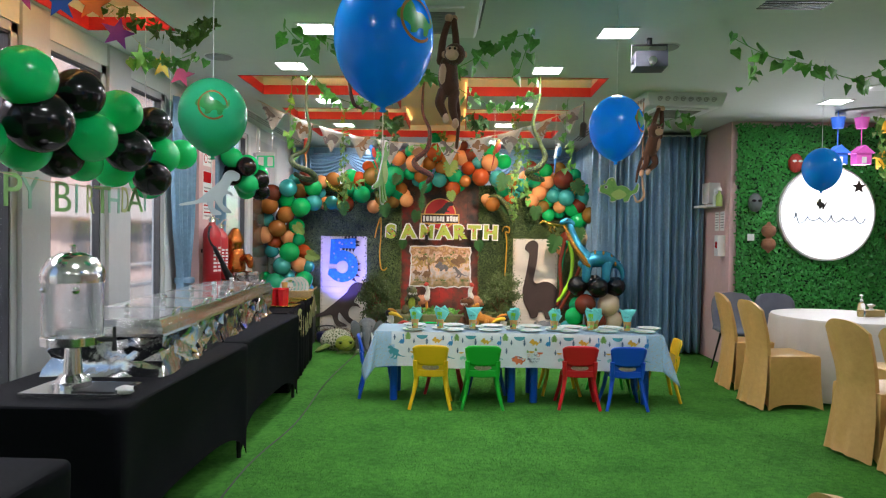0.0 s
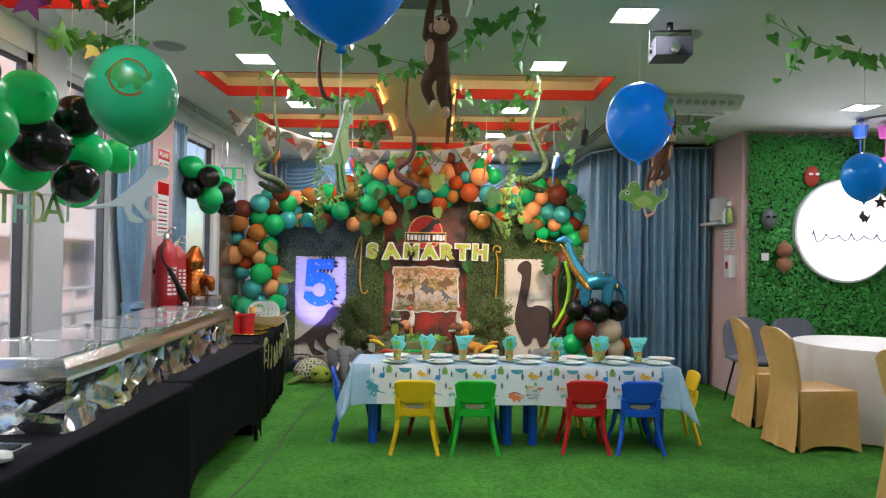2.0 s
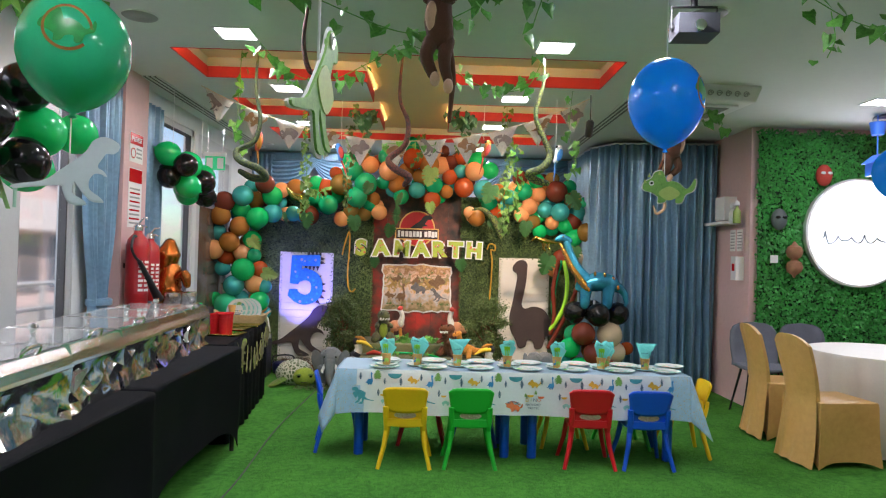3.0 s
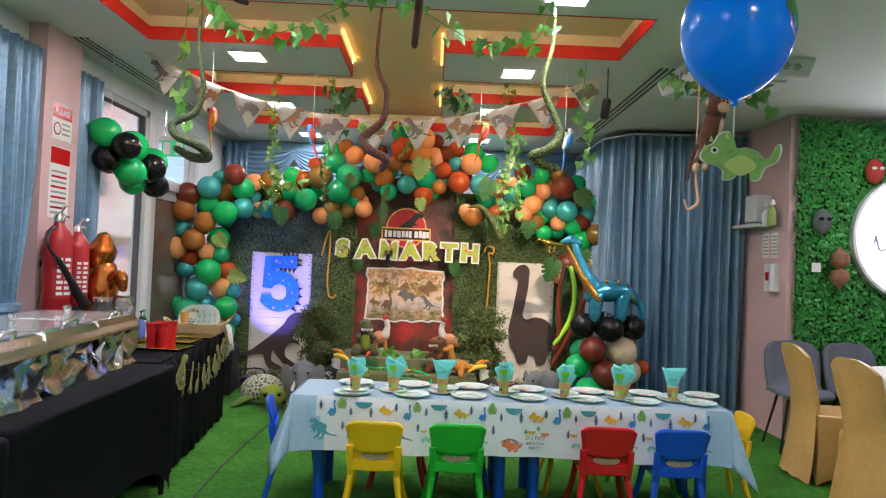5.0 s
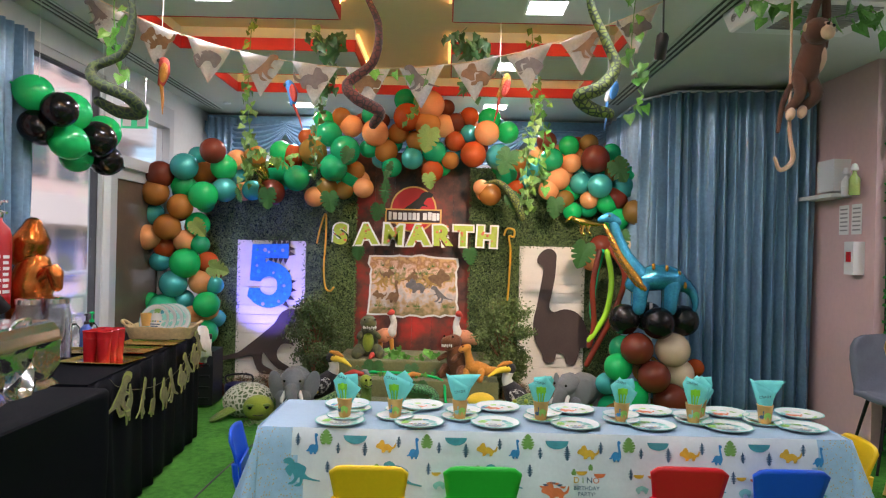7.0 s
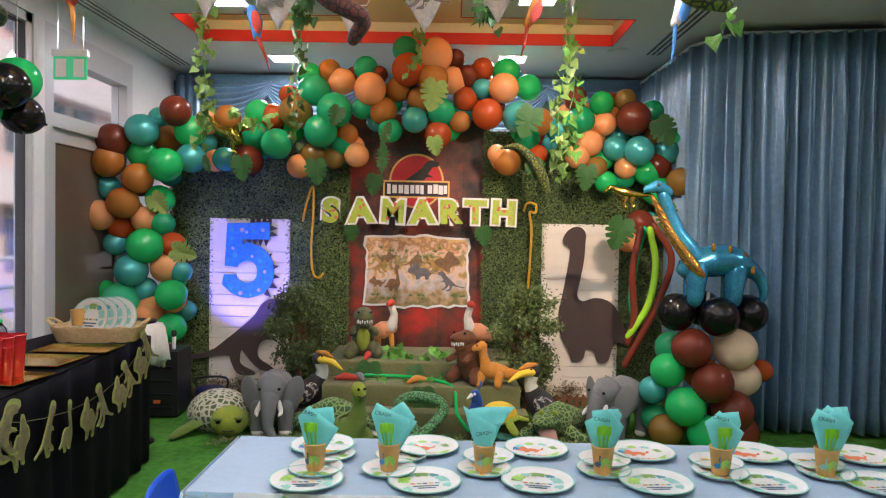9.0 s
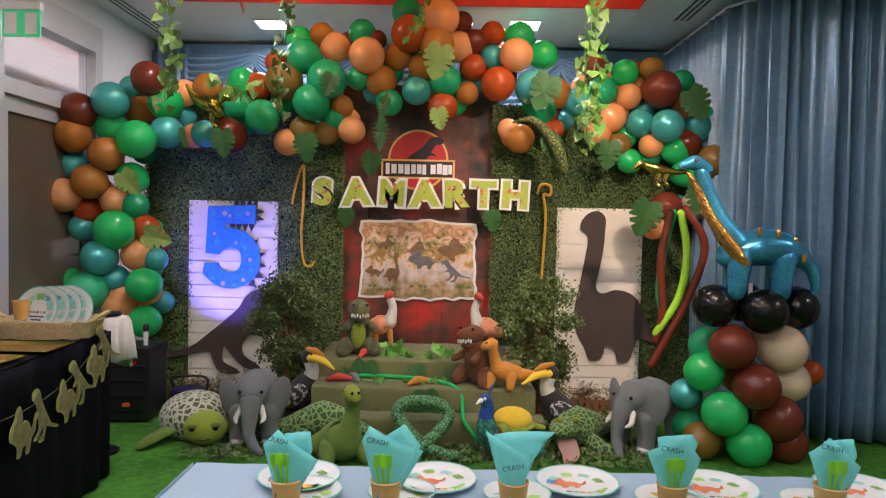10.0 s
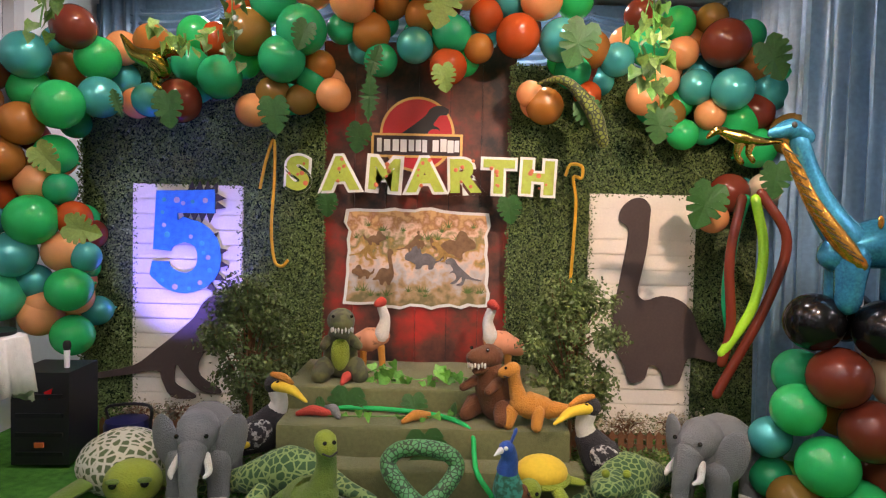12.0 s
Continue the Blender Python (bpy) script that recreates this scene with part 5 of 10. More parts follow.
for col, x, y, rz in (("yellow", 0.09, 6.05, 0), ("green", 0.555, 6.07, 1), ("red", 1.44, 6.13, -2), ("blue", 1.86, 6.13, 1),
                      ("red", 0.2, 6.64, 180), ("blue", 0.62, 6.65, 178), ("green", 1.85, 6.65, 182), ("yellow", 1.35, 6.65, 180),
                      ("blue", -0.45, 6.44, -82), ("yellow", 2.28, 6.47, 86)):
    kid_chair(col, pose(x, y, GZ, 0, 0, rz))

TX0, TX1, TY0, TY1, TZ = -0.43, 2.21, 6.13, 6.67, 0.592
tb = holder("party_table", "low blue-legged children's table under a tablecloth", "table", pose(0, 0, 0))
part("tabletop", boxed(TX0 + 0.02, TX1 - 0.02, TY0 + 0.02, TY1 - 0.02, TZ - 0.04, TZ - 0.004), CH_COL["blue"], tb, "", True, 0.01)
for x in (-0.27, 0.84, 1.05, 2.09):
    for y in (6.24, 6.62):
        b = bmesh.new()
        lathe(b, [(0.034, GZ), (0.036, GZ + 0.01), (0.036, 0.5), (0.04, TZ - 0.04)], 16, pose(x, y, 0))
        part("leg", b, CH_COL["blue"], tb)

CLOTHW = mat("printed_white_tablecloth", (0.60, 0.66, 0.68), 0.45, var=0.05, scale=5, bump=0.15, bscale=25)
CLOTHB = mat("pale_blue_cloth_edge", (0.30, 0.47, 0.62), 0.45, var=0.12, scale=30)
nt_ = CLOTHB.node_tree
vo = nt_.nodes.new("ShaderNodeTexVoronoi")
vo.inputs["Scale"].default_value = 75
tcn = nt_.nodes.new("ShaderNodeTexCoord")
nt_.links.new(tcn.outputs["Object"], vo.inputs["Vector"])
lt = nt_.nodes.new("ShaderNodeMath")
lt.operation = "LESS_THAN"
lt.inputs[1].default_value = 0.24
nt_.links.new(vo.outputs["Distance"], lt.inputs[0])
mx = nt_.nodes.new("ShaderNodeMix")
mx.data_type = "RGBA"
base_in = nt_.nodes["Principled BSDF"].inputs["Base Color"]
nt_.links.new(base_in.links[0].from_socket, mx.inputs[6])
mx.inputs[7].default_value = (0.42, 0.34, 0.14, 1)
nt_.links.new(lt.outputs[0], mx.inputs[0])
nt_.links.new(mx.outputs[2], base_in)
cl = holder("tablecloth", "white and pale blue dinosaur-print plastic tablecloth", "tablecloth", pose(0, 0, 0))


def skirt_y(x, v):
    """How far the front fall stands out at a drop v from 0 to 1."""
    return TY0 - 0.012 - 0.035 * v - 0.012 * v * math.sin(x * 9.0) - 0.006 * v * math.sin(x * 23)


def drop_at(x):
    return 0.315 + 0.010 * math.sin(x * 5) + 0.02 * abs((x - 0.89) / 1.32) ** 6


b = bmesh.new()
NX, NV = 90, 8
CLOTHT = mat("pale_blue_cloth_top", (0.29, 0.41, 0.52), 0.45, var=0.05, scale=5, bump=0.15, bscale=25)
top = [[b.verts.new((TX0 + (TX1 - TX0) * i / NX, TY0 + (TY1 - TY0) * j / 6, TZ + 0.001 * math.sin(i * 1.3 + j))) for i in range(NX + 1)] for j in range(7)]
for p, q in zip(top, top[1:]):
    for i in range(NX):
        b.faces.new((p[i], p[i + 1], q[i + 1], q[i])).material_index = 1
prev = top[0]
for k in range(1, NV + 1):
    v = k / NV
    row = []
    for i in range(NX + 1):
        x = TX0 + (TX1 - TX0) * i / NX
        row.append(b.verts.new((x, skirt_y(x, v), TZ - drop_at(x) * v)))
    for i in range(NX):
        b.faces.new((row[i], row[i + 1], prev[i + 1], prev[i])).material_index = 2 if i < 4 + 0.3 * k or i > NX - 5 - 0.3 * k else 0
    prev = row
prev = top[-1]
for k in range(1, 5):
    row = [b.verts.new((TX0 + (TX1 - TX0) * i / NX, TY1 + 0.02 * k / 4, TZ - 0.22 * k / 4)) for i in range(NX + 1)]
    for i in range(NX):
        b.faces.new((prev[i], prev[i + 1], row[i + 1], row[i]))
    prev = row
part("cloth", b, [CLOTHW, CLOTHT, CLOTHB], cl)
# end falls: gathered pale blue ends, with drooping corners
for s, xe in ((-1, TX0), (1, TX1)):
    b = bmesh.new()
    g = []
    for k in range(9):
        v = k / 8
        row = []
        for i in range(25):
            u = i / 24
            y = TY0 + (TY1 - TY0) * u
            corner = max(abs(u - 0.5) * 2 - 0.45, 0) / 0.55
            x = xe + s * (0.012 + v * (0.10 + 0.03 * math.sin(u * 14 + s)))
            row.append(b.verts.new((x, y - (0.12 * v * corner if u < 0.5 else -0.1 * v * corner), TZ - v * (0.31 + 0.14 * corner))))
        g.append(row)
    for p, q in zip(g, g[1:]):
        for i in range(24):
            b.faces.new((p[i], p[i + 1], q[i + 1], q[i]))
    thick(part("end_fall", b, CLOTHB, cl, "pale blue dotted end of the cloth"), 0.002)
    b = bmesh.new()
    g = []
    for k in range(9):
        v = k / 8
        row = []
        for i in range(9):
            u = i / 8
            x0 = xe
            x1 = xe + s * (0.012 + v * (0.10 + 0.03 * math.sin(s)))
            y0 = skirt_y(xe, v)
            y1 = TY0 - 0.12 * v
            row.append(b.verts.new((x0 + (x1 - x0) * u, y0 + (y1 - y0) * u - 0.02 * v * math.sin(math.pi * u), TZ - 0.001 - v * (drop_at(xe) + (0.45 - drop_at(xe)) * u))))
        g.append(row)
    for p, q in zip(g, g[1:]):
        for i in range(8):
            b.faces.new((p[i], p[i + 1], q[i + 1], q[i]))
    thick(part("corner_fall", b, CLOTHB, cl, "pale blue dotted corner of the cloth"), 0.002)

# printed motifs on the front fall
MOT = [mat("print_teal", (0.05, 0.28, 0.33), 0.5, var=0.2, scale=40), mat("print_mustard", (0.62, 0.38, 0.03), 0.5, var=0.2, scale=40), mat("print_green", (0.16, 0.34, 0.08), 0.5, var=0.2, scale=40),
       mat("print_coral", (0.62, 0.16, 0.05), 0.5, var=0.2, scale=40), mat("print_navy", (0.04, 0.10, 0.16), 0.5, var=0.2, scale=40),
       mat("print_blue", (0.03, 0.22, 0.48), 0.5, var=0.2, scale=40), mat("print_mint", (0.22, 0.52, 0.46), 0.5, var=0.2, scale=40), mat("print_lime", (0.28, 0.55, 0.10), 0.5, var=0.2, scale=40)]


def motif(x, z, s, kd, mt, flip=1):
    pts = {"leaf": leaf_shape("monstera"), "spray": leaf_shape("fern"), "semi": [(math.cos(a * 0.3142), -math.sin(a * 0.3142) * 0.7) for a in range(11)]}.get(kd) or dino_outline(kd)
    b = bmesh.new()
    vs = []
    for px, pz in pts:
        X, Z = x + px * s * flip, z + pz * s
        v = min(1, max(0, (TZ - Z) / drop_at(X)))
        vs.append(b.verts.new((X, skirt_y(X, v) - 0.003, Z)))
    f = b.faces.new(vs)
    f.normal_update()
    bmesh.ops.triangulate(b, faces=[f])
    part("print", b, mt, cl, "", False)


def print_row():
    rr = random.Random(5)
    for n in range(-1, 5):
        o = 0.13 + 0.45 * n
        for dx, z, s, kd, c, fl in ((-0.13, 0.568, 0.05, "semi", 0, 1), (-0.085, 0.475, 0.065, "spray", 4, 1), (0.0, 0.492, 0.075, "tri", 1, 1), (0.065, 0.515, 0.055, "spray", 4, -1),
                                    (0.135, 0.475, 0.075, "long", 5, -1), (0.19, 0.525, 0.06, "leaf", 2, 1), (0.245, 0.49, 0.05, "spray", 4, 1), (0.085, 0.335, 0.13, "rex", 0, -1),
                                    (0.06, 0.38, 0.10, "other", 0, 1), (-0.03, 0.40, 0.05, "leaf", 2, 1), (-0.07, 0.33, 0.06, "leaf", 7, -1), (0.20, 0.40, 0.055, "spray", 4, 1),
                                    (0.25, 0.345, 0.06, "other", 6, 1), (0.235, 0.42, 0.022, "semi", 1, 1), (0.03, 0.30, 0.045, "semi", 6, 1), (-0.155, 0.42, 0.02, "semi", 3, 1)):
            if TX0 + 0.14 < o + dx < TX1 - 0.14 and not (0.78 < o + dx < 1.16 and z < 0.45):
                motif(o + dx, z + rr.uniform(-0.006, 0.006), s * rr.uniform(0.95, 1.06), kd, MOT[c], fl)
    motif(0.88, 0.315, 0.10, "tri", MOT[3])
    for k in range(7):
        motif(0.835 + k * 0.015, 0.372 + 0.018 * math.sin(k * 0.52), 0.013, "semi", MOT[4 if k % 2 else 3], -1)
    for k, (x, z) in enumerate(((0.975, 0.42), (1.01, 0.435), (1.05, 0.44), (1.09, 0.425))):
        motif(x, z, 0.026, ("leaf", "semi")[k % 2], MOT[(2, 1, 2, 3)[k]])
    for k, ch in enumerate("DINO"):
        word(ch, 0.036, 0.0006, MOT[(1, 2, 4, 3)[k]], pose(0.985 + k * 0.029, skirt_y(1.03, 0.62) - 0.016, 0.388, 83, 0, 0), "printed_letter", cl)
    word("BIRTHDAY", 0.024, 0.0005, MOT[4], pose(1.03, skirt_y(1.03, 0.7) - 0.016, 0.358, 83, 0, 0), "printed_word", cl)
    word("PARTY!", 0.024, 0.0005, MOT[4], pose(1.03, skirt_y(1.03, 0.8) - 0.016, 0.333, 83, 0, 0), "printed_word", cl)


# plates
PLATE = mat("printed_paper_plate", (0.62, 0.64, 0.63), 0.5, var=0.05)


def plate_print(h, pts, x, y, rz, z, mt):
    b = bmesh.new()
    f = b.faces.new([b.verts.new((px, py, 0)) for px, py in pts])
    f.normal_update()
    bmesh.ops.triangulate(b, faces=[f])
    bmesh.ops.transform(b, verts=b.verts[:], matrix=pose(x, y, z, 0, 0, rz))
    part("print", b, mt, h, "", False)


def paper_plate(x, y, seed, r=0.115, kind="text"):
    rr = random.Random(seed)
    h = holder("paper_plate", "white dinosaur-print paper plate on the table", "plate", pose(x + rr.uniform(-0.008, 0.008), y + rr.uniform(-0.01, 0.01), TZ + 0.004, 0, 0, rr.uniform(-12, 12)), "party plates")
    b = bmesh.new()
    lathe(b, [(0.01, 0.0), (r * 0.70, 0.0), (r * 0.78, 0.005), (r * 0.97, 0.014), (r, 0.014), (r, 0.012), (r * 0.78, 0.002), (r * 0.70, -0.003), (0.01, -0.003)], 40, cap=True)
    part("body", b, PLATE, h)
    b = bmesh.new()
    lathe(b, [(r * 0.955, 0.0146), (r * 1.004, 0.0152), (r * 1.004, 0.012)], 40, cap=False)
    part("rim_print", b, MOT[6], h, "thin grey-green rim", False)
    q = r / 0.115
    zf = 0.0016
    if kind == "text":
        for k, a in enumerate((20, 55, 90, 125, 160)):
            plate_print(h, leaf_shape(("monstera", "leaf")[k % 2], 0.062 * q), 0.05 * q * math.cos(radians(a)), 0.05 * q * math.sin(radians(a)) + 0.006, a - 90, zf + 0.0003 * k, MOT[(6, 0, 2, 6, 7)[k]])
        for k in range(5):
            plate_print(h, [(-0.007, -0.005), (0.007, -0.005), (0.007, 0.005), (-0.007, 0.005)], (k - 2) * 0.019 * q, -0.005, 0, zf, MOT[(3, 2, 4, 1, 0)[k]])
        for yy, w in ((-0.026, 0.04), (-0.041, 0.028)):
            plate_print(h, [(-w, -0.004), (w, -0.004), (w, 0.004), (-w, 0.004)], 0, yy, 0, zf, MOT[4])
        for a in (205, 330):
            plate_print(h, leaf_shape("monstera", 0.035 * q), 0.07 * math.cos(radians(a)), 0.07 * math.sin(radians(a)), a, zf, MOT[6])
    elif kind == "animals":
        plate_print(h, [(px * 0.085, pz * 0.085) for px, pz in dino_outline("tri")], -0.03, -0.03, 8, zf, MOT[3])
        plate_print(h, [(px * 0.05, pz * 0.05) for px, pz in dino_outline("rex")], 0.055, -0.06, 0, zf, MOT[7])
        plate_print(h, [(px * 0.06, pz * 0.06) for px, pz in dino_outline("long")], -0.075, -0.01, 10, zf + 0.0004, MOT[5])
        for k in range(4):
            plate_print(h, [(-0.007, -0.004), (0.007, -0.004), (0.007, 0.004), (-0.007, 0.004)], (k - 1.5) * 0.018, -0.055, 0, zf, MOT[(4, 2, 3, 1)[k]])
        for k, a in enumerate((30, 70, 110, 150)):
            plate_print(h, leaf_shape("monstera", 0.04), 0.06 * math.cos(radians(a)), 0.06 * math.sin(radians(a)), a - 90, zf + 0.0002 * k, MOT[(2, 6, 7, 6)[k]])
    else:
        for k in range(7):
            a = k * 51 + rr.uniform(-8, 8)
            plate_print(h, leaf_shape(("monstera", "leaf")[k % 2], 0.042 * q), 0.045 * q * math.cos(radians(a)), 0.045 * q * math.sin(radians(a)), a - 50, zf + 0.0003 * k, MOT[(7, 2, 1, 6, 7, 1, 2)[k]])
    return h


# paper cups with napkins and cutlery
CUP = mat("kraft_paper_cup", (0.60, 0.34, 0.10), 0.6, var=0.1)
NAP = mat("aqua_napkin", (0.15, 0.62, 0.60), 0.75, var=0.06, bump=0.1, bscale=300)
LIME = mat("lime_plastic", (0.20, 0.58, 0.02), 0.3, var=0.05)
INK = mat("dark_ink", (0.02, 0.07, 0.08), 0.6)


def cup_set(x, y, seed):
    rr = random.Random(seed)
    h = holder("party_cup", "kraft paper cup holding an aqua napkin and lime cutlery", "cup", pose(x, y, TZ + 0.007, 0, 0, rr.uniform(-12, 12)), "party cups")
    b = bmesh.new()
    lathe(b, [(0.026, 0), (0.027, 0.002), (0.037, 0.086), (0.039, 0.088), (0.037, 0.091), (0.034, 0.088), (0.025, 0.006), (0.01, 0.005)], 24)
    part("cup", b, CUP, h)
    for fl, mt, x0 in ((1, MOT[7], 0.004), (-1, MOT[seed % 3 + 4], -0.020)):
        b = bmesh.new()
        vs = []
        for px, pz in dino_outline("other" if fl > 0 else "long"):
            X, Z = (px * 0.036 if fl > 0 else px * 0.03) * fl + x0, 0.022 + pz * (0.06 if fl > 0 else 0.036)
            rad = 0.027 + 0.0115 * Z / 0.086 + 0.0012
            X = max(-rad * 0.96, min(rad * 0.96, X))
            vs.append(b.verts.new((X, -math.sqrt(rad * rad - X * X), Z)))
        f = b.faces.new(vs)
        f.normal_update()
        bmesh.ops.triangulate(b, faces=[f])
        part("motif", b, mt, h, "", False)
    nv = seed % 4
    for nb in napkin_meshes(nv, rr):
        thick(part("napkin", nb, NAP, h, "folded aqua napkin"), 0.0015)
    for k in range(3 if nv != 2 else 0):
        dx = (-0.016, -0.004, 0.008)[k]
        b = bmesh.new()
        tube(b, [(dx * 0.5, -0.012, 0.02), (dx, -0.026, 0.10), (dx * 1.3, -0.036, 0.13)], [0.003, 0.0035, 0.004], 6, 0.5)
        if k == 1:
            ball(b, (dx * 1.4, -0.038, 0.147), 0.014, 10, 6, (0.8, 0.25, 1.4))
        else:
            for q in (-1, 0, 1):
                tube(b, [(dx * 1.3, -0.036, 0.128), (dx * 1.3 + q * 0.005, -0.038, 0.138), (dx * 1.3 + q * 0.005, -0.039, 0.162)], 0.0026, 5)
        part(("fork", "spoon", "fork")[k], b, LIME, h, "lime green plastic")
    return h


def napkin_meshes(nv, rr):
    """A front sheet and a back sheet that stand in the cup with their corners up, softly curled."""
    front = ([(-0.014, 0.04), (0.016, 0.04), (0.066, 0.142), (-0.014, 0.226), (-0.05, 0.18)], [(-0.014, 0.04), (0.016, 0.04), (0.078, 0.165), (-0.036, 0.236), (-0.052, 0.195)],
             [(-0.014, 0.04), (0.016, 0.04), (0.036, 0.155), (-0.066, 0.228), (-0.045, 0.14)], [(-0.014, 0.04), (0.016, 0.04), (0.06, 0.16), (0.015, 0.228), (-0.058, 0.175)])[nv]
    back = ([(-0.014, 0.04), (0.016, 0.04), (0.056, 0.17), (0.05, 0.216), (-0.01, 0.205)], [(-0.014, 0.04), (0.016, 0.04), (0.07, 0.185), (0.036, 0.236), (-0.005, 0.2)],
            [(-0.014, 0.04), (0.016, 0.04), (0.045, 0.15), (0.082, 0.222), (-0.04, 0.214)], [(-0.014, 0.04), (0.016, 0.04), (0.05, 0.2), (0.04, 0.22), (-0.03, 0.21)])[nv]
    out = []
    for side, pts in ((-1, front), (1, back)):
        b = bmesh.new()
        pts = [(p[0] * 1.12, 0.04 + (p[1] - 0.04) * 0.93) for p in pts]
        cx = sum(p[0] for p in pts) / 5
        cz = sum(p[1] for p in pts) / 5
        sx = rr.uniform(0.95, 1.08)
        rings = []
        for s in (0.0, 0.35, 0.7, 1.0):
            ring = []
            for k in range(5):
                (ax, az), (bx, bz) = pts[k], pts[(k + 1) % 5]
                for t in (0, 0.25, 0.5, 0.75):
                    x, z = (cx + (ax + (bx - ax) * t - cx) * s) * sx, cz + (az + (bz - az) * t - cz) * s
                    y = (-0.014 if side < 0 else 0.012) - 0.05 * max(0, z - 0.09) * (1 if side < 0 else -0.6) + 4.0 * x * x * (1 if side < 0 else -0.7) + 0.006 * noise.noise((x * 40, z * 30, side + nv * 5))
                    ring.append(b.verts.new((x, y, z)))
                    if s == 0.0:
                        break
                if s == 0.0:
                    break
            rings.append(ring)
        for k in range(20):
            b.faces.new((rings[0][0], rings[1][k], rings[1][(k + 1) % 20]))
        for p, q in zip(rings[1:], rings[2:]):
            for k in range(20):
                b.faces.new((p[k], q[k], q[(k + 1) % 20], p[(k + 1) % 20]))
        out.append(b)
    return out


CUPX = (-0.08, 0.16, 0.47, 0.86, 1.25, 1.60, 1.95)
for k, x in enumerate(CUPX):
    c = cup_set(x, 6.32 + 0.012 * k * 0.8, 60 + k)
    word("CRASH", 0.017, 0.0003, INK, c.matrix_world @ pose(*((-0.016, -0.029, 0.185), (-0.02, -0.03, 0.185), (-0.008, -0.026, 0.125), (-0.012, -0.029, 0.175))[(60 + k) % 4], 84, (12, 10, -6, 8)[(60 + k) % 4], 0), "writing", c)
cup_set(1.66, 6.46, 80)
for k in range(7):
    paper_plate(-0.08 + k * 0.36, 6.22 + 0.012 * k, 100 + k)
    paper_plate(-0.10 + k * 0.385, 6.56, 120 + k, 0.115, "animals")
for k, x in enumerate(CUPX):
    paper_plate(x, 6.325 + 0.0096 * k, 140 + k, 0.09, "leaves")
    paper_plate(x + 0.03, 6.46, 160 + k, 0.09, "leaves")
print_row()

# ---- balloon column with a foil dinosaur ----
set_down(0.28, 5.0, GZ - 0.02, 1.085)
col = holder("balloon_column", "balloon column in green, brown, cream and black", "balloon column", pose(0, 0, 0))
for x, y, z, r, c in ((1.76, 8.42, 0.875, 0.118, "K"), (1.99, 8.32, 0.86, 0.122, "K"), (2.22, 8.45, 0.87, 0.120, "K"), (2.0, 8.62, 0.88, 0.118, "K"),
                      (1.85, 8.38, 0.655, 0.125, "B"), (2.13, 8.40, 0.65, 0.13, "C"), (1.80, 8.6, 0.62, 0.11, "D"), (2.2, 8.62, 0.66, 0.11, "C"),
                      (1.73, 8.46, 0.50, 0.108, "G"), (1.97, 8.34, 0.45, 0.125, "B"), (2.2, 8.46, 0.46, 0.115, "C"), (2.0, 8.62, 0.46, 0.115, "N"),
                      (1.82, 8.38, 0.29, 0.122, "G"), (2.12, 8.40, 0.265, 0.13, "B"), (1.67, 8.56, 0.35, 0.09, "T"), (1.7, 8.6, 0.16, 0.09, "D"), (2.2, 8.6, 0.28, 0.11, "B"),
                      (1.72, 8.44, 0.12, 0.105, "O"), (1.95, 8.36, 0.125, 0.118, "G"), (2.19, 8.44, 0.12, 0.115, "B"), (2.0, 8.62, 0.125, 0.115, "O"), (2.34, 8.5, 0.5, 0.07, "R")):
    balloon(col, c, x, y, z, r, 90, (x - 1.98) * 150)
b = bmesh.new()
tube(b, [(1.98, 8.48, 0.0), (1.98, 8.48, 1.0)], 0.012, 8)
part("pole", b, WHITEPL, col)

FOILB = mat("blue_foil", (0.03, 0.22, 0.46), 0.2, metal=0.6, var=0.35, scale=9, bump=0.3, bscale=15, second=(0.05, 0.36, 0.56))
FOILO = mat("orange_foil", (0.62, 0.30, 0.05), 0.18, metal=0.8, var=0.2, scale=7, bump=0.5, bscale=22)
fd = holder("foil_dinosaur", "shiny blue foil long-necked dinosaur balloon on the column", "foil balloon", pose(1.94, 8.40, 1.02) @ Matrix.Diagonal((0.98, 1.0, 1.06, 1)))
b = bmesh.new()
limb(b, [(-0.10, 0, 0.13), (0.04, 0, 0.17), (0.18, 0, 0.16), (0.30, 0, 0.10)], [0.095, 0.122, 0.112, 0.05], 16, 6, 0.8)
limb(b, [(-0.08, 0, 0.18), (-0.18, 0, 0.30), (-0.25, 0, 0.44), (-0.29, 0, 0.55)], [0.088, 0.066, 0.05, 0.044], 14, 6, 0.85)
limb(b, [(-0.27, 0, 0.57), (-0.33, 0, 0.595), (-0.39, 0, 0.58)], [0.044, 0.05, 0.03], 12, 5, 0.8)
part("body", b, FOILB, fd)
for x, y in ((-0.08, -0.07), (-0.06, 0.07), (0.16, -0.07), (0.18, 0.07)):
    b = bmesh.new()
    limb(b, [(x, y * 0.7, 0.12), (x - 0.01, y * 0.8, 0.03), (x - 0.015, y * 0.8, -0.05)], [0.07, 0.058, 0.052], 12, 4)
    part("leg", b, FOILB, fd)
b = bmesh.new()
limb(b, [(0.28, 0, 0.12), (0.34, 0, 0.06), (0.36, 0, -0.02), (0.34, 0, -0.09)], [0.05, 0.036, 0.026, 0.012], 10, 4)
part("tail", b, FOILB, fd)
b = bmesh.new()
limb(b, [(-0.36, -0.02, 0.53), (-0.31, -0.03, 0.44), (-0.25, -0.045, 0.32), (-0.16, -0.06, 0.2), (-0.08, -0.075, 0.10)], [0.018, 0.03, 0.036, 0.046, 0.05], 12, 6, 0.8)
part("belly", b, FOILO, fd, "orange striped belly")
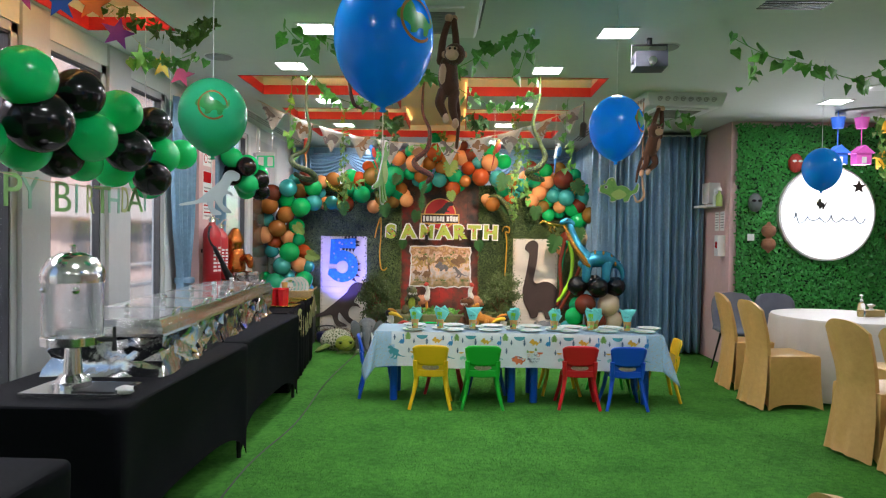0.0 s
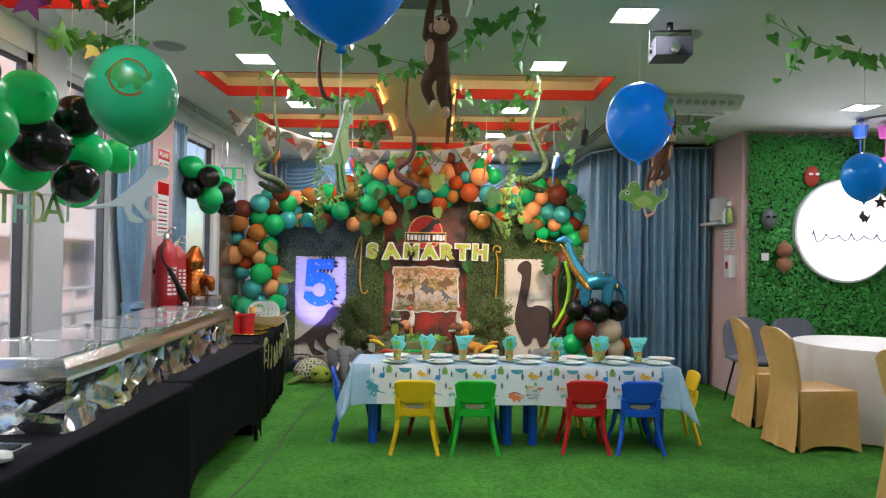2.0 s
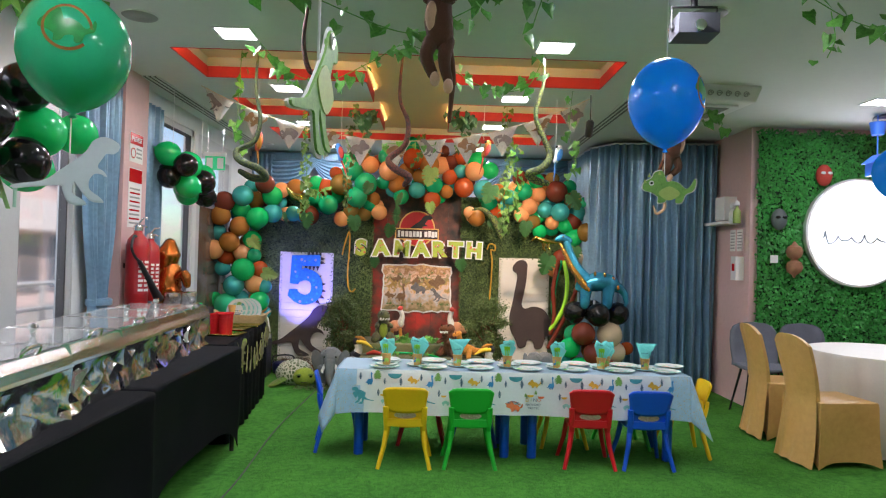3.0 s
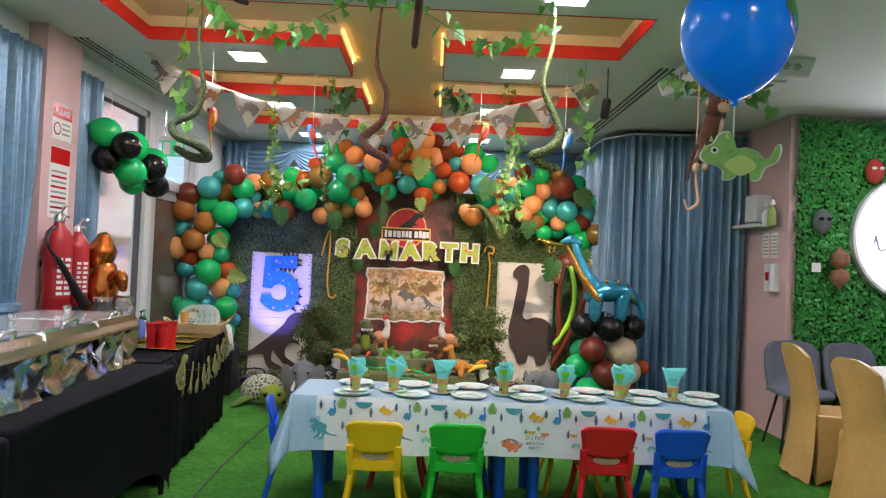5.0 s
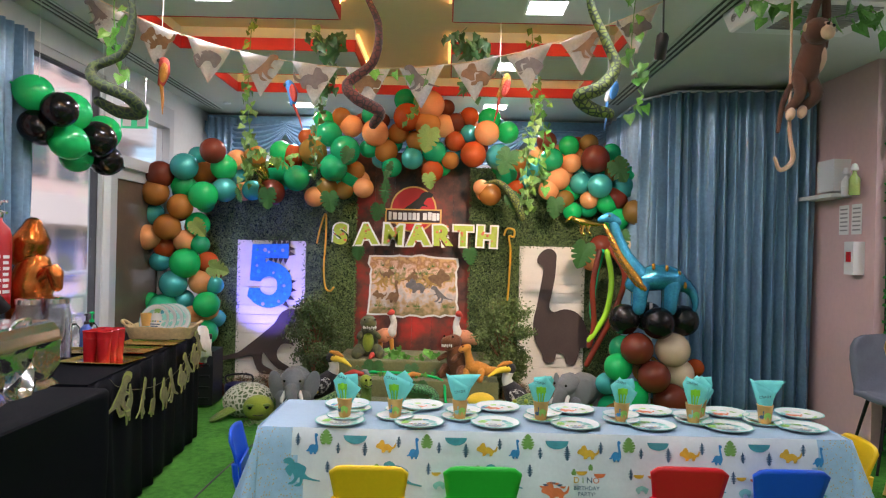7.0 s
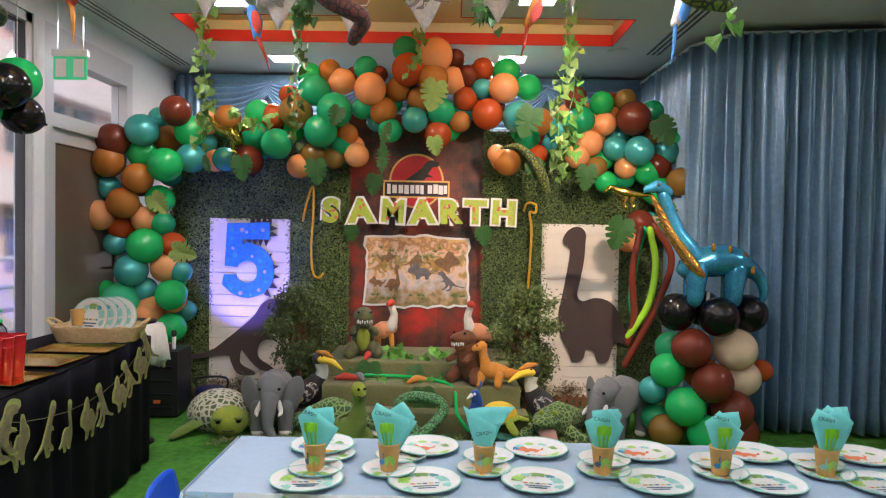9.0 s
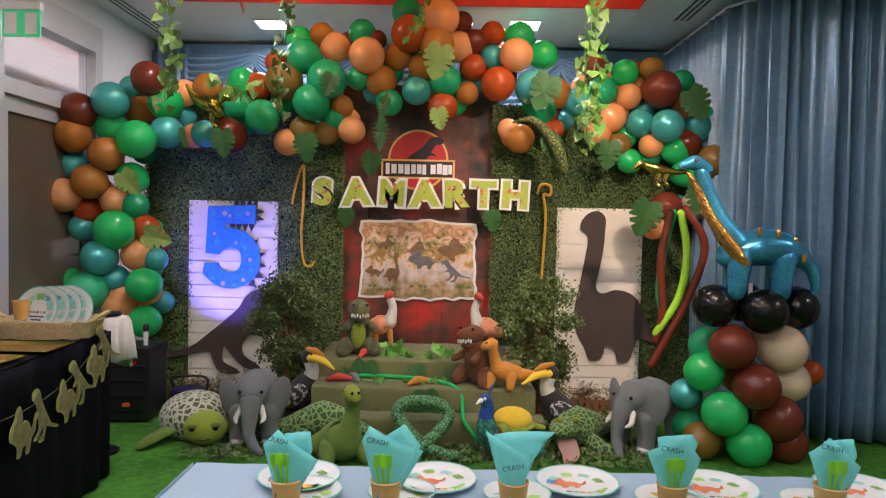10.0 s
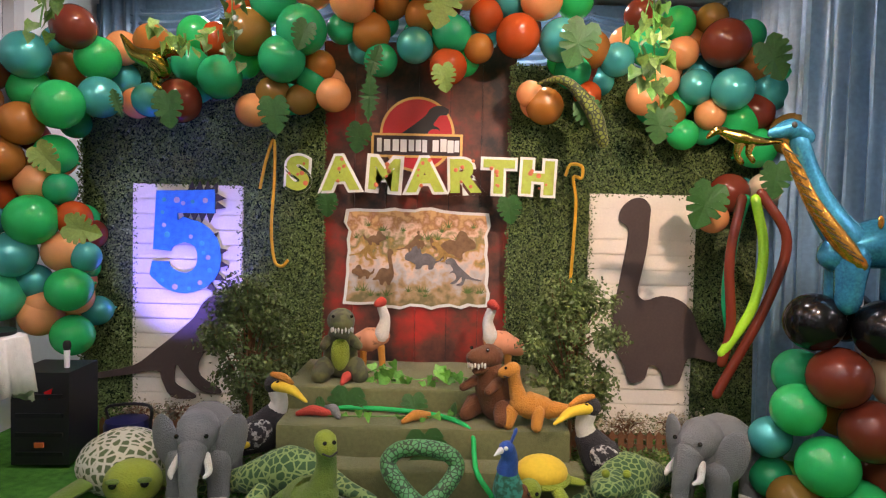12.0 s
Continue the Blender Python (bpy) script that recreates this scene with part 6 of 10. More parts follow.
for k in range(12):
    t = k / 11
    p = Vector((-0.345, -0.055, 0.5)).lerp(Vector((-0.12, -0.14, 0.12)), t) + Vector((-0.02 * math.sin(math.pi * t), 0, -0.03 * math.sin(math.pi * t)))
    part("stripe", boxed(-0.035, 0.03, -0.002, 0.002, -0.002, 0.002, m=Matrix.Translation(p) @ pose(0, 0, 0, 0, 25, 0)), SPK, fd, "", False)
for k, (x, z) in enumerate(((0.0, 0.25), (0.1, 0.24), (0.2, 0.2), (0.06, 0.16), (0.15, 0.13), (0.25, 0.12), (-0.02, 0.17))):
    b = bmesh.new()
    ball(b, (x, -0.10 + abs(x - 0.08) * 0.12, z), 0.022, 10, 6, (0.6, 0.3, 1.2))
    part("marking", b, FOILO, fd)
EYEW = mat("white_eye", (0.75, 0.75, 0.7), 0.3)
b = bmesh.new()
ball(b, (-0.335, -0.045, 0.605), 0.012, 10, 8)
part("eye", b, SPK, fd)

# gilt foil animals stuck to the arch
FOILG = mat("gold_foil", (0.62, 0.42, 0.10), 0.16, metal=1.0, var=0.2, bump=0.3, bscale=30)
fg = holder("foil_toy", "gold foil dinosaur balloon fixed to the arch", "foil balloon", pose(1.46, 8.41, 1.60) @ Matrix.Scale(0.66, 4))
b = bmesh.new()
limb(b, [(-0.16, 0, 0.05), (-0.06, 0, 0.02), (0.06, 0, 0.0), (0.2, 0, 0.0)], [0.025, 0.05, 0.03, 0.012], 10, 5)
limb(b, [(-0.05, 0, 0.0), (-0.07, 0, -0.08), (-0.04, 0, -0.13)], [0.035, 0.022, 0.018], 8, 4)
limb(b, [(0.02, 0, 0.0), (0.0, 0, -0.07), (0.03, 0, -0.12)], [0.03, 0.02, 0.016], 8, 4)
limb(b, [(-0.15, 0, 0.06), (-0.2, 0, 0.06), (-0.25, 0, 0.02)], [0.024, 0.028, 0.012], 8, 4)
part("body", b, FOILG, fg)
set_down()
fg = holder("foil_toy", "olive gold foil dinosaur balloon fixed to the arch", "foil balloon", pose(-1.42, 9.5, 2.12))
b = bmesh.new()
limb(b, [(-0.17, 0, 0.14), (-0.09, 0, 0.04), (0.02, 0, 0.0), (0.06, 0, -0.05)], [0.008, 0.04, 0.065, 0.05], 10, 5)
limb(b, [(0.04, 0, 0.03), (0.10, 0, 0.06), (0.17, 0, 0.05)], [0.04, 0.035, 0.02], 8, 4)
limb(b, [(0.03, 0, -0.05), (0.02, 0, -0.12), (0.05, 0, -0.15)], [0.035, 0.02, 0.014], 8, 4)
part("body", b, mat("olive_gold_foil", (0.32, 0.30, 0.06), 0.16, metal=1.0, bump=0.3, bscale=30), fg)

# long twisting balloons
for k, (c, pts) in enumerate((("B", [(1.80, 9.3, 1.42), (1.74, 9.28, 1.1), (1.76, 9.28, 0.75), (1.72, 9.28, 0.55)]), ("D", [(1.84, 9.35, 1.42), (1.78, 9.34, 1.2), (1.75, 9.33, 0.9), (1.78, 9.33, 0.7)]),
                              ("L", [(1.87, 9.3, 1.42), (1.91, 9.27, 1.15), (1.86, 9.26, 0.85), (1.72, 9.28, 0.6)]), ("B", [(1.9, 9.3, 1.45), (2.03, 9.27, 1.2), (1.93, 9.27, 0.85), (1.76, 9.28, 0.5), (1.7, 9.28, 0.38)]))):
    b = bmesh.new()
    limb(b, pts, [0.026] * len(pts), 12, 7)
    mt = mat("lime_latex", (0.30, 0.62, 0.03), 0.2, coat=0.3) if c == "L" else BAL[c]
    tagged(part("long_balloon", b, mt, None), "long thin modelling balloon hanging from the arch", "balloon", "long balloons")

# ---- plush animals ----
set_down(0.28, 5.0, GZ, 1.054)
GREYF = mat("grey_plush", (0.16, 0.175, 0.185), 0.95, var=0.15, scale=14, bump=1.0, bscale=150, sheen=0.1)
WHITEF = mat("white_plush", (0.68, 0.68, 0.64), 0.95, var=0.1, bump=0.9, bscale=150, sheen=0.1)
GREENF = mat("green_plush", (0.12, 0.20, 0.03), 0.95, var=0.2, scale=12, bump=1.0, bscale=150, sheen=0.1)
LIMEF = mat("lime_plush", (0.26, 0.34, 0.03), 0.95, var=0.15, bump=1.0, bscale=150, sheen=0.1)
BROWNF = mat("brown_plush", (0.13, 0.045, 0.015), 0.95, var=0.25, scale=12, bump=1.0, bscale=130, sheen=0.1)
ORANGEF = mat("orange_plush", (0.52, 0.22, 0.03), 0.95, var=0.15, bump=1.0, bscale=150, sheen=0.1)
YELF = mat("yellow_plush", (0.68, 0.48, 0.03), 0.9, var=0.12, bump=0.3, bscale=260, sheen=0.1)
BLACKF = mat("black_plush", (0.018, 0.018, 0.022), 0.9, var=0.3, bump=0.9, bscale=150, sheen=0.1)
PINKF = mat("pink_plush", (0.6, 0.34, 0.3), 0.9, var=0.1, bump=0.9, bscale=150)
REDF = mat("red_plush", (0.5, 0.06, 0.04), 0.9, var=0.15, bump=0.9, bscale=150)
BLUEF = mat("peacock_blue_plush", (0.01, 0.07, 0.34), 0.6, var=0.35, scale=30, bump=0.5, bscale=200, sheen=0.1)
PEAG = two_tone("peacock_feather", (0.015, 0.10, 0.06), (0.03, 0.25, 0.2), 40, 0.5)
SHELLW = two_tone("spotted_shell_plush", (0.46, 0.47, 0.36), (0.07, 0.11, 0.04), 24, 0.14, voronoi=True)
SCALE = two_tone("green_scale_plush", (0.20, 0.30, 0.10), (0.03, 0.09, 0.03), 30, 0.10, voronoi=True)
SCALEB = two_tone("snake_scale", (0.02, 0.05, 0.02), (0.08, 0.30, 0.11), 48, 0.10, voronoi=True, rough=0.6)
OLVF = two_tone("olive_mottled_plush", (0.10, 0.11, 0.04), (0.055, 0.06, 0.03), 16)
FLECK = two_tone("flecked_feather_plush", (0.02, 0.02, 0.025), (0.45, 0.45, 0.44), 45, 0.56)
PINKSP = two_tone("spotted_salmon_plush", (0.60, 0.26, 0.14), (0.06, 0.03, 0.02), 22, 0.66)
GLOSS = mat("black_glossy_eye", (0.01, 0.01, 0.01), 0.08)


def plush(name, label, m, pieces, cat="plush toy"):
    h = holder(name, label, cat, m, "plush animals")
    made = []
    for nm, mt, ops in pieces:
        b = bmesh.new()
        for op in ops:
            if op[0] == "b":
                ball(b, op[1], op[2], 20, 14, op[3] if len(op) > 3 else (1, 1, 1), op[4] if len(op) > 4 else None)
            else:
                limb(b, op[1], op[2], 14, 6, op[3] if len(op) > 3 else 1.0)
        made.append((nm, part(nm, b, mt, h)))
    heads = [o for n, o in made if n == "head"]
    for n, o in made:
        if heads and n in ("eye", "eyelid", "muzzle", "brow", "ear", "jaw", "teeth", "beak", "casque", "tusk", "trunk", "mouth", "smile", "crest"):
            o.parent = heads[0]
    return h


def elephant(m, label, lift=0):
    """Stands facing -y, about 0.47 m high."""
    R = lambda a, bb, c: pose(0, 0, 0, a, bb, c)
    legs = [("leg", GREYF, [("l", [(s * 0.09, f, 0.22), (s * 0.095, f, 0.1), (s * 0.10, f - 0.01, 0.045)], [0.07, 0.055, 0.055])]) for s in (-1, 1) for f in (-0.02, 0.28)]
    pads = [("toe_pad", WHITEF, [("b", (s * 0.10, f - 0.035, 0.032), 0.05, (0.9, 0.75, 0.6))]) for s in (-1, 1) for f in (-0.02, 0.28)]
    ears = [("ear", GREYF, [("b", (s * 0.155, -0.02, 0.31), 0.12, (0.62, 0.16, 1.12), R(0, s * 16, s * 22))]) for s in (-1, 1)]
    tusks = [("tusk", WHITEF, [("l", [(s * 0.06, -0.12, 0.27), (s * 0.085, -0.17, 0.215), (s * 0.075, -0.21, 0.2)], [0.02, 0.017, 0.008])]) for s in (-1, 1)]
    eyes = [("eye", GLOSS, [("b", (s * 0.068, -0.155, 0.375), 0.011)]) for s in (-1, 1)]
    return plush("plush_elephant", label, m, [
        ("body", GREYF, [("l", [(0, 0.02, 0.29), (0, 0.15, 0.31), (0, 0.30, 0.27)], [0.12, 0.15, 0.12])]),
        ("head", GREYF, [("l", [(0, -0.03, 0.37), (0, -0.09, 0.34)], [0.105, 0.088])]),
        ("trunk", GREYF, [("l", [(0, -0.13, 0.31), (0, -0.18, 0.22), (0.0, -0.20, 0.12), (0.04, -0.23, 0.05), (0.08, -0.26, 0.025)], [0.07, 0.05, 0.038, 0.03, 0.02])]),
        ("tail", GREYF, [("l", [(0, 0.40, 0.3), (0, 0.44, 0.2), (0, 0.43, 0.12)], [0.012, 0.01, 0.014])])] + ears + tusks + eyes + legs + pads)


elephant(pose(-0.82, 8.62, 0.0, 0, 0, 6) @ Matrix.Diagonal((0.9, 0.9, 0.9, 1)), "grey plush elephant with white tusks on the leaf mat")
elephant(pose(1.43, 8.68, 0.0, 0, 0, -52) @ Matrix.Diagonal((0.9, 0.9, 0.9, 1)), "grey plush elephant with white tusks beside the balloon column")

plush("plush_turtle", "large plush sea turtle with a white-spotted shell", pose(-1.22, 8.72, 0.0, 0, 0, 14) @ Matrix.Diagonal((0.9, 0.9, 0.9, 1)), [
    ("shell", SHELLW, [("b", (0, 0.08, 0.12), 0.23, (1.0, 1.1, 0.72))]),
    ("head", LIMEF, [("b", (0.10, -0.22, 0.12), 0.135, (1.0, 0.85, 0.82))]),
    ("flipper", GREENF, [("l", [(-0.14, -0.10, 0.08), (-0.23, -0.19, 0.05), (-0.28, -0.24, 0.03)], [0.06, 0.055, 0.035], 0.5)]),
    ("flipper", GREENF, [("l", [(0.18, -0.02, 0.08), (0.26, -0.08, 0.05), (0.30, -0.12, 0.03)], [0.05, 0.05, 0.03], 0.5)]),
    ("eye", GLOSS, [("b", (0.03, -0.315, 0.145), 0.02)]), ("eye", GLOSS, [("b", (0.17, -0.315, 0.145), 0.02)]),
    ("eyelid", GREENF, [("b", (0.03, -0.315, 0.16), 0.028, (1.2, 0.7, 0.5))]), ("eyelid", GREENF, [("b", (0.17, -0.315, 0.16), 0.028, (1.2, 0.7, 0.5))]),
    ("mouth", SPK, [("l", [(0.06, -0.335, 0.08), (0.10, -0.34, 0.075), (0.14, -0.335, 0.08)], [0.004, 0.004, 0.004])])])

plush("plush_dinosaur", "green plush long-necked dinosaur sitting on the turf", pose(-0.28, 8.36, 0.0, 0, 0, 24) @ Matrix.Diagonal((0.92, 0.92, 0.92, 1)), [
    ("body", GREENF, [("l", [(0, 0.08, 0.11), (0.02, -0.02, 0.13), (0.04, -0.06, 0.18)], [0.11, 0.12, 0.08])]),
    ("neck", GREENF, [("l", [(0.04, -0.06, 0.2), (0.06, -0.07, 0.31), (0.05, -0.08, 0.40)], [0.065, 0.045, 0.042])]),
    ("head", LIMEF, [("l", [(0.05, -0.08, 0.425), (0.05, -0.13, 0.405)], [0.05, 0.04])]),
    ("tail", GREENF, [("l", [(-0.04, 0.12, 0.09), (-0.16, 0.12, 0.06), (-0.28, 0.08, 0.07)], [0.08, 0.05, 0.015])]),
    ("leg", GREENF, [("l", [(-0.08, -0.04, 0.1), (-0.10, -0.12, 0.04)], [0.055, 0.04])]), ("leg", GREENF, [("l", [(0.11, -0.04, 0.1), (0.14, -0.12, 0.04)], [0.055, 0.04])]),
    ("smile", SPK, [("l", [(0.02, -0.165, 0.40), (0.05, -0.172, 0.388), (0.08, -0.165, 0.40)], [0.004, 0.004, 0.004])]),
    ("eye", GLOSS, [("b", (0.03, -0.155, 0.44), 0.009)]), ("eye", GLOSS, [("b", (0.07, -0.155, 0.44), 0.009)])])

plush("plush_crocodile", "green scaly plush crocodile with a white toothed mouth", pose(-0.42, 8.62, 0.0, 0, 0, 0), [
    ("body", SCALE, [("l", [(-0.18, 0.02, 0.10), (0.0, 0.0, 0.15), (0.14, -0.04, 0.14)], [0.07, 0.11, 0.08])]),
    ("head", SCALE, [("l", [(0.16, -0.06, 0.155), (0.27, -0.12, 0.125), (0.38, -0.16, 0.10)], [0.07, 0.045, 0.028], 0.7)]),
    ("jaw", WHITEF, [("l", [(0.17, -0.09, 0.10), (0.28, -0.15, 0.075), (0.37, -0.18, 0.065)], [0.045, 0.03, 0.02], 0.5)]),
    ("tail", SCALE, [("l", [(-0.2, 0.04, 0.09), (-0.32, 0.06, 0.06), (-0.42, 0.0, 0.04)], [0.065, 0.04, 0.015])]),
    ("leg", SCALE, [("l", [(-0.1, -0.08, 0.08), (-0.15, -0.17, 0.03)], [0.045, 0.035])]), ("leg", SCALE, [("l", [(0.1, -0.1, 0.08), (0.08, -0.19, 0.03)], [0.045, 0.035])]),
    ("eye", LIMEF, [("b", (0.19, -0.09, 0.225), 0.02)])])

plush("plush_alligator", "green scaly plush alligator with an open pink mouth", pose(1.0, 8.66, 0.0, 0, 0, 0), [
    ("body", SCALE, [("l", [(0.22, 0.14, 0.10), (0.1, 0.05, 0.12), (0.0, -0.06, 0.12)], [0.08, 0.12, 0.09])]),
    ("head", SCALE, [("l", [(0.0, -0.08, 0.15), (-0.05, -0.18, 0.16)], [0.10, 0.07], 0.6)]),
    ("mouth", PINKF, [("l", [(-0.01, -0.16, 0.09), (0.0, -0.22, 0.05), (-0.02, -0.28, 0.02)], [0.06, 0.055, 0.03], 0.35)]),
    ("leg", SCALE, [("l", [(-0.1, -0.02, 0.06), (-0.18, -0.12, 0.03)], [0.05, 0.035])]), ("leg", SCALE, [("l", [(0.15, -0.05, 0.06), (0.24, -0.12, 0.03)], [0.05, 0.035])]),
    ("tail", SCALE, [("l", [(0.26, 0.16, 0.09), (0.36, 0.22, 0.06), (0.42, 0.16, 0.04)], [0.06, 0.04, 0.015])]),
    ("eye", LIMEF, [("b", (-0.05, -0.15, 0.215), 0.018)]), ("eye", LIMEF, [("b", (0.04, -0.15, 0.215), 0.018)])])


def hornbill(m, flip):
    f = flip
    plush("plush_hornbill", "black and white plush hornbill with a big yellow beak", m, [
        ("body", BLACKF, [("l", [(-0.10 * f, 0, 0.12), (-0.02 * f, 0, 0.18), (0.04 * f, 0, 0.26)], [0.06, 0.10, 0.07])]),
        ("wing", FLECK, [("b", (-0.03 * f, -0.075, 0.19), 0.10, (0.95, 0.3, 0.62), pose(0, 0, 0, 0, -38 * f, 0))]),
        ("wing_tip", WHITEF, [("l", [(-0.10 * f, -0.08, 0.12), (-0.16 * f, -0.08, 0.04)], [0.035, 0.012], 0.5)]),
        ("wing_patch", YELF, [("b", (-0.08 * f, -0.10, 0.15), 0.03, (1.2, 0.4, 0.7))]),
        ("neck", WHITEF, [("l", [(0.05 * f, 0, 0.28), (0.07 * f, -0.01, 0.34), (0.055 * f, -0.02, 0.40)], [0.052, 0.042, 0.04])]),
        ("head", BLACKF, [("b", (0.05 * f, -0.02, 0.425), 0.052, (1, 0.9, 0.95))]),
        ("casque", ORANGEF, [("l", [(0.04 * f, -0.03, 0.475), (0.10 * f, -0.06, 0.47), (0.15 * f, -0.09, 0.45)], [0.014, 0.02, 0.010])]),
        ("beak", YELF, [("l", [(0.07 * f, -0.05, 0.425), (0.15 * f, -0.10, 0.42), (0.23 * f, -0.15, 0.38)], [0.034, 0.028, 0.008], 0.8)]),
        ("tail", BLACKF, [("l", [(-0.12 * f, 0.02, 0.1), (-0.18 * f, 0.03, 0.03)], [0.05, 0.03], 0.4)]),
        ("foot", ORANGEF, [("l", [(0.0, -0.04, 0.06), (0.0, -0.08, 0.02)], [0.02, 0.018])]),
        ("eye", GLOSS, [("b", (0.075 * f, -0.065, 0.44), 0.012)])])


hornbill(pose(-0.62, 8.95, 0.0, 0, 0, 0) @ Matrix.Translation((0, 0, 0.03)), 1)
hornbill(pose(0.98, 8.80, 0.0, 0, 0, 0) , -1)

plush("plush_peacock", "blue and green plush peacock standing by the steps", pose(0.53, 8.44, 0.0, 0, 0, 10), [
    ("body", PEAG, [("l", [(0.03, 0.03, 0.10), (0.0, -0.01, 0.17), (-0.01, -0.02, 0.24)], [0.06, 0.068, 0.045])]),
    ("neck", BLUEF, [("l", [(-0.01, -0.02, 0.25), (-0.005, -0.03, 0.31), (-0.02, -0.04, 0.35)], [0.045, 0.034, 0.034])]),
    ("beak", PAPER, [("l", [(-0.05, -0.06, 0.35), (-0.08, -0.075, 0.335)], [0.014, 0.003])]),
    ("crest", BLUEF, [("l", [(0.0, -0.04, 0.38), (0.015, -0.04, 0.42)], [0.012, 0.016], 0.4)]),
    ("wing", BROWNF, [("b", (0.06, -0.03, 0.13), 0.075, (0.7, 0.4, 1.0), pose(0, 0, 0, 0, -35, 0))]),
    ("tail", PEAG, [("l", [(0.07, 0.04, 0.08), (0.18, 0.04, 0.05), (0.30, 0.02, 0.03)], [0.05, 0.06, 0.06], 0.4)]),
    ("leg", SPK, [("l", [(-0.02, -0.02, 0.06), (-0.02, -0.03, 0.01)], [0.012, 0.012])]), ("leg", SPK, [("l", [(0.03, -0.02, 0.06), (0.03, -0.03, 0.01)], [0.012, 0.012])]),
    ("eye", EYEW, [("b", (-0.03, -0.068, 0.36), 0.009)])])

plush("plush_turtle", "small lime and yellow plush turtle on the lowest step", pose(0.67, 8.56, 0.12, 8, 0, 12), [
    ("shell", YELF, [("b", (0.02, 0.02, 0.07), 0.11, (1.05, 0.9, 0.62))]),
    ("rim", LIMEF, [("b", (0.02, 0.02, 0.045), 0.12, (1.1, 0.95, 0.25))]),
    ("head", LIMEF, [("b", (-0.07, -0.09, 0.05), 0.05)]),
    ("flipper", LIMEF, [("l", [(-0.08, -0.02, 0.04), (-0.15, 0.0, 0.05)], [0.03, 0.028], 0.6)]), ("flipper", LIMEF, [("l", [(0.06, -0.08, 0.03), (0.08, -0.14, 0.0)], [0.03, 0.028], 0.8)]),
    ("flipper", LIMEF, [("l", [(0.12, 0.0, 0.04), (0.19, -0.02, 0.03)], [0.03, 0.022], 0.6)]),
    ("eye", GLOSS, [("b", (-0.09, -0.135, 0.06), 0.008)]), ("eye", GLOSS, [("b", (-0.055, -0.138, 0.06), 0.008)])])

plush("plush_dinosaur", "olive plush tyrannosaur with a lime belly sitting on the top step", pose(-0.30, 9.22, 0.425, 0, 0, 8) @ Matrix.Diagonal((0.93, 0.93, 0.93, 1)), [
    ("body", OLVF, [("l", [(0, 0.03, 0.09), (0, 0.02, 0.18), (0, 0.0, 0.26)], [0.10, 0.095, 0.07])]),
    ("belly", LIMEF, [("b", (0, -0.04, 0.15), 0.09, (0.62, 0.55, 1.15))]),
    ("head", OLVF, [("l", [(0, 0.0, 0.33), (0.01, -0.09, 0.325)], [0.08, 0.068], 0.9)]),
    ("jaw", OLVF, [("l", [(0, -0.03, 0.28), (0.01, -0.10, 0.268)], [0.05, 0.045], 0.6)]),
    ("teeth", WHITEF, [("b", (0.01 + 0.06 * math.sin(a * 0.33), -0.10 - 0.055 * math.cos(a * 0.33), 0.292 + 0.006 * (a % 2)), 0.009, (0.7, 0.7, 1.6)) for a in range(-4, 5)]),
    ("leg", OLVF, [("l", [(-0.08, -0.02, 0.07), (-0.11, -0.10, 0.04)], [0.06, 0.05])]), ("leg", OLVF, [("l", [(0.08, -0.02, 0.07), (0.11, -0.10, 0.04)], [0.06, 0.05])]),
    ("arm", OLVF, [("l", [(-0.07, -0.02, 0.22), (-0.09, -0.09, 0.2)], [0.03, 0.025])]), ("arm", OLVF, [("l", [(0.07, -0.02, 0.22), (0.10, -0.09, 0.2)], [0.03, 0.025])]),
    ("eye", GLOSS, [("b", (-0.04, -0.13, 0.37), 0.009)]), ("eye", GLOSS, [("b", (0.06, -0.13, 0.37), 0.009)])])
for x, lb in ((-0.16, "salmon spotted plush dinosaur standing on the top step"), (0.56, "salmon plush long-necked bird standing on the top step")):
    s = 1 if x < 0 else -1
    plush("plush_dinosaur", lb, pose(x, 9.48, 0.425), [
        ("body", PINKSP, [("l", [(-0.11 * s, 0, 0.13), (-0.02 * s, 0, 0.16), (0.05 * s, 0, 0.18)], [0.045, 0.07, 0.05])]),
        ("neck", WHITEF, [("l", [(0.05 * s, -0.02, 0.19), (0.07 * s, -0.02, 0.28), (0.05 * s, -0.03, 0.35)], [0.045, 0.03, 0.026])]),
        ("head", REDF, [("l", [(0.05 * s, -0.03, 0.38), (0.03 * s, -0.09, 0.375)], [0.03, 0.018])]),
        ("leg", ORANGEF, [("l", [(-0.05 * s, -0.01, 0.12), (-0.05 * s, -0.01, 0.02)], [0.022, 0.018])]), ("leg", ORANGEF, [("l", [(0.05 * s, -0.01, 0.12), (0.06 * s, -0.02, 0.02)], [0.022, 0.018])])])
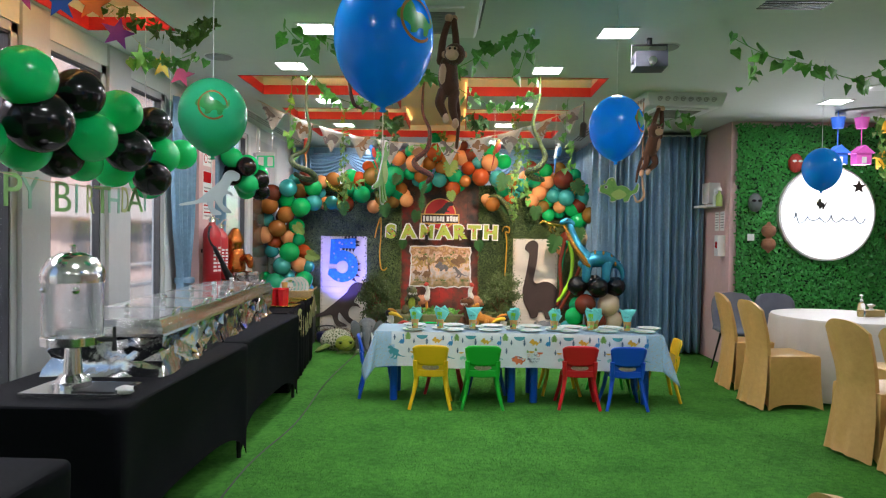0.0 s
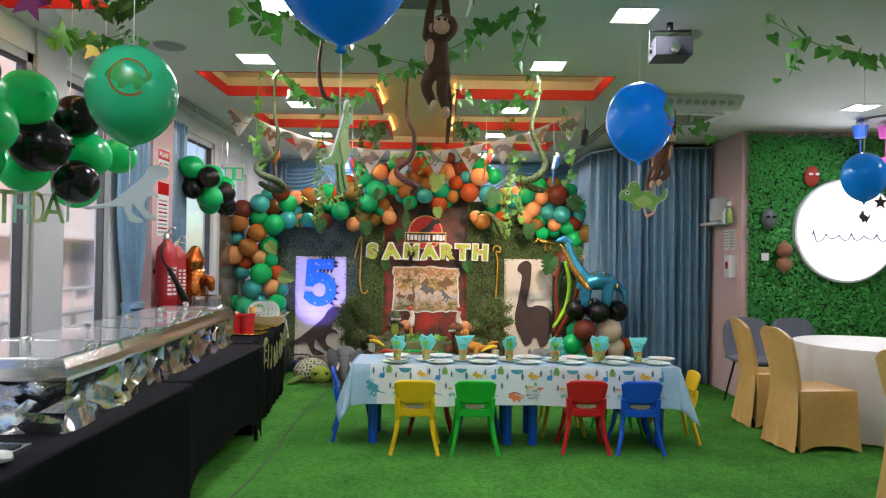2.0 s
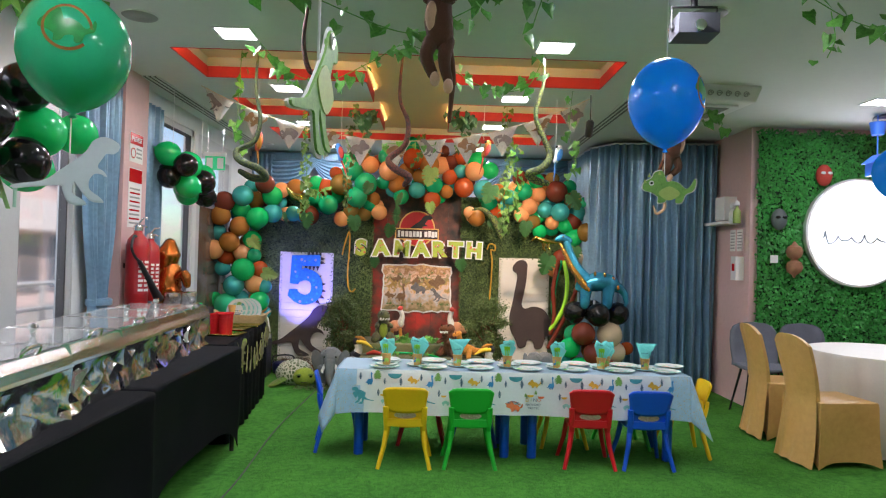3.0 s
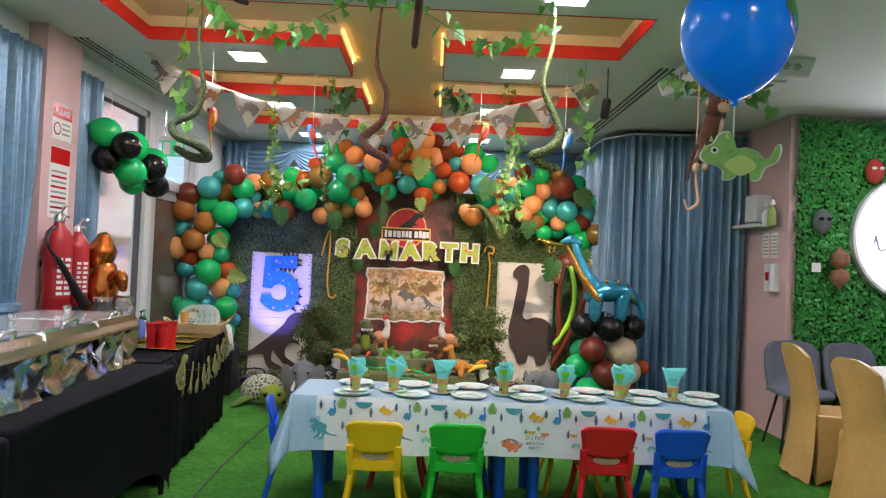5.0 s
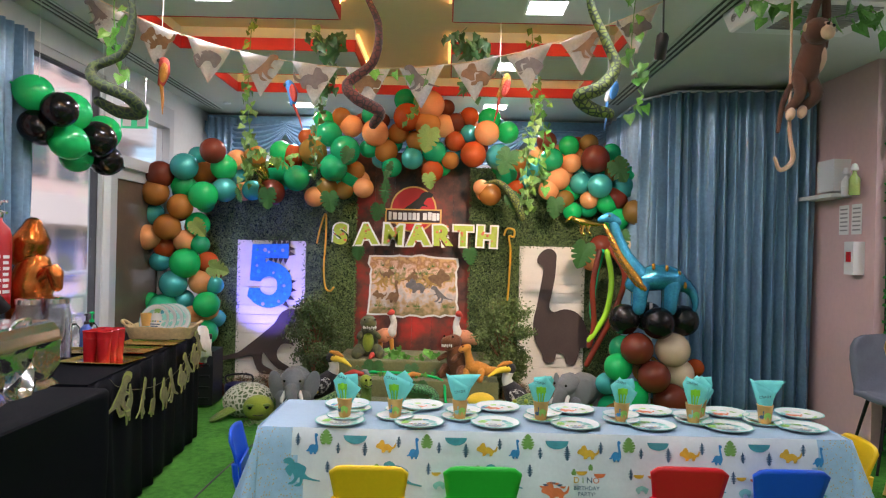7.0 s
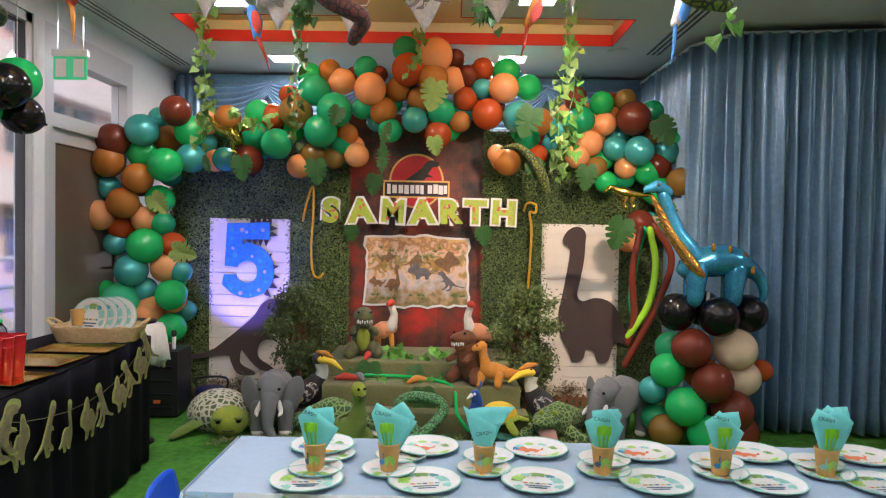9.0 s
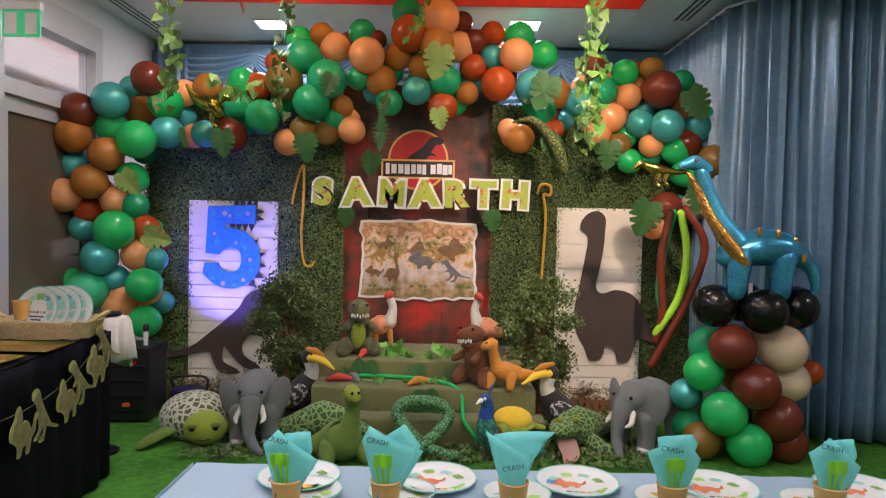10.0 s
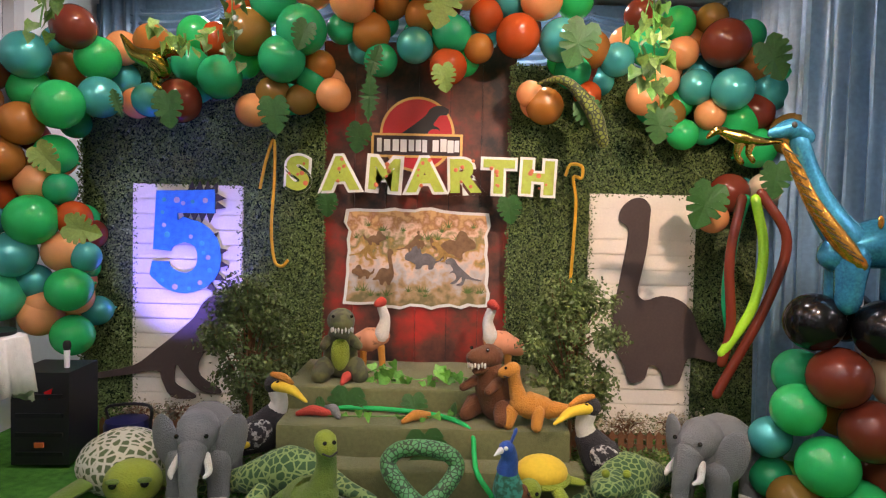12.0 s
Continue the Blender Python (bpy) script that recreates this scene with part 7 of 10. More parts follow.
plush("plush_dinosaur", "brown plush tyrannosaur with bared white teeth on the middle step", pose(0.48, 8.92, 0.31, 0, 0, -35), [
    ("body", BROWNF, [("l", [(0.02, 0.03, 0.08), (0.01, 0.0, 0.17), (0.0, -0.02, 0.26)], [0.09, 0.085, 0.06])]),
    ("head", BROWNF, [("l", [(0, -0.02, 0.315), (-0.01, -0.12, 0.32)], [0.07, 0.05], 0.85)]),
    ("jaw", BROWNF, [("l", [(0, -0.03, 0.27), (-0.01, -0.10, 0.255)], [0.04, 0.03], 0.6)]),
    ("teeth", WHITEF, [("b", (-0.008 + 0.045 * math.sin(a * 0.33), -0.10 - 0.058 * math.cos(a * 0.33), 0.288 + 0.006 * (a % 2)), 0.009, (0.7, 0.7, 1.6)) for a in range(-4, 5)]),
    ("leg", BROWNF, [("l", [(-0.07, -0.02, 0.07), (-0.08, -0.09, 0.035)], [0.055, 0.035])]), ("leg", BROWNF, [("l", [(0.09, -0.02, 0.07), (0.11, -0.08, 0.035)], [0.055, 0.035])]),
    ("arm", BROWNF, [("l", [(-0.05, -0.04, 0.2), (-0.08, -0.12, 0.17)], [0.028, 0.02])]), ("arm", BROWNF, [("l", [(0.06, -0.04, 0.2), (0.06, -0.12, 0.17)], [0.028, 0.02])]),
    ("eye", GLOSS, [("b", (-0.05, -0.10, 0.36), 0.009)]), ("eye", GLOSS, [("b", (0.04, -0.10, 0.36), 0.009)])])
plush("plush_dinosaur", "orange plush long-necked dinosaur on the middle step", pose(0.64, 8.84, 0.31, 0, 0, -20), [
    ("body", ORANGEF, [("l", [(0.08, 0.04, 0.09), (0.02, 0.0, 0.10), (-0.02, -0.03, 0.11)], [0.05, 0.065, 0.05])]),
    ("neck", ORANGEF, [("l", [(-0.02, -0.03, 0.12), (-0.04, -0.04, 0.20), (-0.05, -0.05, 0.26)], [0.045, 0.032, 0.03])]),
    ("head", ORANGEF, [("l", [(-0.05, -0.05, 0.275), (-0.09, -0.08, 0.26)], [0.036, 0.026])]),
    ("tail", ORANGEF, [("l", [(0.1, 0.04, 0.08), (0.19, 0.04, 0.09), (0.25, 0.02, 0.1)], [0.045, 0.025, 0.01])]),
    ("leg", ORANGEF, [("l", [(-0.05, -0.05, 0.08), (-0.06, -0.08, 0.02)], [0.032, 0.026])]), ("leg", ORANGEF, [("l", [(0.07, -0.03, 0.08), (0.07, -0.06, 0.02)], [0.032, 0.026])]),
    ("smile", SPK, [("l", [(-0.08, -0.105, 0.25), (-0.06, -0.10, 0.244)], [0.003, 0.003])]), ("eye", GLOSS, [("b", (-0.075, -0.09, 0.285), 0.007)])])

# coiled plush snake in front of the steps
b = bmesh.new()
pts = [(0.30, 8.40, 0.03), (0.16, 8.42, 0.04), (0.02, 8.46, 0.09), (-0.10, 8.50, 0.18), (-0.16, 8.54, 0.27), (-0.10, 8.56, 0.335), (0.03, 8.56, 0.35), (0.16, 8.55, 0.33), (0.22, 8.54, 0.26), (0.16, 8.49, 0.17), (0.05, 8.44, 0.09), (-0.05, 8.38, 0.05), (-0.12, 8.32, 0.04)]
limb(b, [(0.03 + (x - 0.03) * 0.78 + 0.14, y, z * 0.8 + 0.008) for x, y, z in pts], [0.02, 0.03, 0.036, 0.04, 0.036, 0.036, 0.036, 0.036, 0.036, 0.036, 0.036, 0.036, 0.028], 14, 7)
tagged(part("plush_snake", b, SCALEB, None), "green scaly plush snake coiled in front of the steps", "plush toy", "plush animals")
b = bmesh.new()
limb(b, [(-0.3, 9.0, 0.33), (0.0, 8.98, 0.33), (0.25, 8.9, 0.325), (0.38, 8.78, 0.30), (0.40, 8.72, 0.2), (0.41, 8.6, 0.165), (0.48, 8.57, 0.07)], [0.012] * 7, 8, 6)
tagged(part("toy_snake", b, B_GREEN, None), "thin green rubber toy snake trailing over the steps", "toy snake", "thin toy snakes")
for k, (x, y, z, mt) in enumerate(((-0.38, 8.9, 0.31, REDF), (0.12, 8.86, 0.31, ORANGEF), (-0.25, 9.12, 0.425, REDF), (-0.28, 8.92, 0.31, GREYF))):
    plush("toy_lizard", "small rubber toy dinosaur lying on a step", pose(x, y, z, 0, 0, 40 * k), [("body", mt, [("l", [(-0.07, 0, 0.012), (0, 0, 0.03), (0.07, 0, 0.02), (0.12, 0.02, 0.012)], [0.012, 0.026, 0.018, 0.005])])], "toy")

# loudspeaker with cloth and microphone
sp = holder("party_speaker", "black portable loudspeaker standing on the turf", "speaker", pose(-1.74, 9.09, 0.0, 0, 0, 3) @ Matrix.Diagonal((0.7, 1, 0.96, 1)))
part("body", boxed(-0.20, 0.20, -0.15, 0.15, 0.02, 0.50), BLACKPL, sp, "", True, 0.02)
for k in range(4):
    part("grille_bar", boxed(-0.16, 0.16, -0.162, -0.150, 0.07 + k * 0.1, 0.09 + k * 0.1), BLACKMETAL, sp, "", True, 0.003)
part("badge", plate_cut(bmesh.new(), [(-0.03, 0.40), (0.03, 0.42), (0.01, 0.36)], 0.006, pose(0.06, -0.158, 0)), REDCUP, sp, "red badge", False)
part("badge", boxed(-0.03, 0.035, -0.166, -0.158, 0.115, 0.14), mat("orange_badge", (0.6, 0.13, 0.03), 0.5), sp, "orange badge", False)
for s in (-1, 1):
    b = bmesh.new()
    lathe(b, [(0.03, 0), (0.03, 0.05)], 14, pose(s * 0.15 - 0.025, 0.1, 0.03, 0, 90, 0))
    part("wheel", b, BLACKPL, sp)
mic = holder("microphone", "wireless microphone standing on the loudspeaker", "microphone", pose(-1.66, 9.05, 0.483) @ Matrix.Scale(0.75, 4))
b = bmesh.new()
lathe(b, [(0.018, 0), (0.019, 0.05), (0.02, 0.12)], 14)
part("body", b, WHITEPL, mic)
b = bmesh.new()
lathe(b, [(0.02, 0.12), (0.026, 0.14), (0.026, 0.165), (0.018, 0.18), (0.006, 0.183)], 14)
part("head", b, BLACKPL, mic)
cf = holder("floor_uplight", "dark blue round party uplight with a handle", "stage light", pose(-1.50, 9.35, 0.0))
b = bmesh.new()
lathe(b, [(0.09, 0.0), (0.11, 0.02), (0.12, 0.10), (0.11, 0.13), (0.06, 0.14)], 20)
part("housing", b, mat("dark_blue_plastic", (0.012, 0.014, 0.07), 0.4), cf)
b = bmesh.new()
tube(b, smooth_path([(-0.1, 0, 0.12), (-0.1, 0, 0.2), (0.12, 0, 0.21), (0.13, 0, 0.1), (0.14, 0, 0.0)], 5), 0.009, 8)
part("handle", b, BLACKPL, cf)
sl_ = bpy.data.lights.new("party_uplight_beam", "SPOT")
sl_.energy, sl_.color, sl_.spot_size, sl_.spot_blend, sl_.shadow_soft_size = 130, (0.16, 0.13, 1.0), radians(60), 0.7, 0.03
new("party_uplight_beam", sl_).matrix_world = look((-1.46, 9.25, 0.22), (-1.40, 9.98, 1.05))

# ---- buffet along the windows ----
set_down(0.3, 1.0, GZ, 1.048)
def stretch_table(x0, x1, y0, y1, m, label, scallop=0.2):
    """A trestle table under a tight stretch cover whose hem rises between the feet."""
    h = holder("buffet_table", label, "table", m, "buffet tables")
    H = 0.75
    b = bmesh.new()
    loop = []
    corners = [(x0, y0), (x1, y0), (x1, y1), (x0, y1)]
    R = 0.055
    for (ax, ay), (bx, by) in zip(corners, corners[1:] + corners[:1]):
        for k in range(32):
            u = 0.5 - 0.5 * math.cos(math.pi * k / 32)
            loop.append((ax + (bx - ax) * u, ay + (by - ay) * u, u))
    rings = []
    for f, d in ((0.0, 0.05), (0.002, 0.022), (0.008, 0.008), (0.022, 0.001), (0.06, 0.0), (0.2, 0.0), (0.35, 0.0), (0.55, 0.0), (0.75, 0.0), (0.9, 0.0), (1.0, 0.0)):
        ring = []
        for x, y, u in loop:
            w = abs(2 * u - 1)
            hem = scallop * (1 - w ** 5)
            z = H - (H - 0.005 - hem) * f
            pinch = d + 0.06 * math.sin(math.pi * f * 0.8) * (1 - w ** 4) + 0.012 * noise.noise((x * 3 + x0 * 7, y * 3, z * 4)) * min(1, f * 3)
            # round the corners in plan, then draw the cloth inwards
            ix, iy = min(max(x, x0 + R), x1 - R), min(max(y, y0 + R), y1 - R)
            dx, dy = x - ix, y - iy
            l = math.hypot(dx, dy)
            g = (R - pinch) / l
            ring.append(b.verts.new((ix + dx * g, iy + dy * g, z)))
        rings.append(ring)
    n = len(loop)
    for p, q in zip(rings, rings[1:]):
        for i in range(n):
            b.faces.new((p[i], p[(i + 1) % n], q[(i + 1) % n], q[i]))
    b.faces.new(rings[0])
    bmesh.ops.recalc_face_normals(b, faces=b.faces[:])
    part("stretch_cover", b, BLACKCLOTH, h)
    for x in (x0 + 0.05, x1 - 0.05):
        for y in (y0 + 0.06, y1 - 0.06):
            lb = bmesh.new()
            tube(lb, [(x, y, 0), (x, y, 0.72)], 0.016, 8)
            part("leg", lb, BLACKMETAL, h)
    return h


stretch_table(-1.86, -1.06, 2.72, 4.42, pose(0, 0, 0, 0, 0, 0), "buffet table under a tight black stretch cover")
stretch_table(-1.90, -1.11, 4.44, 6.06, pose(0, 0, 0, 0, 0, 0), "buffet table under a tight black stretch cover")
stretch_table(-1.95, -0.90, 0.35, 2.12, pose(0, 0, 0), "side table under a tight black stretch cover")
sk = holder("skirted_table", "table with a pleated black floor-length skirt", "table", pose(0, 0, 0))
tt = boxed(-1.95, -1.24, 6.08, 7.88, 0.70, 0.752)
for v_ in tt.verts:
    if v_.co.x > -1.5 and v_.co.y > 7:
        v_.co.x -= 0.17
part("tabletop", tt, BLACKCLOTH, sk, "black cloth top", True, 0.012)
thick(part("skirt", curtain(bmesh.new(), [(-1.95, 6.09), (-1.225, 6.09), (-1.40, 7.89), (-1.95, 7.89)], 0.015, 0.745, 0.013, 0.2, 8, seed=31), BLACKCLOTH, sk))

# animal cut-out garland on the skirt
GARL = mat("lime_gold_card", (0.30, 0.33, 0.09), 0.5, var=0.3, scale=25)
GARLD = mat("dark_printed_card", (0.13, 0.11, 0.065), 0.5, var=0.5, scale=28, second=(0.22, 0.20, 0.09))
ga = holder("animal_garland", "string of dark printed dinosaur cut-outs on the skirt", "garland", pose(0, 0, 0))
gy = (6.27, 6.44, 6.62, 6.80, 7.00, 7.18, 7.34, 7.50, 7.64, 7.78)
gz = (0.71, 0.655, 0.62, 0.595, 0.585, 0.59, 0.61, 0.65, 0.70, 0.755)
gp = [(-1.200 - 0.097 * (y - 6.2), y, z) for y, z in zip(gy, gz)]
b = bmesh.new()
tube(b, [(-1.199, 6.2, 0.755)] + gp, 0.0014, 5)
part("string", b, GARLD, ga)
for k, p in enumerate(gp):
    kd = ("rex", "tri", "rex", "long", "tri", "rex", "tri", "rex", "tri", "rex")[k]
    sx, sz, fl = {"rex": (0.18, 0.23), "tri": (0.165, 0.25), "long": (0.20, 0.18)}[kd] + ((1, -1)[k % 2],)
    o = [(x * sx * fl, z * sz - 0.165) for x, z in dino_outline(kd)]
    cx_, cz_ = sum(q[0] for q in o) / len(o), sum(q[1] for q in o) / len(o)
    an = part("animal", plate_cut(bmesh.new(), o, 0.003), GARL, ga, "", False)
    an.matrix_basis = pose(p[0] + 0.006, p[1], p[2], 0, (k * 37) % 17 - 8, 90 + (k * 29) % 31 - 15)
    part("print", plate_cut(bmesh.new(), [(cx_ + (x - cx_) * 0.84, cz_ + (z - cz_) * 0.86) for x, z in o], 0.002, pose(0, -0.002, 0)), GARLD, an, "", False)

LIDTOP = mat("clear_lid", (0.85, 0.86, 0.86), 0.06, trans=0.75, var=0.03)


def chafing_dish(m, seed):
    rr = random.Random(seed)
    h = holder("chafing_dish", "foil-wrapped chafing dish with a steel and clear lid", "chafing dish", m, "chafing dishes")
    b = bmesh.new()
    n = 8
    rings = []
    for jz, (z, gx, gy) in enumerate(((0.0, 0.302, 0.272), (0.04, 0.292, 0.262), (0.085, 0.286, 0.257), (0.13, 0.284, 0.255), (0.17, 0.287, 0.258), (0.20, 0.296, 0.268), (0.205, 0.285, 0.26))):
        ring = []
        for (ax, ay), (bx, by) in zip(((-1, -1), (1, -1), (1, 1), (-1, 1)), ((1, -1), (1, 1), (-1, 1), (-1, -1))):
            for k in range(n):
                loose = jz < 5
                u = (k + (rr.uniform(-0.38, 0.38) if loose and k else 0)) / n
                j = rr.uniform(-0.022, 0.012) if loose else 0
                ring.append(b.verts.new(((ax + (bx - ax) * u) * (gx + j), (ay + (by - ay) * u) * (gy + j), z + (rr.uniform(-0.014, 0.014) if 0 < jz < 5 else 0))))
        rings.append(ring)
    k4 = 4 * n
    for p, q in zip(rings, rings[1:]):
        for i in range(k4):
            i2 = (i + 1) % k4
            if rr.random() < 0.5:
                b.faces.new((p[i], p[i2], q[i2]))
                b.faces.new((p[i], q[i2], q[i]))
            else:
                b.faces.new((p[i], p[i2], q[i]))
                b.faces.new((p[i2], q[i2], q[i]))
    b.faces.new(rings[0][::-1])
    b.faces.new(rings[-1])
    part("foil_wrap", b, FOIL, h, "crumpled aluminium foil")
    part("rim", boxed(-0.30, 0.30, -0.27, 0.27, 0.204, 0.218), CHROME, h, "", True, 0.004)
    fr = bmesh.new()
    lathe(fr, [(0.405, 0.218), (0.40, 0.25), (0.375, 0.285), (0.36, 0.29)], 4, pose(0, 0, 0, 0, 0, 45), 1.0, 1.0, cap=False)
    bmesh.ops.transform(fr, verts=fr.verts[:], matrix=Matrix.Diagonal((1.03, 0.92, 1, 1)))
    lid = part("lid_frame", fr, CHROME, h, "", False)
    part("lid_window", boxed(-0.25, 0.25, -0.25, 0.25, 0.286, 0.292), LIDTOP, lid, "clear lid window", False)
    b = bmesh.new()
    tube(b, smooth_path([(-0.06, -0.255, 0.27), (-0.05, -0.275, 0.315), (0.05, -0.275, 0.315), (0.06, -0.255, 0.27)], 5), 0.008, 8)
    bmesh.ops.transform(b, verts=b.verts[:], matrix=pose(0, 0, 0, 0, 0, 90))
    part("handle", b, CHROME, lid)
    b = bmesh.new()
    lathe(b, [(0.014, 0.292), (0.012, 0.31), (0.022, 0.325), (0.02, 0.34), (0.006, 0.345)], 14, pose(0, 0, 0))
    part("knob", b, CHROME, lid)
    b = bmesh.new()
    for s in (-1,):
        tube(b, [(-0.26, s * 0.29, 0.16), (-0.26, s * 0.295, 0.23)], 0.012, 8)
    part("latch", b, BLACKPL, h)
    return h


for k in range(5):
    chafing_dish(pose(-1.465 - 0.05 * k, 3.56 + 0.566 * k, 0.752, 0, 0, 3), k)

# juice dispenser
jd = holder("juice_dispenser", "steel and clear juice dispenser with a domed lid", "drink dispenser", pose(-1.42, 2.98, 0.752))
part("base", boxed(-0.17, 0.26, -0.13, 0.13, 0.0, 0.02), CHROME, jd, "", True, 0.006)
part("drip_tray", boxed(0.05, 0.24, -0.10, 0.10, 0.02, 0.026), BLACKMETAL, jd, "", False)
b = bmesh.new()
lathe(b, [(0.075, 0.02), (0.078, 0.05), (0.06, 0.07), (0.04, 0.085), (0.034, 0.2), (0.05, 0.215), (0.13, 0.22), (0.132, 0.255), (0.125, 0.26)], 32)
part("stand", b, CHROME, jd)
b = bmesh.new()
lathe(b, [(0.122, 0.26), (0.125, 0.27), (0.125, 0.505), (0.121, 0.505), (0.121, 0.264)], 32, cap=False)
part("tank", b, ACRYLIC, jd, "clear tank")
b = bmesh.new()
lathe(b, [(0.132, 0.50), (0.134, 0.53), (0.128, 0.56), (0.10, 0.605), (0.05, 0.632), (0.015, 0.636), (0.01, 0.65), (0.016, 0.662), (0.004, 0.668)], 32)
part("lid", b, CHROME, jd)
for a in (-0.6, 0.6):
    b = bmesh.new()
    lathe(b, [(0.014, 0), (0.016, 0.012), (0.006, 0.02)], 12, pose(0.124 * math.sin(a), -0.124 * math.cos(a), 0.47, 90, 0, math.degrees(a)))
    part("stud", b, CHROME, jd)
b = bmesh.new()
tube(b, [(0.12, 0, 0.24), (0.19, 0, 0.24), (0.19, 0, 0.19)], 0.012, 10)
tube(b, [(0.19, 0, 0.24), (0.19, 0, 0.30)], 0.008, 8)
part("tap", b, BLACKPL, jd, "black tap")
b = bmesh.new()
ball(b, (0, 0, 0.022), 0.035, 12, 8, (1.2, 0.9, 0.6))
for v_ in b.verts:
    v_.co += Vector((noise.noise(v_.co * 60), noise.noise(v_.co * 61 + Vector((9, 0, 0))), 0)) * 0.012
tp = part("crumpled_tissue", b, PAPER, None)
tp.matrix_world = STAND[0] @ pose(-1.16, 2.94, 0.752)
tagged(tp, "crumpled white tissue on the black tablecloth", "tissue")


def bottle(name, label, prof, m, mt, cap=None, capmt=None, cat="bottle"):
    h = holder(name, label, cat, m)
    b = bmesh.new()
    lathe(b, prof, 20)
    part("body", b, mt, h)
    if cap:
        b = bmesh.new()
        lathe(b, cap, 16)
        part("lid", b, capmt, h)
    return h


# fire extinguishers on the pillar
set_down()
for k, (y, s, x) in enumerate(((6.66, 1.15, -2.17), (6.93, 1.0, -2.18))):
    ex = holder("fire_extinguisher", "red fire extinguisher with white instruction labels on the pillar", "fire extinguisher", pose(x, y, 0.98 if k == 0 else 1.0), "fire extinguishers")
    b = bmesh.new()
    r = 0.078 * s
    lathe(b, [(r * 0.9, 0), (r, 0.015), (r, 0.42 * s), (r * 0.85, 0.47 * s), (r * 0.4, 0.51 * s), (r * 0.36, 0.53 * s)], 28)
    cyl = part("cylinder", b, EXTRED, ex)
    b = bmesh.new()
    lathe(b, [(r * 0.42, 0.53 * s), (r * 0.42, 0.56 * s), (r * 0.2, 0.58 * s)], 14)
    tube(b, [(0, 0, 0.575 * s), (0.05, -0.03, 0.62 * s), (0.09, -0.05, 0.62 * s)], 0.008, 8)
    tube(b, [(0, 0, 0.57 * s), (0.06, -0.035, 0.565 * s), (0.09, -0.05, 0.555 * s)], 0.007, 8)
    part("valve", b, CHROME, ex)
    b = bmesh.new()
    lathe(b, [(r + 0.001, 0.08 * s), (r + 0.001, 0.34 * s)], 28, cap=False)
    for f in list(b.faces):
        c = f.calc_center_median()
        if not (c.x > 0.2 * r and c.y < 0.75 * r):
            b.faces.remove(f)
    part("label", b, mat("red_label", (0.4, 0.02, 0.03), 0.5, var=0.2), cyl, "printed label")
    for j in range(7):
        for a0, a1 in ((-62, -34), (-28, 4)):
            b = bmesh.new()
            lathe(b, [(r + 0.0025, (0.10 + j * 0.033) * s), (r + 0.0025, (0.118 + j * 0.033) * s)], 72, cap=False)
            for f in list(b.faces):
                c = f.calc_center_median()
                if not a0 < math.degrees(math.atan2(c.y, c.x)) < a1 - (j * 7) % 12:
                    b.faces.remove(f)
            part("text_bar", b, PAPER, cyl)
    if k == 0:
        b = bmesh.new()
        tube(b, smooth_path([(0.0, 0, 0.55), (0.02, -0.12, 0.56), (0.04, -0.20, 0.47), (0.04, -0.14, 0.40), (0.06, -0.10, 0.36)], 6), 0.011, 8)
        part("hose", b, BLACKPL, ex)
        b = bmesh.new()
        tube(b, [(0.06, -0.10, 0.36), (0.12, 0.06, 0.12), (0.14, 0.12, 0.04)], [0.018, 0.032, 0.04], 14)
        part("horn", b, BLACKPL, ex, "black discharge horn")
    part("bracket", boxed(-0.10, -0.03, -0.03, 0.03, 0.3, 0.34), BLACKMETAL, ex, "", False)
FOILC = mat("copper_foil", (0.45, 0.14, 0.03), 0.2, metal=0.9, var=0.3, scale=9, bump=0.6, bscale=16)
fc = holder("foil_animal", "copper orange foil animal balloon above the buffet", "foil balloon", pose(-2.12, 7.12, 0.80) @ Matrix.Diagonal((1.08, 1.08, 0.92, 1)))
b = bmesh.new()
limb(b, [(0, 0, 0.15), (0.02, 0, 0.35), (0.04, 0, 0.5)], [0.10, 0.12, 0.09], 12, 5)
limb(b, [(0.0, 0, 0.55), (0.02, 0, 0.66), (0.03, 0, 0.76)], [0.09, 0.10, 0.05], 12, 5)
limb(b, [(0.08, -0.02, 0.4), (0.17, -0.04, 0.46), (0.2, -0.05, 0.36)], [0.05, 0.05, 0.03], 10, 4)
part("body", b, FOILC, fc)

# notices on the pillar
for z0, z1, big in ((2.17, 2.42, True), (1.62, 2.12, False)):
    nt_ = holder("wall_notice", "red and white printed notice on the pink pillar", "notice", pose(WX + 0.131, 6.84, 0), "wall notices")
    part("sheet", boxed(0, 0.003, -0.125, 0.125, z0, z1), PAPER, nt_, "", False)
    part("heading", boxed(0.003, 0.0045, -0.12, 0.12, z1 - 0.10 if big else z1 - 0.12, z1 - 0.006), REDCUP, nt_, "red heading band", False)
    if big:
        word("PLEASE", 0.062, 0.0003, PAPER, pose(0.0055, 0, z1 - 0.075, 90, 0, 90), "heading_word", None).parent = nt_
        b = bmesh.new()
        lathe(b, [(0.035, 0), (0.045, 0), (0.045, 0.002), (0.035, 0.002)], 24, pose(0.003, -0.06, z0 + 0.075, 0, 90, 0), cap=False)
        part("ring", b, REDCUP, nt_, "", False)
        for k in range(3):
            part("text_bar", boxed(0.003, 0.0045, 0.0, 0.1, z0 + 0.04 + k * 0.035, z0 + 0.055 + k * 0.035), mat_grey, nt_, "", False)
    else:
        for k in range(9):
            part("text_bar", boxed(0.003, 0.0045, -0.10, 0.09, z0 + 0.03 + k * 0.036, z0 + 0.045 + k * 0.036), (mat_grey, REDCUP)[k % 2], nt_, "", False)

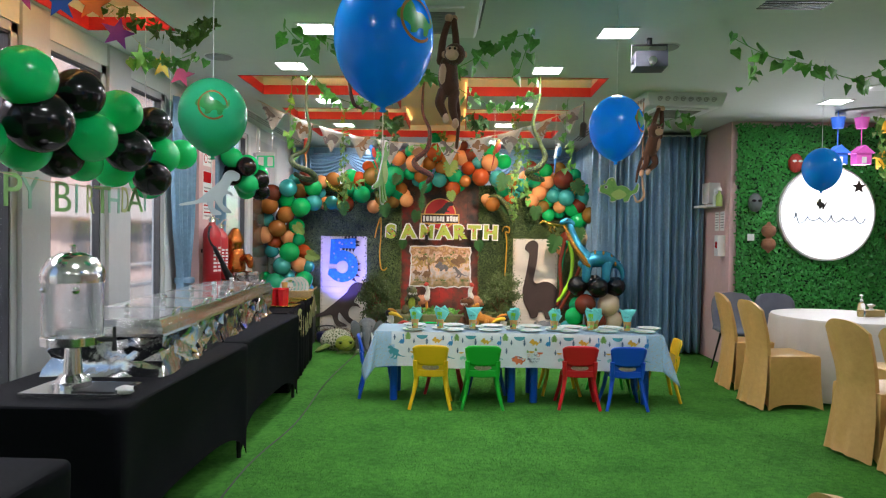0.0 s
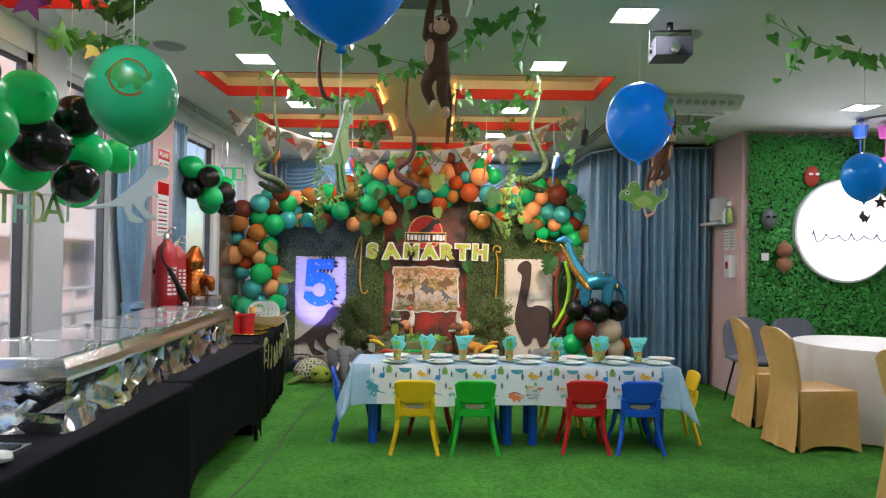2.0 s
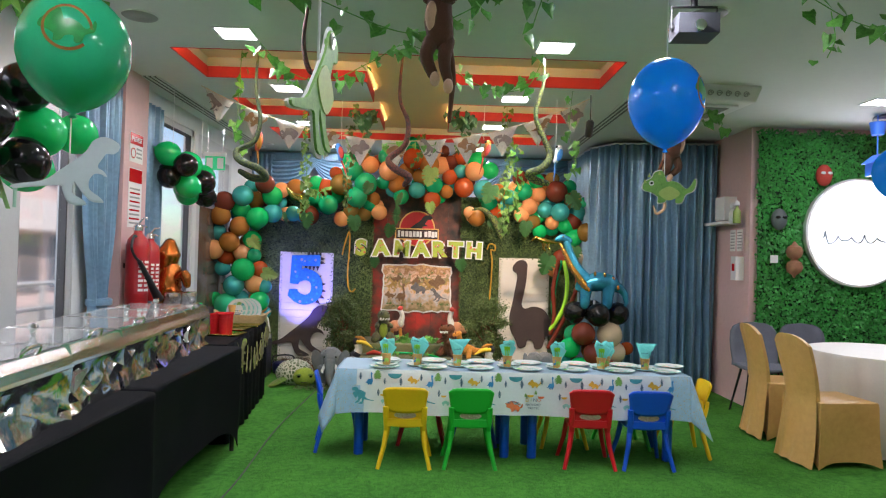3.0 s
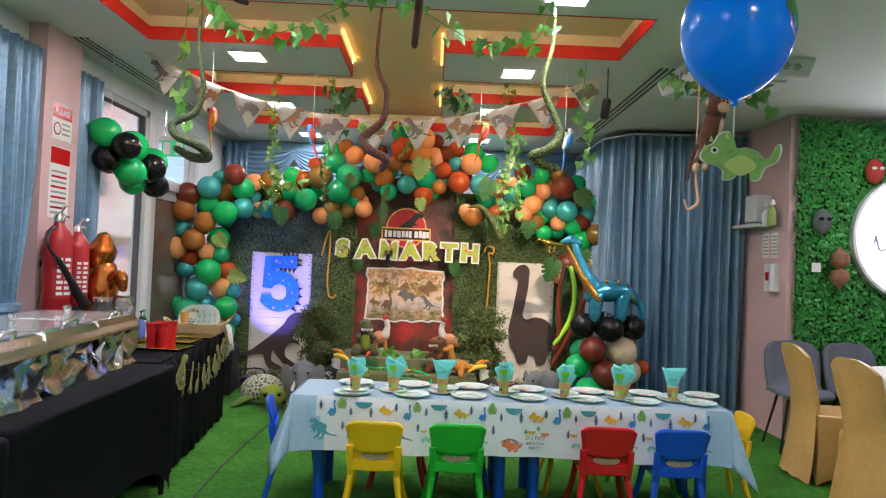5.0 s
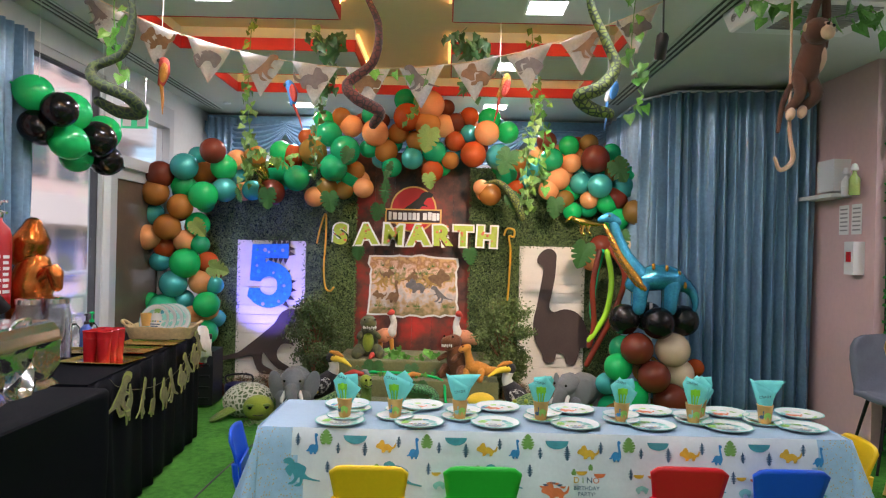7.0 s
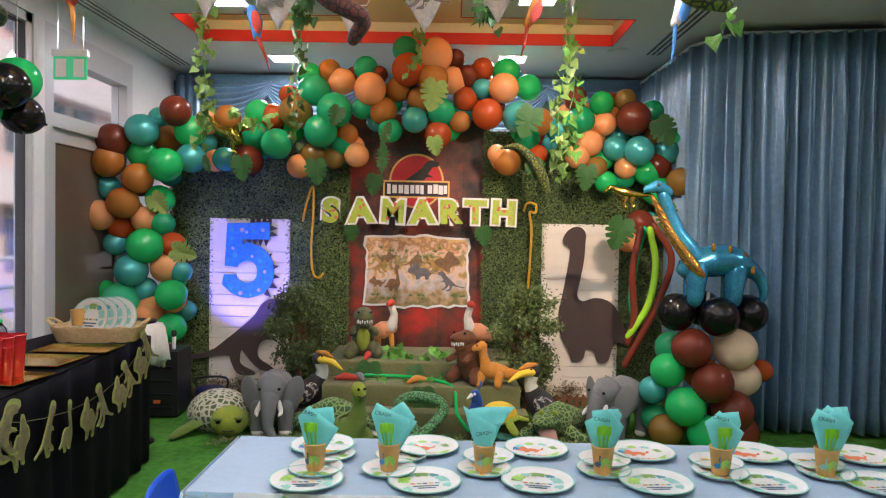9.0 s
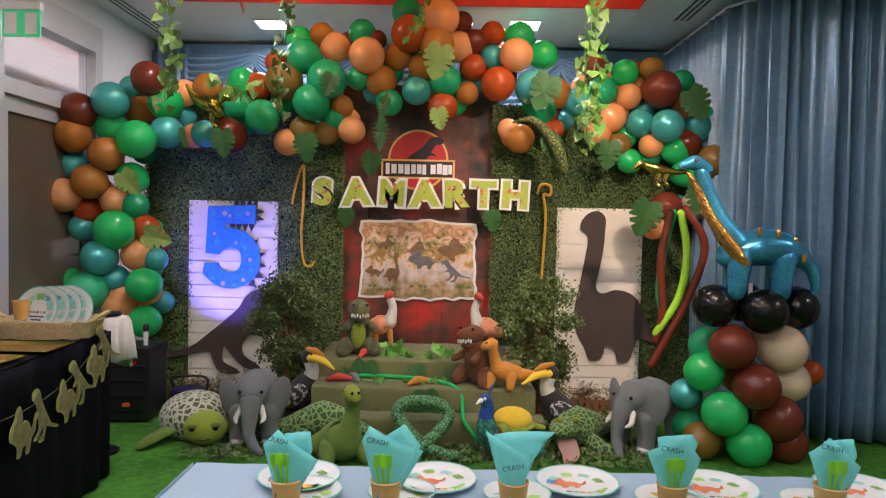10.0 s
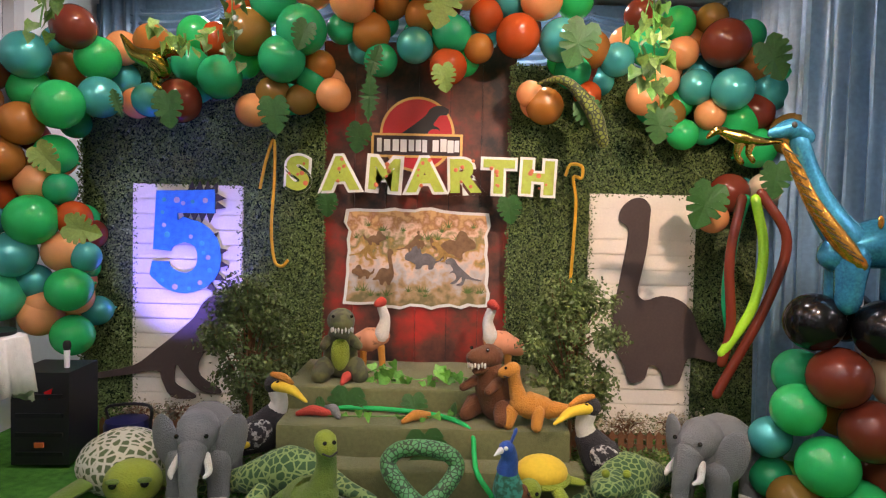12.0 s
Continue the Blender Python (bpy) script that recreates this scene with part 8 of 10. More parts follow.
# glasses, jars, trays and cups on the far table
set_down(0.3, 1.0, GZ, 1.048)
for k, (x, y) in enumerate(((-1.86, 6.62), (-1.84, 6.80), (-1.76, 6.72))):
    h = bottle("glass_jar", "empty clear glass jar with a lid", [(0.07, 0), (0.075, 0.01), (0.075, 0.24), (0.06, 0.28), (0.06, 0.31), (0.055, 0.31), (0.068, 0.235), (0.068, 0.014), (0.02, 0.012)], pose(x, y, 0.753), ACRYLIC,
               [(0.064, 0.31), (0.064, 0.335), (0.05, 0.345)], CHROME, "jar")
for k, (x, y, w, d) in enumerate(((-1.47, 6.66, 0.36, 0.24), (-1.54, 7.02, 0.38, 0.26), (-1.50, 7.33, 0.36, 0.22), (-1.75, 6.95, 0.3, 0.22))):
    tr = holder("gold_tray", "gold foil serving tray with a raised rim", "tray", pose(x, y, 0.753, 0, 0, 4 * k - 5), "gold trays")
    b = bmesh.new()
    lathe(b, [(0.60, 0.0), (0.62, 0.004), (0.70, 0.014), (0.707, 0.014), (0.70, 0.018), (0.6, 0.006), (0.1, 0.005)], 4, pose(0, 0, 0, 0, 0, 45), cap=True)
    bmesh.ops.transform(b, verts=b.verts[:], matrix=Matrix.Diagonal((w, d, 1, 1)))
    part("body", b, GOLD, tr, "", False)
for k in range(6):
    x, y = -1.50 + 0.075 * (k % 2), 6.58 + 0.075 * (k // 2)
    h = holder("red_cup", "stack of red plastic cups on a gold tray", "cup", pose(x, y, 0.759) @ Matrix.Diagonal((1.1, 1.1, 1.3, 1)), "red cups")
    b = bmesh.new()
    lathe(b, [(0.024, 0), (0.026, 0.004), (0.031, 0.10), (0.033, 0.102), (0.031, 0.108), (0.034, 0.13), (0.036, 0.132), (0.033, 0.134), (0.024, 0.012)], 20)
    part("body", b, REDCUP, h)
for x, y in ((-1.68, 6.60), (-1.74, 6.66)):
    bottle("wine_glass", "clear stemmed glass on the buffet", [(0.03, 0), (0.03, 0.003), (0.005, 0.008), (0.004, 0.09), (0.03, 0.13), (0.036, 0.19), (0.035, 0.19), (0.028, 0.13), (0.004, 0.1)], pose(x, y, 0.753), GLASS, cat="glass")
for k, (x, y, mt, cm) in enumerate(((-1.83, 7.22, GLASS, B_GREEN), (-1.90, 7.14, GLASS, WHITEPL), (-1.80, 7.10, mat("blue_cleaner", (0.1, 0.16, 0.5), 0.15), BLACKPL))):
    h = bottle("pump_bottle", "pump bottle of hand gel on the buffet", [(0.032, 0), (0.035, 0.006), (0.035, 0.12), (0.02, 0.14), (0.014, 0.15)], pose(x, y, 0.753), mt, [(0.015, 0.15), (0.015, 0.165), (0.005, 0.17), (0.005, 0.20), (0.018, 0.205), (0.006, 0.215)], cm)
bk = holder("wicker_basket", "shallow pale wicker basket holding paper plates", "basket", pose(-1.58, 7.68, 0.753, 0, 0, 6))
b = bmesh.new()
n = 40
rings = []
for k, (z, g) in enumerate(((0.0, 0.86), (0.02, 0.9), (0.04, 0.93), (0.06, 0.96), (0.08, 1.0), (0.085, 0.98), (0.06, 0.92), (0.01, 0.84))):
    rings.append([b.verts.new((0.235 * g * math.copysign(abs(math.cos(a)) ** 0.5, math.cos(a)), 0.135 * g * math.copysign(abs(math.sin(a)) ** 0.5, math.sin(a)), z + 0.004 * math.sin(9 * a + k))) for a in [2 * math.pi * i / n for i in range(n)]])
for p, q in zip(rings, rings[1:]):
    for i in range(n):
        b.faces.new((p[i], p[(i + 1) % n], q[(i + 1) % n], q[i]))
b.faces.new(rings[0][::-1])
b.faces.new(rings[-1])
part("body", b, WICKER, bk)
for s in (-1, 1):
    b = bmesh.new()
    tube(b, smooth_path([(s * 0.22, -0.05, 0.08), (s * 0.26, -0.03, 0.11), (s * 0.26, 0.03, 0.11), (s * 0.22, 0.05, 0.08)], 4), 0.009, 8)
    part("handle", b, WICKER, bk)
for k in range(4):
    pl = paper_plate(-1.62 + 0.012 * k, 7.68 + 0.02 * k, 200 + k)
    pl.matrix_world = STAND[0] @ pose(-1.62 + 0.03 * k, 7.66 + 0.03 * k, 0.87, 72, 0, 8 * k - 10)
    tagged(pl, "dinosaur-print paper plate standing in the basket", "plate")
h = holder("party_cup", "kraft paper cup lying in the wicker basket", "cup", pose(-1.66, 7.60, 0.84))
b = bmesh.new()
lathe(b, [(0.026, 0), (0.037, 0.086), (0.034, 0.086), (0.024, 0.006)], 20)
part("cup", b, CUP, h)

# slim stand under a lace cloth
st_ = holder("pedestal_stand", "slim black pedestal stand beside the buffet", "stand", pose(-1.62, 8.24, 0))
b = bmesh.new()
lathe(b, [(0.09, 0), (0.09, 0.012), (0.03, 0.03), (0.018, 0.06), (0.018, 0.76), (0.10, 0.77), (0.10, 0.785)], 24)
part("body", b, BLACKMETAL, st_)
lc = holder("lace_cloth", "white lace cloth with a scalloped hem over the stand", "cloth", pose(-1.62, 8.24, 0) @ Matrix.Diagonal((0.9, 0.8, 0.97, 1)))
b = bmesh.new()
n = 96
rings = []
for r, z, w in ((0.01, 0.792, 0), (0.10, 0.792, 0), (0.155, 0.788, 0.05), (0.168, 0.765, 0.3), (0.175, 0.66, 0.8), (0.185, 0.56, 1.0)):
    row = []
    for k in range(n):
        a = 2 * math.pi * k / n
        rr_ = r + w * (0.022 * math.sin(7 * a + 0.5) + 0.008 * math.sin(17 * a))
        dz = -w * (0.08 * max(0, math.sin(2 * a - 0.6)) + 0.014 * abs(math.sin(14 * a)))
        row.append(b.verts.new((rr_ * math.cos(a), rr_ * math.sin(a), z + dz)))
    rings.append(row)
for p, q in zip(rings, rings[1:]):
    for i in range(n):
        b.faces.new((p[i], p[(i + 1) % n], q[(i + 1) % n], q[i]))
b.faces.new(rings[0])
bmesh.ops.recalc_face_normals(b, faces=b.faces[:])
thick(part("cloth", b, LACE, lc), 0.003)

# ---- hanging decorations ----
set_down()
def thread(a, c, parent=None, r=0.0022, mt=None):
    b = bmesh.new()
    tube(b, [a, c], r, 5)
    return part("thread", b, mt or THREAD, parent)


def printed_patch(parent, outline, rx, rz, size, yaw, zc, mt):
    """A print that follows the balloon's skin."""
    b = bmesh.new()
    f = b.faces.new([b.verts.new((x * size, 0, z * size)) for x, z in outline])
    f.normal_update()
    bmesh.ops.triangulate(b, faces=[f])
    bmesh.ops.subdivide_edges(b, edges=b.edges[:], cuts=2, use_grid_fill=True)
    for v in b.verts:
        a = yaw + v.co.x / rx
        e = max(-1, min(1, (zc + v.co.z) / rz))
        rr = math.sqrt(max(0, 1 - e * e)) * rx * 1.012
        v.co = Vector((math.sin(a) * rr, -math.cos(a) * rr, e * rz * 1.012))
    return part("print", b, mt, parent)


RING = [(math.cos(a * 0.196) * 0.55, math.sin(a * 0.196) * 0.55 + 0.35) for a in range(29)] + [(math.cos(a * 0.196) * 0.48, math.sin(a * 0.196) * 0.48 + 0.35) for a in range(28, -1, -1)]
PRG = mat("balloon_print_green", (0.02, 0.30, 0.06), 0.35, var=0.3, scale=40)
PRO = mat("balloon_print_brown", (0.30, 0.14, 0.03), 0.35)


def hung_balloon(kind, x, y, z, r, stretch, label, yaw, patch=True):
    h = holder("hanging_balloon", label, "balloon", pose(x, y, z), "hanging balloons")
    balloon(h, kind, 0, 0, 0, r, 0, 0, 0, stretch, "body")
    thread((0, 0, r * stretch * 0.98), (0, 0, CZ - z), h)
    if patch:
        printed_patch(h, dino_outline("tri"), r, r * stretch, r * 0.8, yaw, -0.14 * r, PRG)
        printed_patch(h, RING, r, r * stretch, r * 0.78, yaw + 0.1, -0.14 * r, PRO)
    return h


hung_balloon("U", 0.073, 2.11, 2.125, 0.161, 1.22, "large blue balloon with a green dinosaur print", 0.75)
hung_balloon("U", 1.295, 4.14, 2.18, 0.168, 1.14, "blue balloon with a green dinosaur print", 0.85)
hung_balloon("U", 3.18, 5.3, 2.06, 0.142, 1.12, "blue balloon hung in front of the leaf wall", 0.9, False)
hung_balloon("M", -0.915, 3.28, 2.075, 0.167, 1.08, "emerald balloon with a dinosaur print", 0.25)

CUTG = mat("green_printed_card", (0.14, 0.36, 0.06), 0.5, var=0.2, scale=18, second=(0.22, 0.44, 0.09))
CUTL = mat("lime_printed_card", (0.42, 0.55, 0.14), 0.5, var=0.15, scale=18)
CUTW = mat("pale_silver_card", (0.55, 0.62, 0.66), 0.45, var=0.05)


def hung_cutout(kind, size, m, mt, label, top, belly=None, eye=True):
    h = holder("dinosaur_cutout", label, "cut-out", m, "hanging cut-outs")
    o = dino_outline(kind)
    part("edge", plate_cut(bmesh.new(), [(x * size * 1.05, (z - 0.4) * size * 1.06 + 0.4 * size) for x, z in o], 0.004, pose(0, 0.002, 0)), PAPER if mt is not CUTW else CUTW, h, "", False)
    part("body", plate_cut(bmesh.new(), [(x * size, z * size) for x, z in o], 0.006, pose(0, -0.002, 0)), mt, h, "", False)
    if belly:
        part("belly", plate_cut(bmesh.new(), [(x * size * 0.5 + belly[0] * size, z * size * 0.42 + belly[1] * size) for x, z in rounded([(-0.5, 0), (0, -0.4), (0.5, 0), (0, 0.4)], 5)], 0.002, pose(0, -0.004, 0)), CUTL, h, "", False)
    if eye:
        b = bmesh.new()
        ex_ = {"tri": (-0.3, 0.46), "rex": (0.36, 0.84)}[kind]
        lathe(b, [(0.06 * size, 0), (0.06 * size, 0.002)], 16, pose(ex_[0] * size, -0.003, ex_[1] * size, 90, 0, 0))
        part("eye", b, EYEW, h)
        b = bmesh.new()
        lathe(b, [(0.03 * size, 0), (0.03 * size, 0.002)], 12, pose(ex_[0] * size, -0.005, ex_[1] * size, 90, 0, 0))
        part("pupil", b, GLOSS, h)
    if kind == "tri":
        for k, (x, z) in enumerate(((-0.36, 0.6), (-0.12, 0.66), (-0.46, 0.46))):
            part("horn", plate_cut(bmesh.new(), [(x * size - 0.03 * size, z * size), (x * size + 0.05 * size, z * size), (x * size, z * size + 0.1 * size)], 0.003, pose(0, -0.005, 0)), CUTL, h, "", False)
    thread((0, 0, size * 0.6), (0, 0, top - m.translation.z), h)
    return h


hung_cutout("tri", 0.19, pose(1.295, 4.14, 1.715, 0, 0, -6), CUTG, "green triceratops card cut-out hanging from a balloon", 1.97, (0.12, 0.22))
hung_cutout("rex", 0.225, pose(0.073, 2.11, 1.59, 0, 0, 87), CUTG, "green tyrannosaur card cut-out hanging from a balloon", 1.88, (0.2, 0.45))
hung_cutout("rex", 0.235, pose(-0.92, 3.28, 1.58, 0, 0, 42), CUTW, "pale silver tyrannosaur card cut-out hanging from a balloon", 1.85, None, False)
hung_cutout("tri", 0.10, pose(3.18, 5.3, 1.74, 0, 0, 30), SPK, "small dark bird-like cut-out hanging from a balloon", 1.88, None, False)


SWX = -1.70


def balloon_swag(label, pts, kinds, r0, seed, n):
    """A garland of balloon clusters along a line."""
    rr = random.Random(seed)
    h = holder("balloon_garland", label, "balloon garland", pose(0, 0, 0), "balloon garlands")
    P = smooth_path(pts, 10)
    for k in range(n):
        p = P[min(len(P) - 1, int((k + 0.5) / n * len(P)))]
        for j in range(3):
            a = k * 1.1 + j * 2.094
            r = r0 * rr.uniform(0.88, 1.12)
            balloon(h, kinds[(k + j) % len(kinds)], p.x + 0.12 * math.cos(a) * r0 / 0.13, p.y + rr.uniform(-0.04, 0.04), p.z + 0.13 * math.sin(a) * r0 / 0.13, r, 90 + 25 * math.sin(a), math.degrees(a), 0)
    for q in (P[0], P[-1]):
        thread(q, (q.x, q.y, CZ), h)
    return h


sw = holder("balloon_garland", "green and black balloon garland hung along the windows", "balloon garland", pose(0, 0, 0), "balloon garlands")
for k, (c, y, z, r) in enumerate((("K", 2.52, 2.05, 0.15), ("G", 2.60, 2.28, 0.15), ("G", 3.02, 2.20, 0.155), ("K", 3.13, 2.01, 0.17), ("K", 3.46, 2.21, 0.145), ("G", 3.58, 2.00, 0.15), ("G", 3.88, 2.19, 0.145), ("K", 3.98, 1.98, 0.148), ("K", 4.31, 2.19, 0.128),
                                ("G", 4.43, 2.00, 0.14), ("G", 4.78, 2.05, 0.12), ("K", 4.32, 1.84, 0.13))):
    balloon(sw, c, SWX, y, z, r * 0.9, 90, 40 * k, 0)
for k, (c, y, z, r) in enumerate((("K", 2.78, 1.94, 0.12), ("G", 2.92, 1.90, 0.12), ("G", 3.26, 1.90, 0.125), ("K", 3.55, 1.90, 0.13), ("G", 3.78, 1.88, 0.11), ("G", 4.12, 1.88, 0.12), ("G", 4.60, 1.84, 0.125), ("K", 3.3, 2.12, 0.12), ("G", 4.15, 2.10, 0.12))):
    balloon(sw, c, SWX - 0.16, y, z, r, 90, 55 * k, 0)
for y in (2.6, 4.7):
    thread((SWX - 0.05, y, 2.1), (SWX - 0.05, y, CZ), sw)
balloon_swag("green and black balloon garland hung by the far window", [(-2.12, 7.2, 2.24), (-2.12, 7.55, 2.11), (-2.12, 7.95, 2.07)], "KGKG", 0.115, 4, 4)

# letter banner under the garland
LETC = [mat("letter_green", (0.20, 0.40, 0.12), 0.5, var=0.2, scale=20), mat("letter_mint", (0.24, 0.46, 0.34), 0.5, var=0.2, scale=20), mat("letter_olive", (0.36, 0.40, 0.14), 0.5, var=0.2, scale=20)]
hb = holder("birthday_banner", "green card letter banner spelling happy birthday", "letter banner", pose(0, 0, 0))
text = "HAPPY BIRTHDAY"
pts_ = []
for k, ch in enumerate(text):
    y = 2.67 + k * 0.135
    z = 1.585 + 0.04 * ((k - 6.5) / 6.5) ** 2
    pts_.append((-1.80, y, z + 0.15))
    if ch != " ":
        cu_ = word(ch, 0.235, 0.002, LETC[k % 3], pose(-1.80, y, z, 90, 0, 90 + (k % 3 - 1) * 12), "letter")
        cu_.parent = hb
b = bmesh.new()
tube(b, pts_, 0.003, 5)
part("string", b, TWINE, hb)
for q in (pts_[0], pts_[-1]):
    thread(q, (q[0], q[1], CZ), hb)

# string of coloured stars
STAR = [mat("star_" + n_, c_, 0.5, var=0.08) for n_, c_ in (("pink", (0.6, 0.05, 0.25)), ("blue", (0.02, 0.12, 0.6)), ("orange", (0.6, 0.16, 0.04)), ("violet", (0.32, 0.05, 0.42)), ("lime", (0.22, 0.55, 0.05)), ("yellow", (0.7, 0.55, 0.02)), ("rose", (0.6, 0.10, 0.28)))]
ss = holder("star_string", "string of coloured card stars under the ceiling", "star garland", pose(0, 0, 0))
so = [((0.1 if k % 2 == 0 else 0.042) * math.sin(k * math.pi / 5), (0.1 if k % 2 == 0 else 0.042) * math.cos(k * math.pi / 5)) for k in range(10)]
sp_ = []
for k, (y, z) in enumerate(((2.45, 2.70), (2.75, 2.62), (3.06, 2.62), (3.37, 2.67), (3.68, 2.76), (3.96, 2.68), (4.26, 2.61), (4.57, 2.645), (4.88, 2.655))):
    x = -1.75
    sp_.append((x, y, z + 0.08))
    ob = part("star", plate_cut(bmesh.new(), so, 0.006), STAR[(k + 5) % 7], ss, "", False)
    ob.matrix_basis = pose(x, y, z, 0, 10 * (k % 3 - 1), 78 if k == 6 else 20 + 14 * (k % 4))
b = bmesh.new()
tube(b, sp_, 0.002, 5)
part("string", b, TWINE, ss)
for q in (sp_[0], sp_[-1]):
    thread(q, (q[0], q[1], CZ), ss)

# bunting
PENN = two_tone("printed_animal_pennant", (0.10, 0.09, 0.075), (0.52, 0.49, 0.45), 11, 0.45, rough=0.7, bump=0.05, sheen=0.0)
PENW = mat("pale_pennant", (0.44, 0.45, 0.45), 0.7, var=0.25, scale=7)
bt = holder("bunting", "bunting of pale triangular pennants with animal prints", "bunting", pose(0, 0, 0))
bp_ = [(-1.85 + 3.5 * t / 22, 7.1, 2.91 - 0.44 * (1 - ((t - 11) / 11) ** 2)) for t in range(23)]
b = bmesh.new()
tube(b, bp_, 0.004, 5)
part("cord", b, TWINE, bt)
for k in range(11):
    x0, _, z0 = bp_[k * 2]
    x1, _, z1 = bp_[k * 2 + 2]
    x0, x1 = x0 + 0.025, x1 - 0.025
    b = bmesh.new()
    N = 7
    rows = []
    for j in range(N):
        v = j / (N - 1)
        w = 1 - v * 0.97
        cx_, cz_ = (x0 + x1) / 2, (z0 + z1) / 2
        rows.append([b.verts.new((cx_ + (u - 0.5) * (x1 - x0) * w, 7.1 + 0.012 * math.sin(v * 5 + u * 4 + k), cz_ + (u - 0.5) * (z1 - z0) * w - 0.245 * v)) for u in (0, 0.25, 0.5, 0.75, 1)])
    for p, q in zip(rows, rows[1:]):
        for i in range(4):
            b.faces.new((p[i], p[i + 1], q[i + 1], q[i]))
    thick(part("pennant", b, PENW, bt), 0.002)
    b = bmesh.new()
    s = 0.17
    kd = ("rex", "tri", "other")[k % 3]
    fl = 1 if k % 2 else -1
    f = b.faces.new([b.verts.new((cx_ + px * s * fl, 7.088, cz_ - 0.15 + pz * s)) for px, pz in dino_outline(kd)])
    f.normal_update()
    bmesh.ops.triangulate(b, faces=[f])
    part("animal_print", b, (DK2, DK)[k % 2], bt, "", False)


# snakes
def hung_snake(pts, mt, label, r=0.029):
    b = bmesh.new()
    rad = [0.008] + [r * (0.3 + 0.7 * min(1, i / (0.55 * len(pts)))) for i in range(1, len(pts) - 1)] + [r * 0.75]
    limb(b, pts, rad, 12, 8)
    ob = part("plush_snake", b, mt, None)
    tagged(ob, label, "toy snake", "hanging snakes")
    e = pts[-1]
    return ob


SN1 = two_tone("dark_green_snake", (0.06, 0.085, 0.012), (0.008, 0.02, 0.010), 42, 0.09, voronoi=True, rough=0.7)
SN2 = two_tone("brown_snake", (0.03, 0.014, 0.012), (0.12, 0.03, 0.024), 42, 0.10, voronoi=True, rough=0.75)
SN3 = two_tone("lime_snake", (0.02, 0.03, 0.012), (0.15, 0.19, 0.025), 42, 0.12, voronoi=True, rough=0.7)
hung_snake([(-1.10, 6.2, 3.105), (-1.12, 6.2, 2.7), (-1.08, 6.2, 2.45), (-1.12, 6.2, 2.28), (-1.24, 6.17, 2.20), (-1.20, 6.12, 2.12), (-1.06, 6.12, 2.06), (-1.02, 6.17, 2.0), (-1.12, 6.18, 2.0), (-1.2, 6.14, 2.04)], SN1, "dark green plush snake hanging from the ceiling")
hung_snake([(-0.02, 6.4, 3.105), (-0.04, 6.4, 2.7), (0.03, 6.4, 2.5), (0.01, 6.4, 2.32), (-0.11, 6.38, 2.2), (-0.06, 6.33, 2.12), (0.05, 6.33, 2.06), (0.02, 6.36, 2.0)], SN2, "dark brown plush snake hanging from the ceiling")
hung_snake([(1.04, 6.0, 2.935), (1.03, 6.0, 2.72), (0.98, 6.0, 2.5), (1.05, 6.0, 2.32), (1.09, 5.98, 2.2), (1.02, 5.94, 2.1), (0.93, 5.94, 2.06), (0.99, 5.98, 2.02), (1.07, 5.98, 2.0)], SN3, "lime and black plush snake hanging from the ceiling")
hung_snake([(0.74, 9.55, 2.05), (0.86, 9.48, 2.06), (0.96, 9.46, 1.98), (1.05, 9.46, 1.85), (1.10, 9.48, 1.72)], SN3, "green scaly plush snake draped over the arch", 0.042)
hung_snake([(-0.42, 4.6, 2.935), (-0.43, 4.6, 2.75), (-0.45, 4.6, 2.55), (-0.42, 4.6, 2.4), (-0.36, 4.58, 2.36)], SN2, "thin brown plush snake hanging from the ceiling", 0.014)

# monkeys
MONK = mat("chocolate_plush", (0.085, 0.032, 0.016), 0.95, var=0.25, scale=14, bump=0.6, bscale=240, sheen=0.1)
FACE = mat("beige_plush", (0.55, 0.34, 0.22), 0.9, var=0.1, bump=0.4, bscale=240, sheen=0.3)


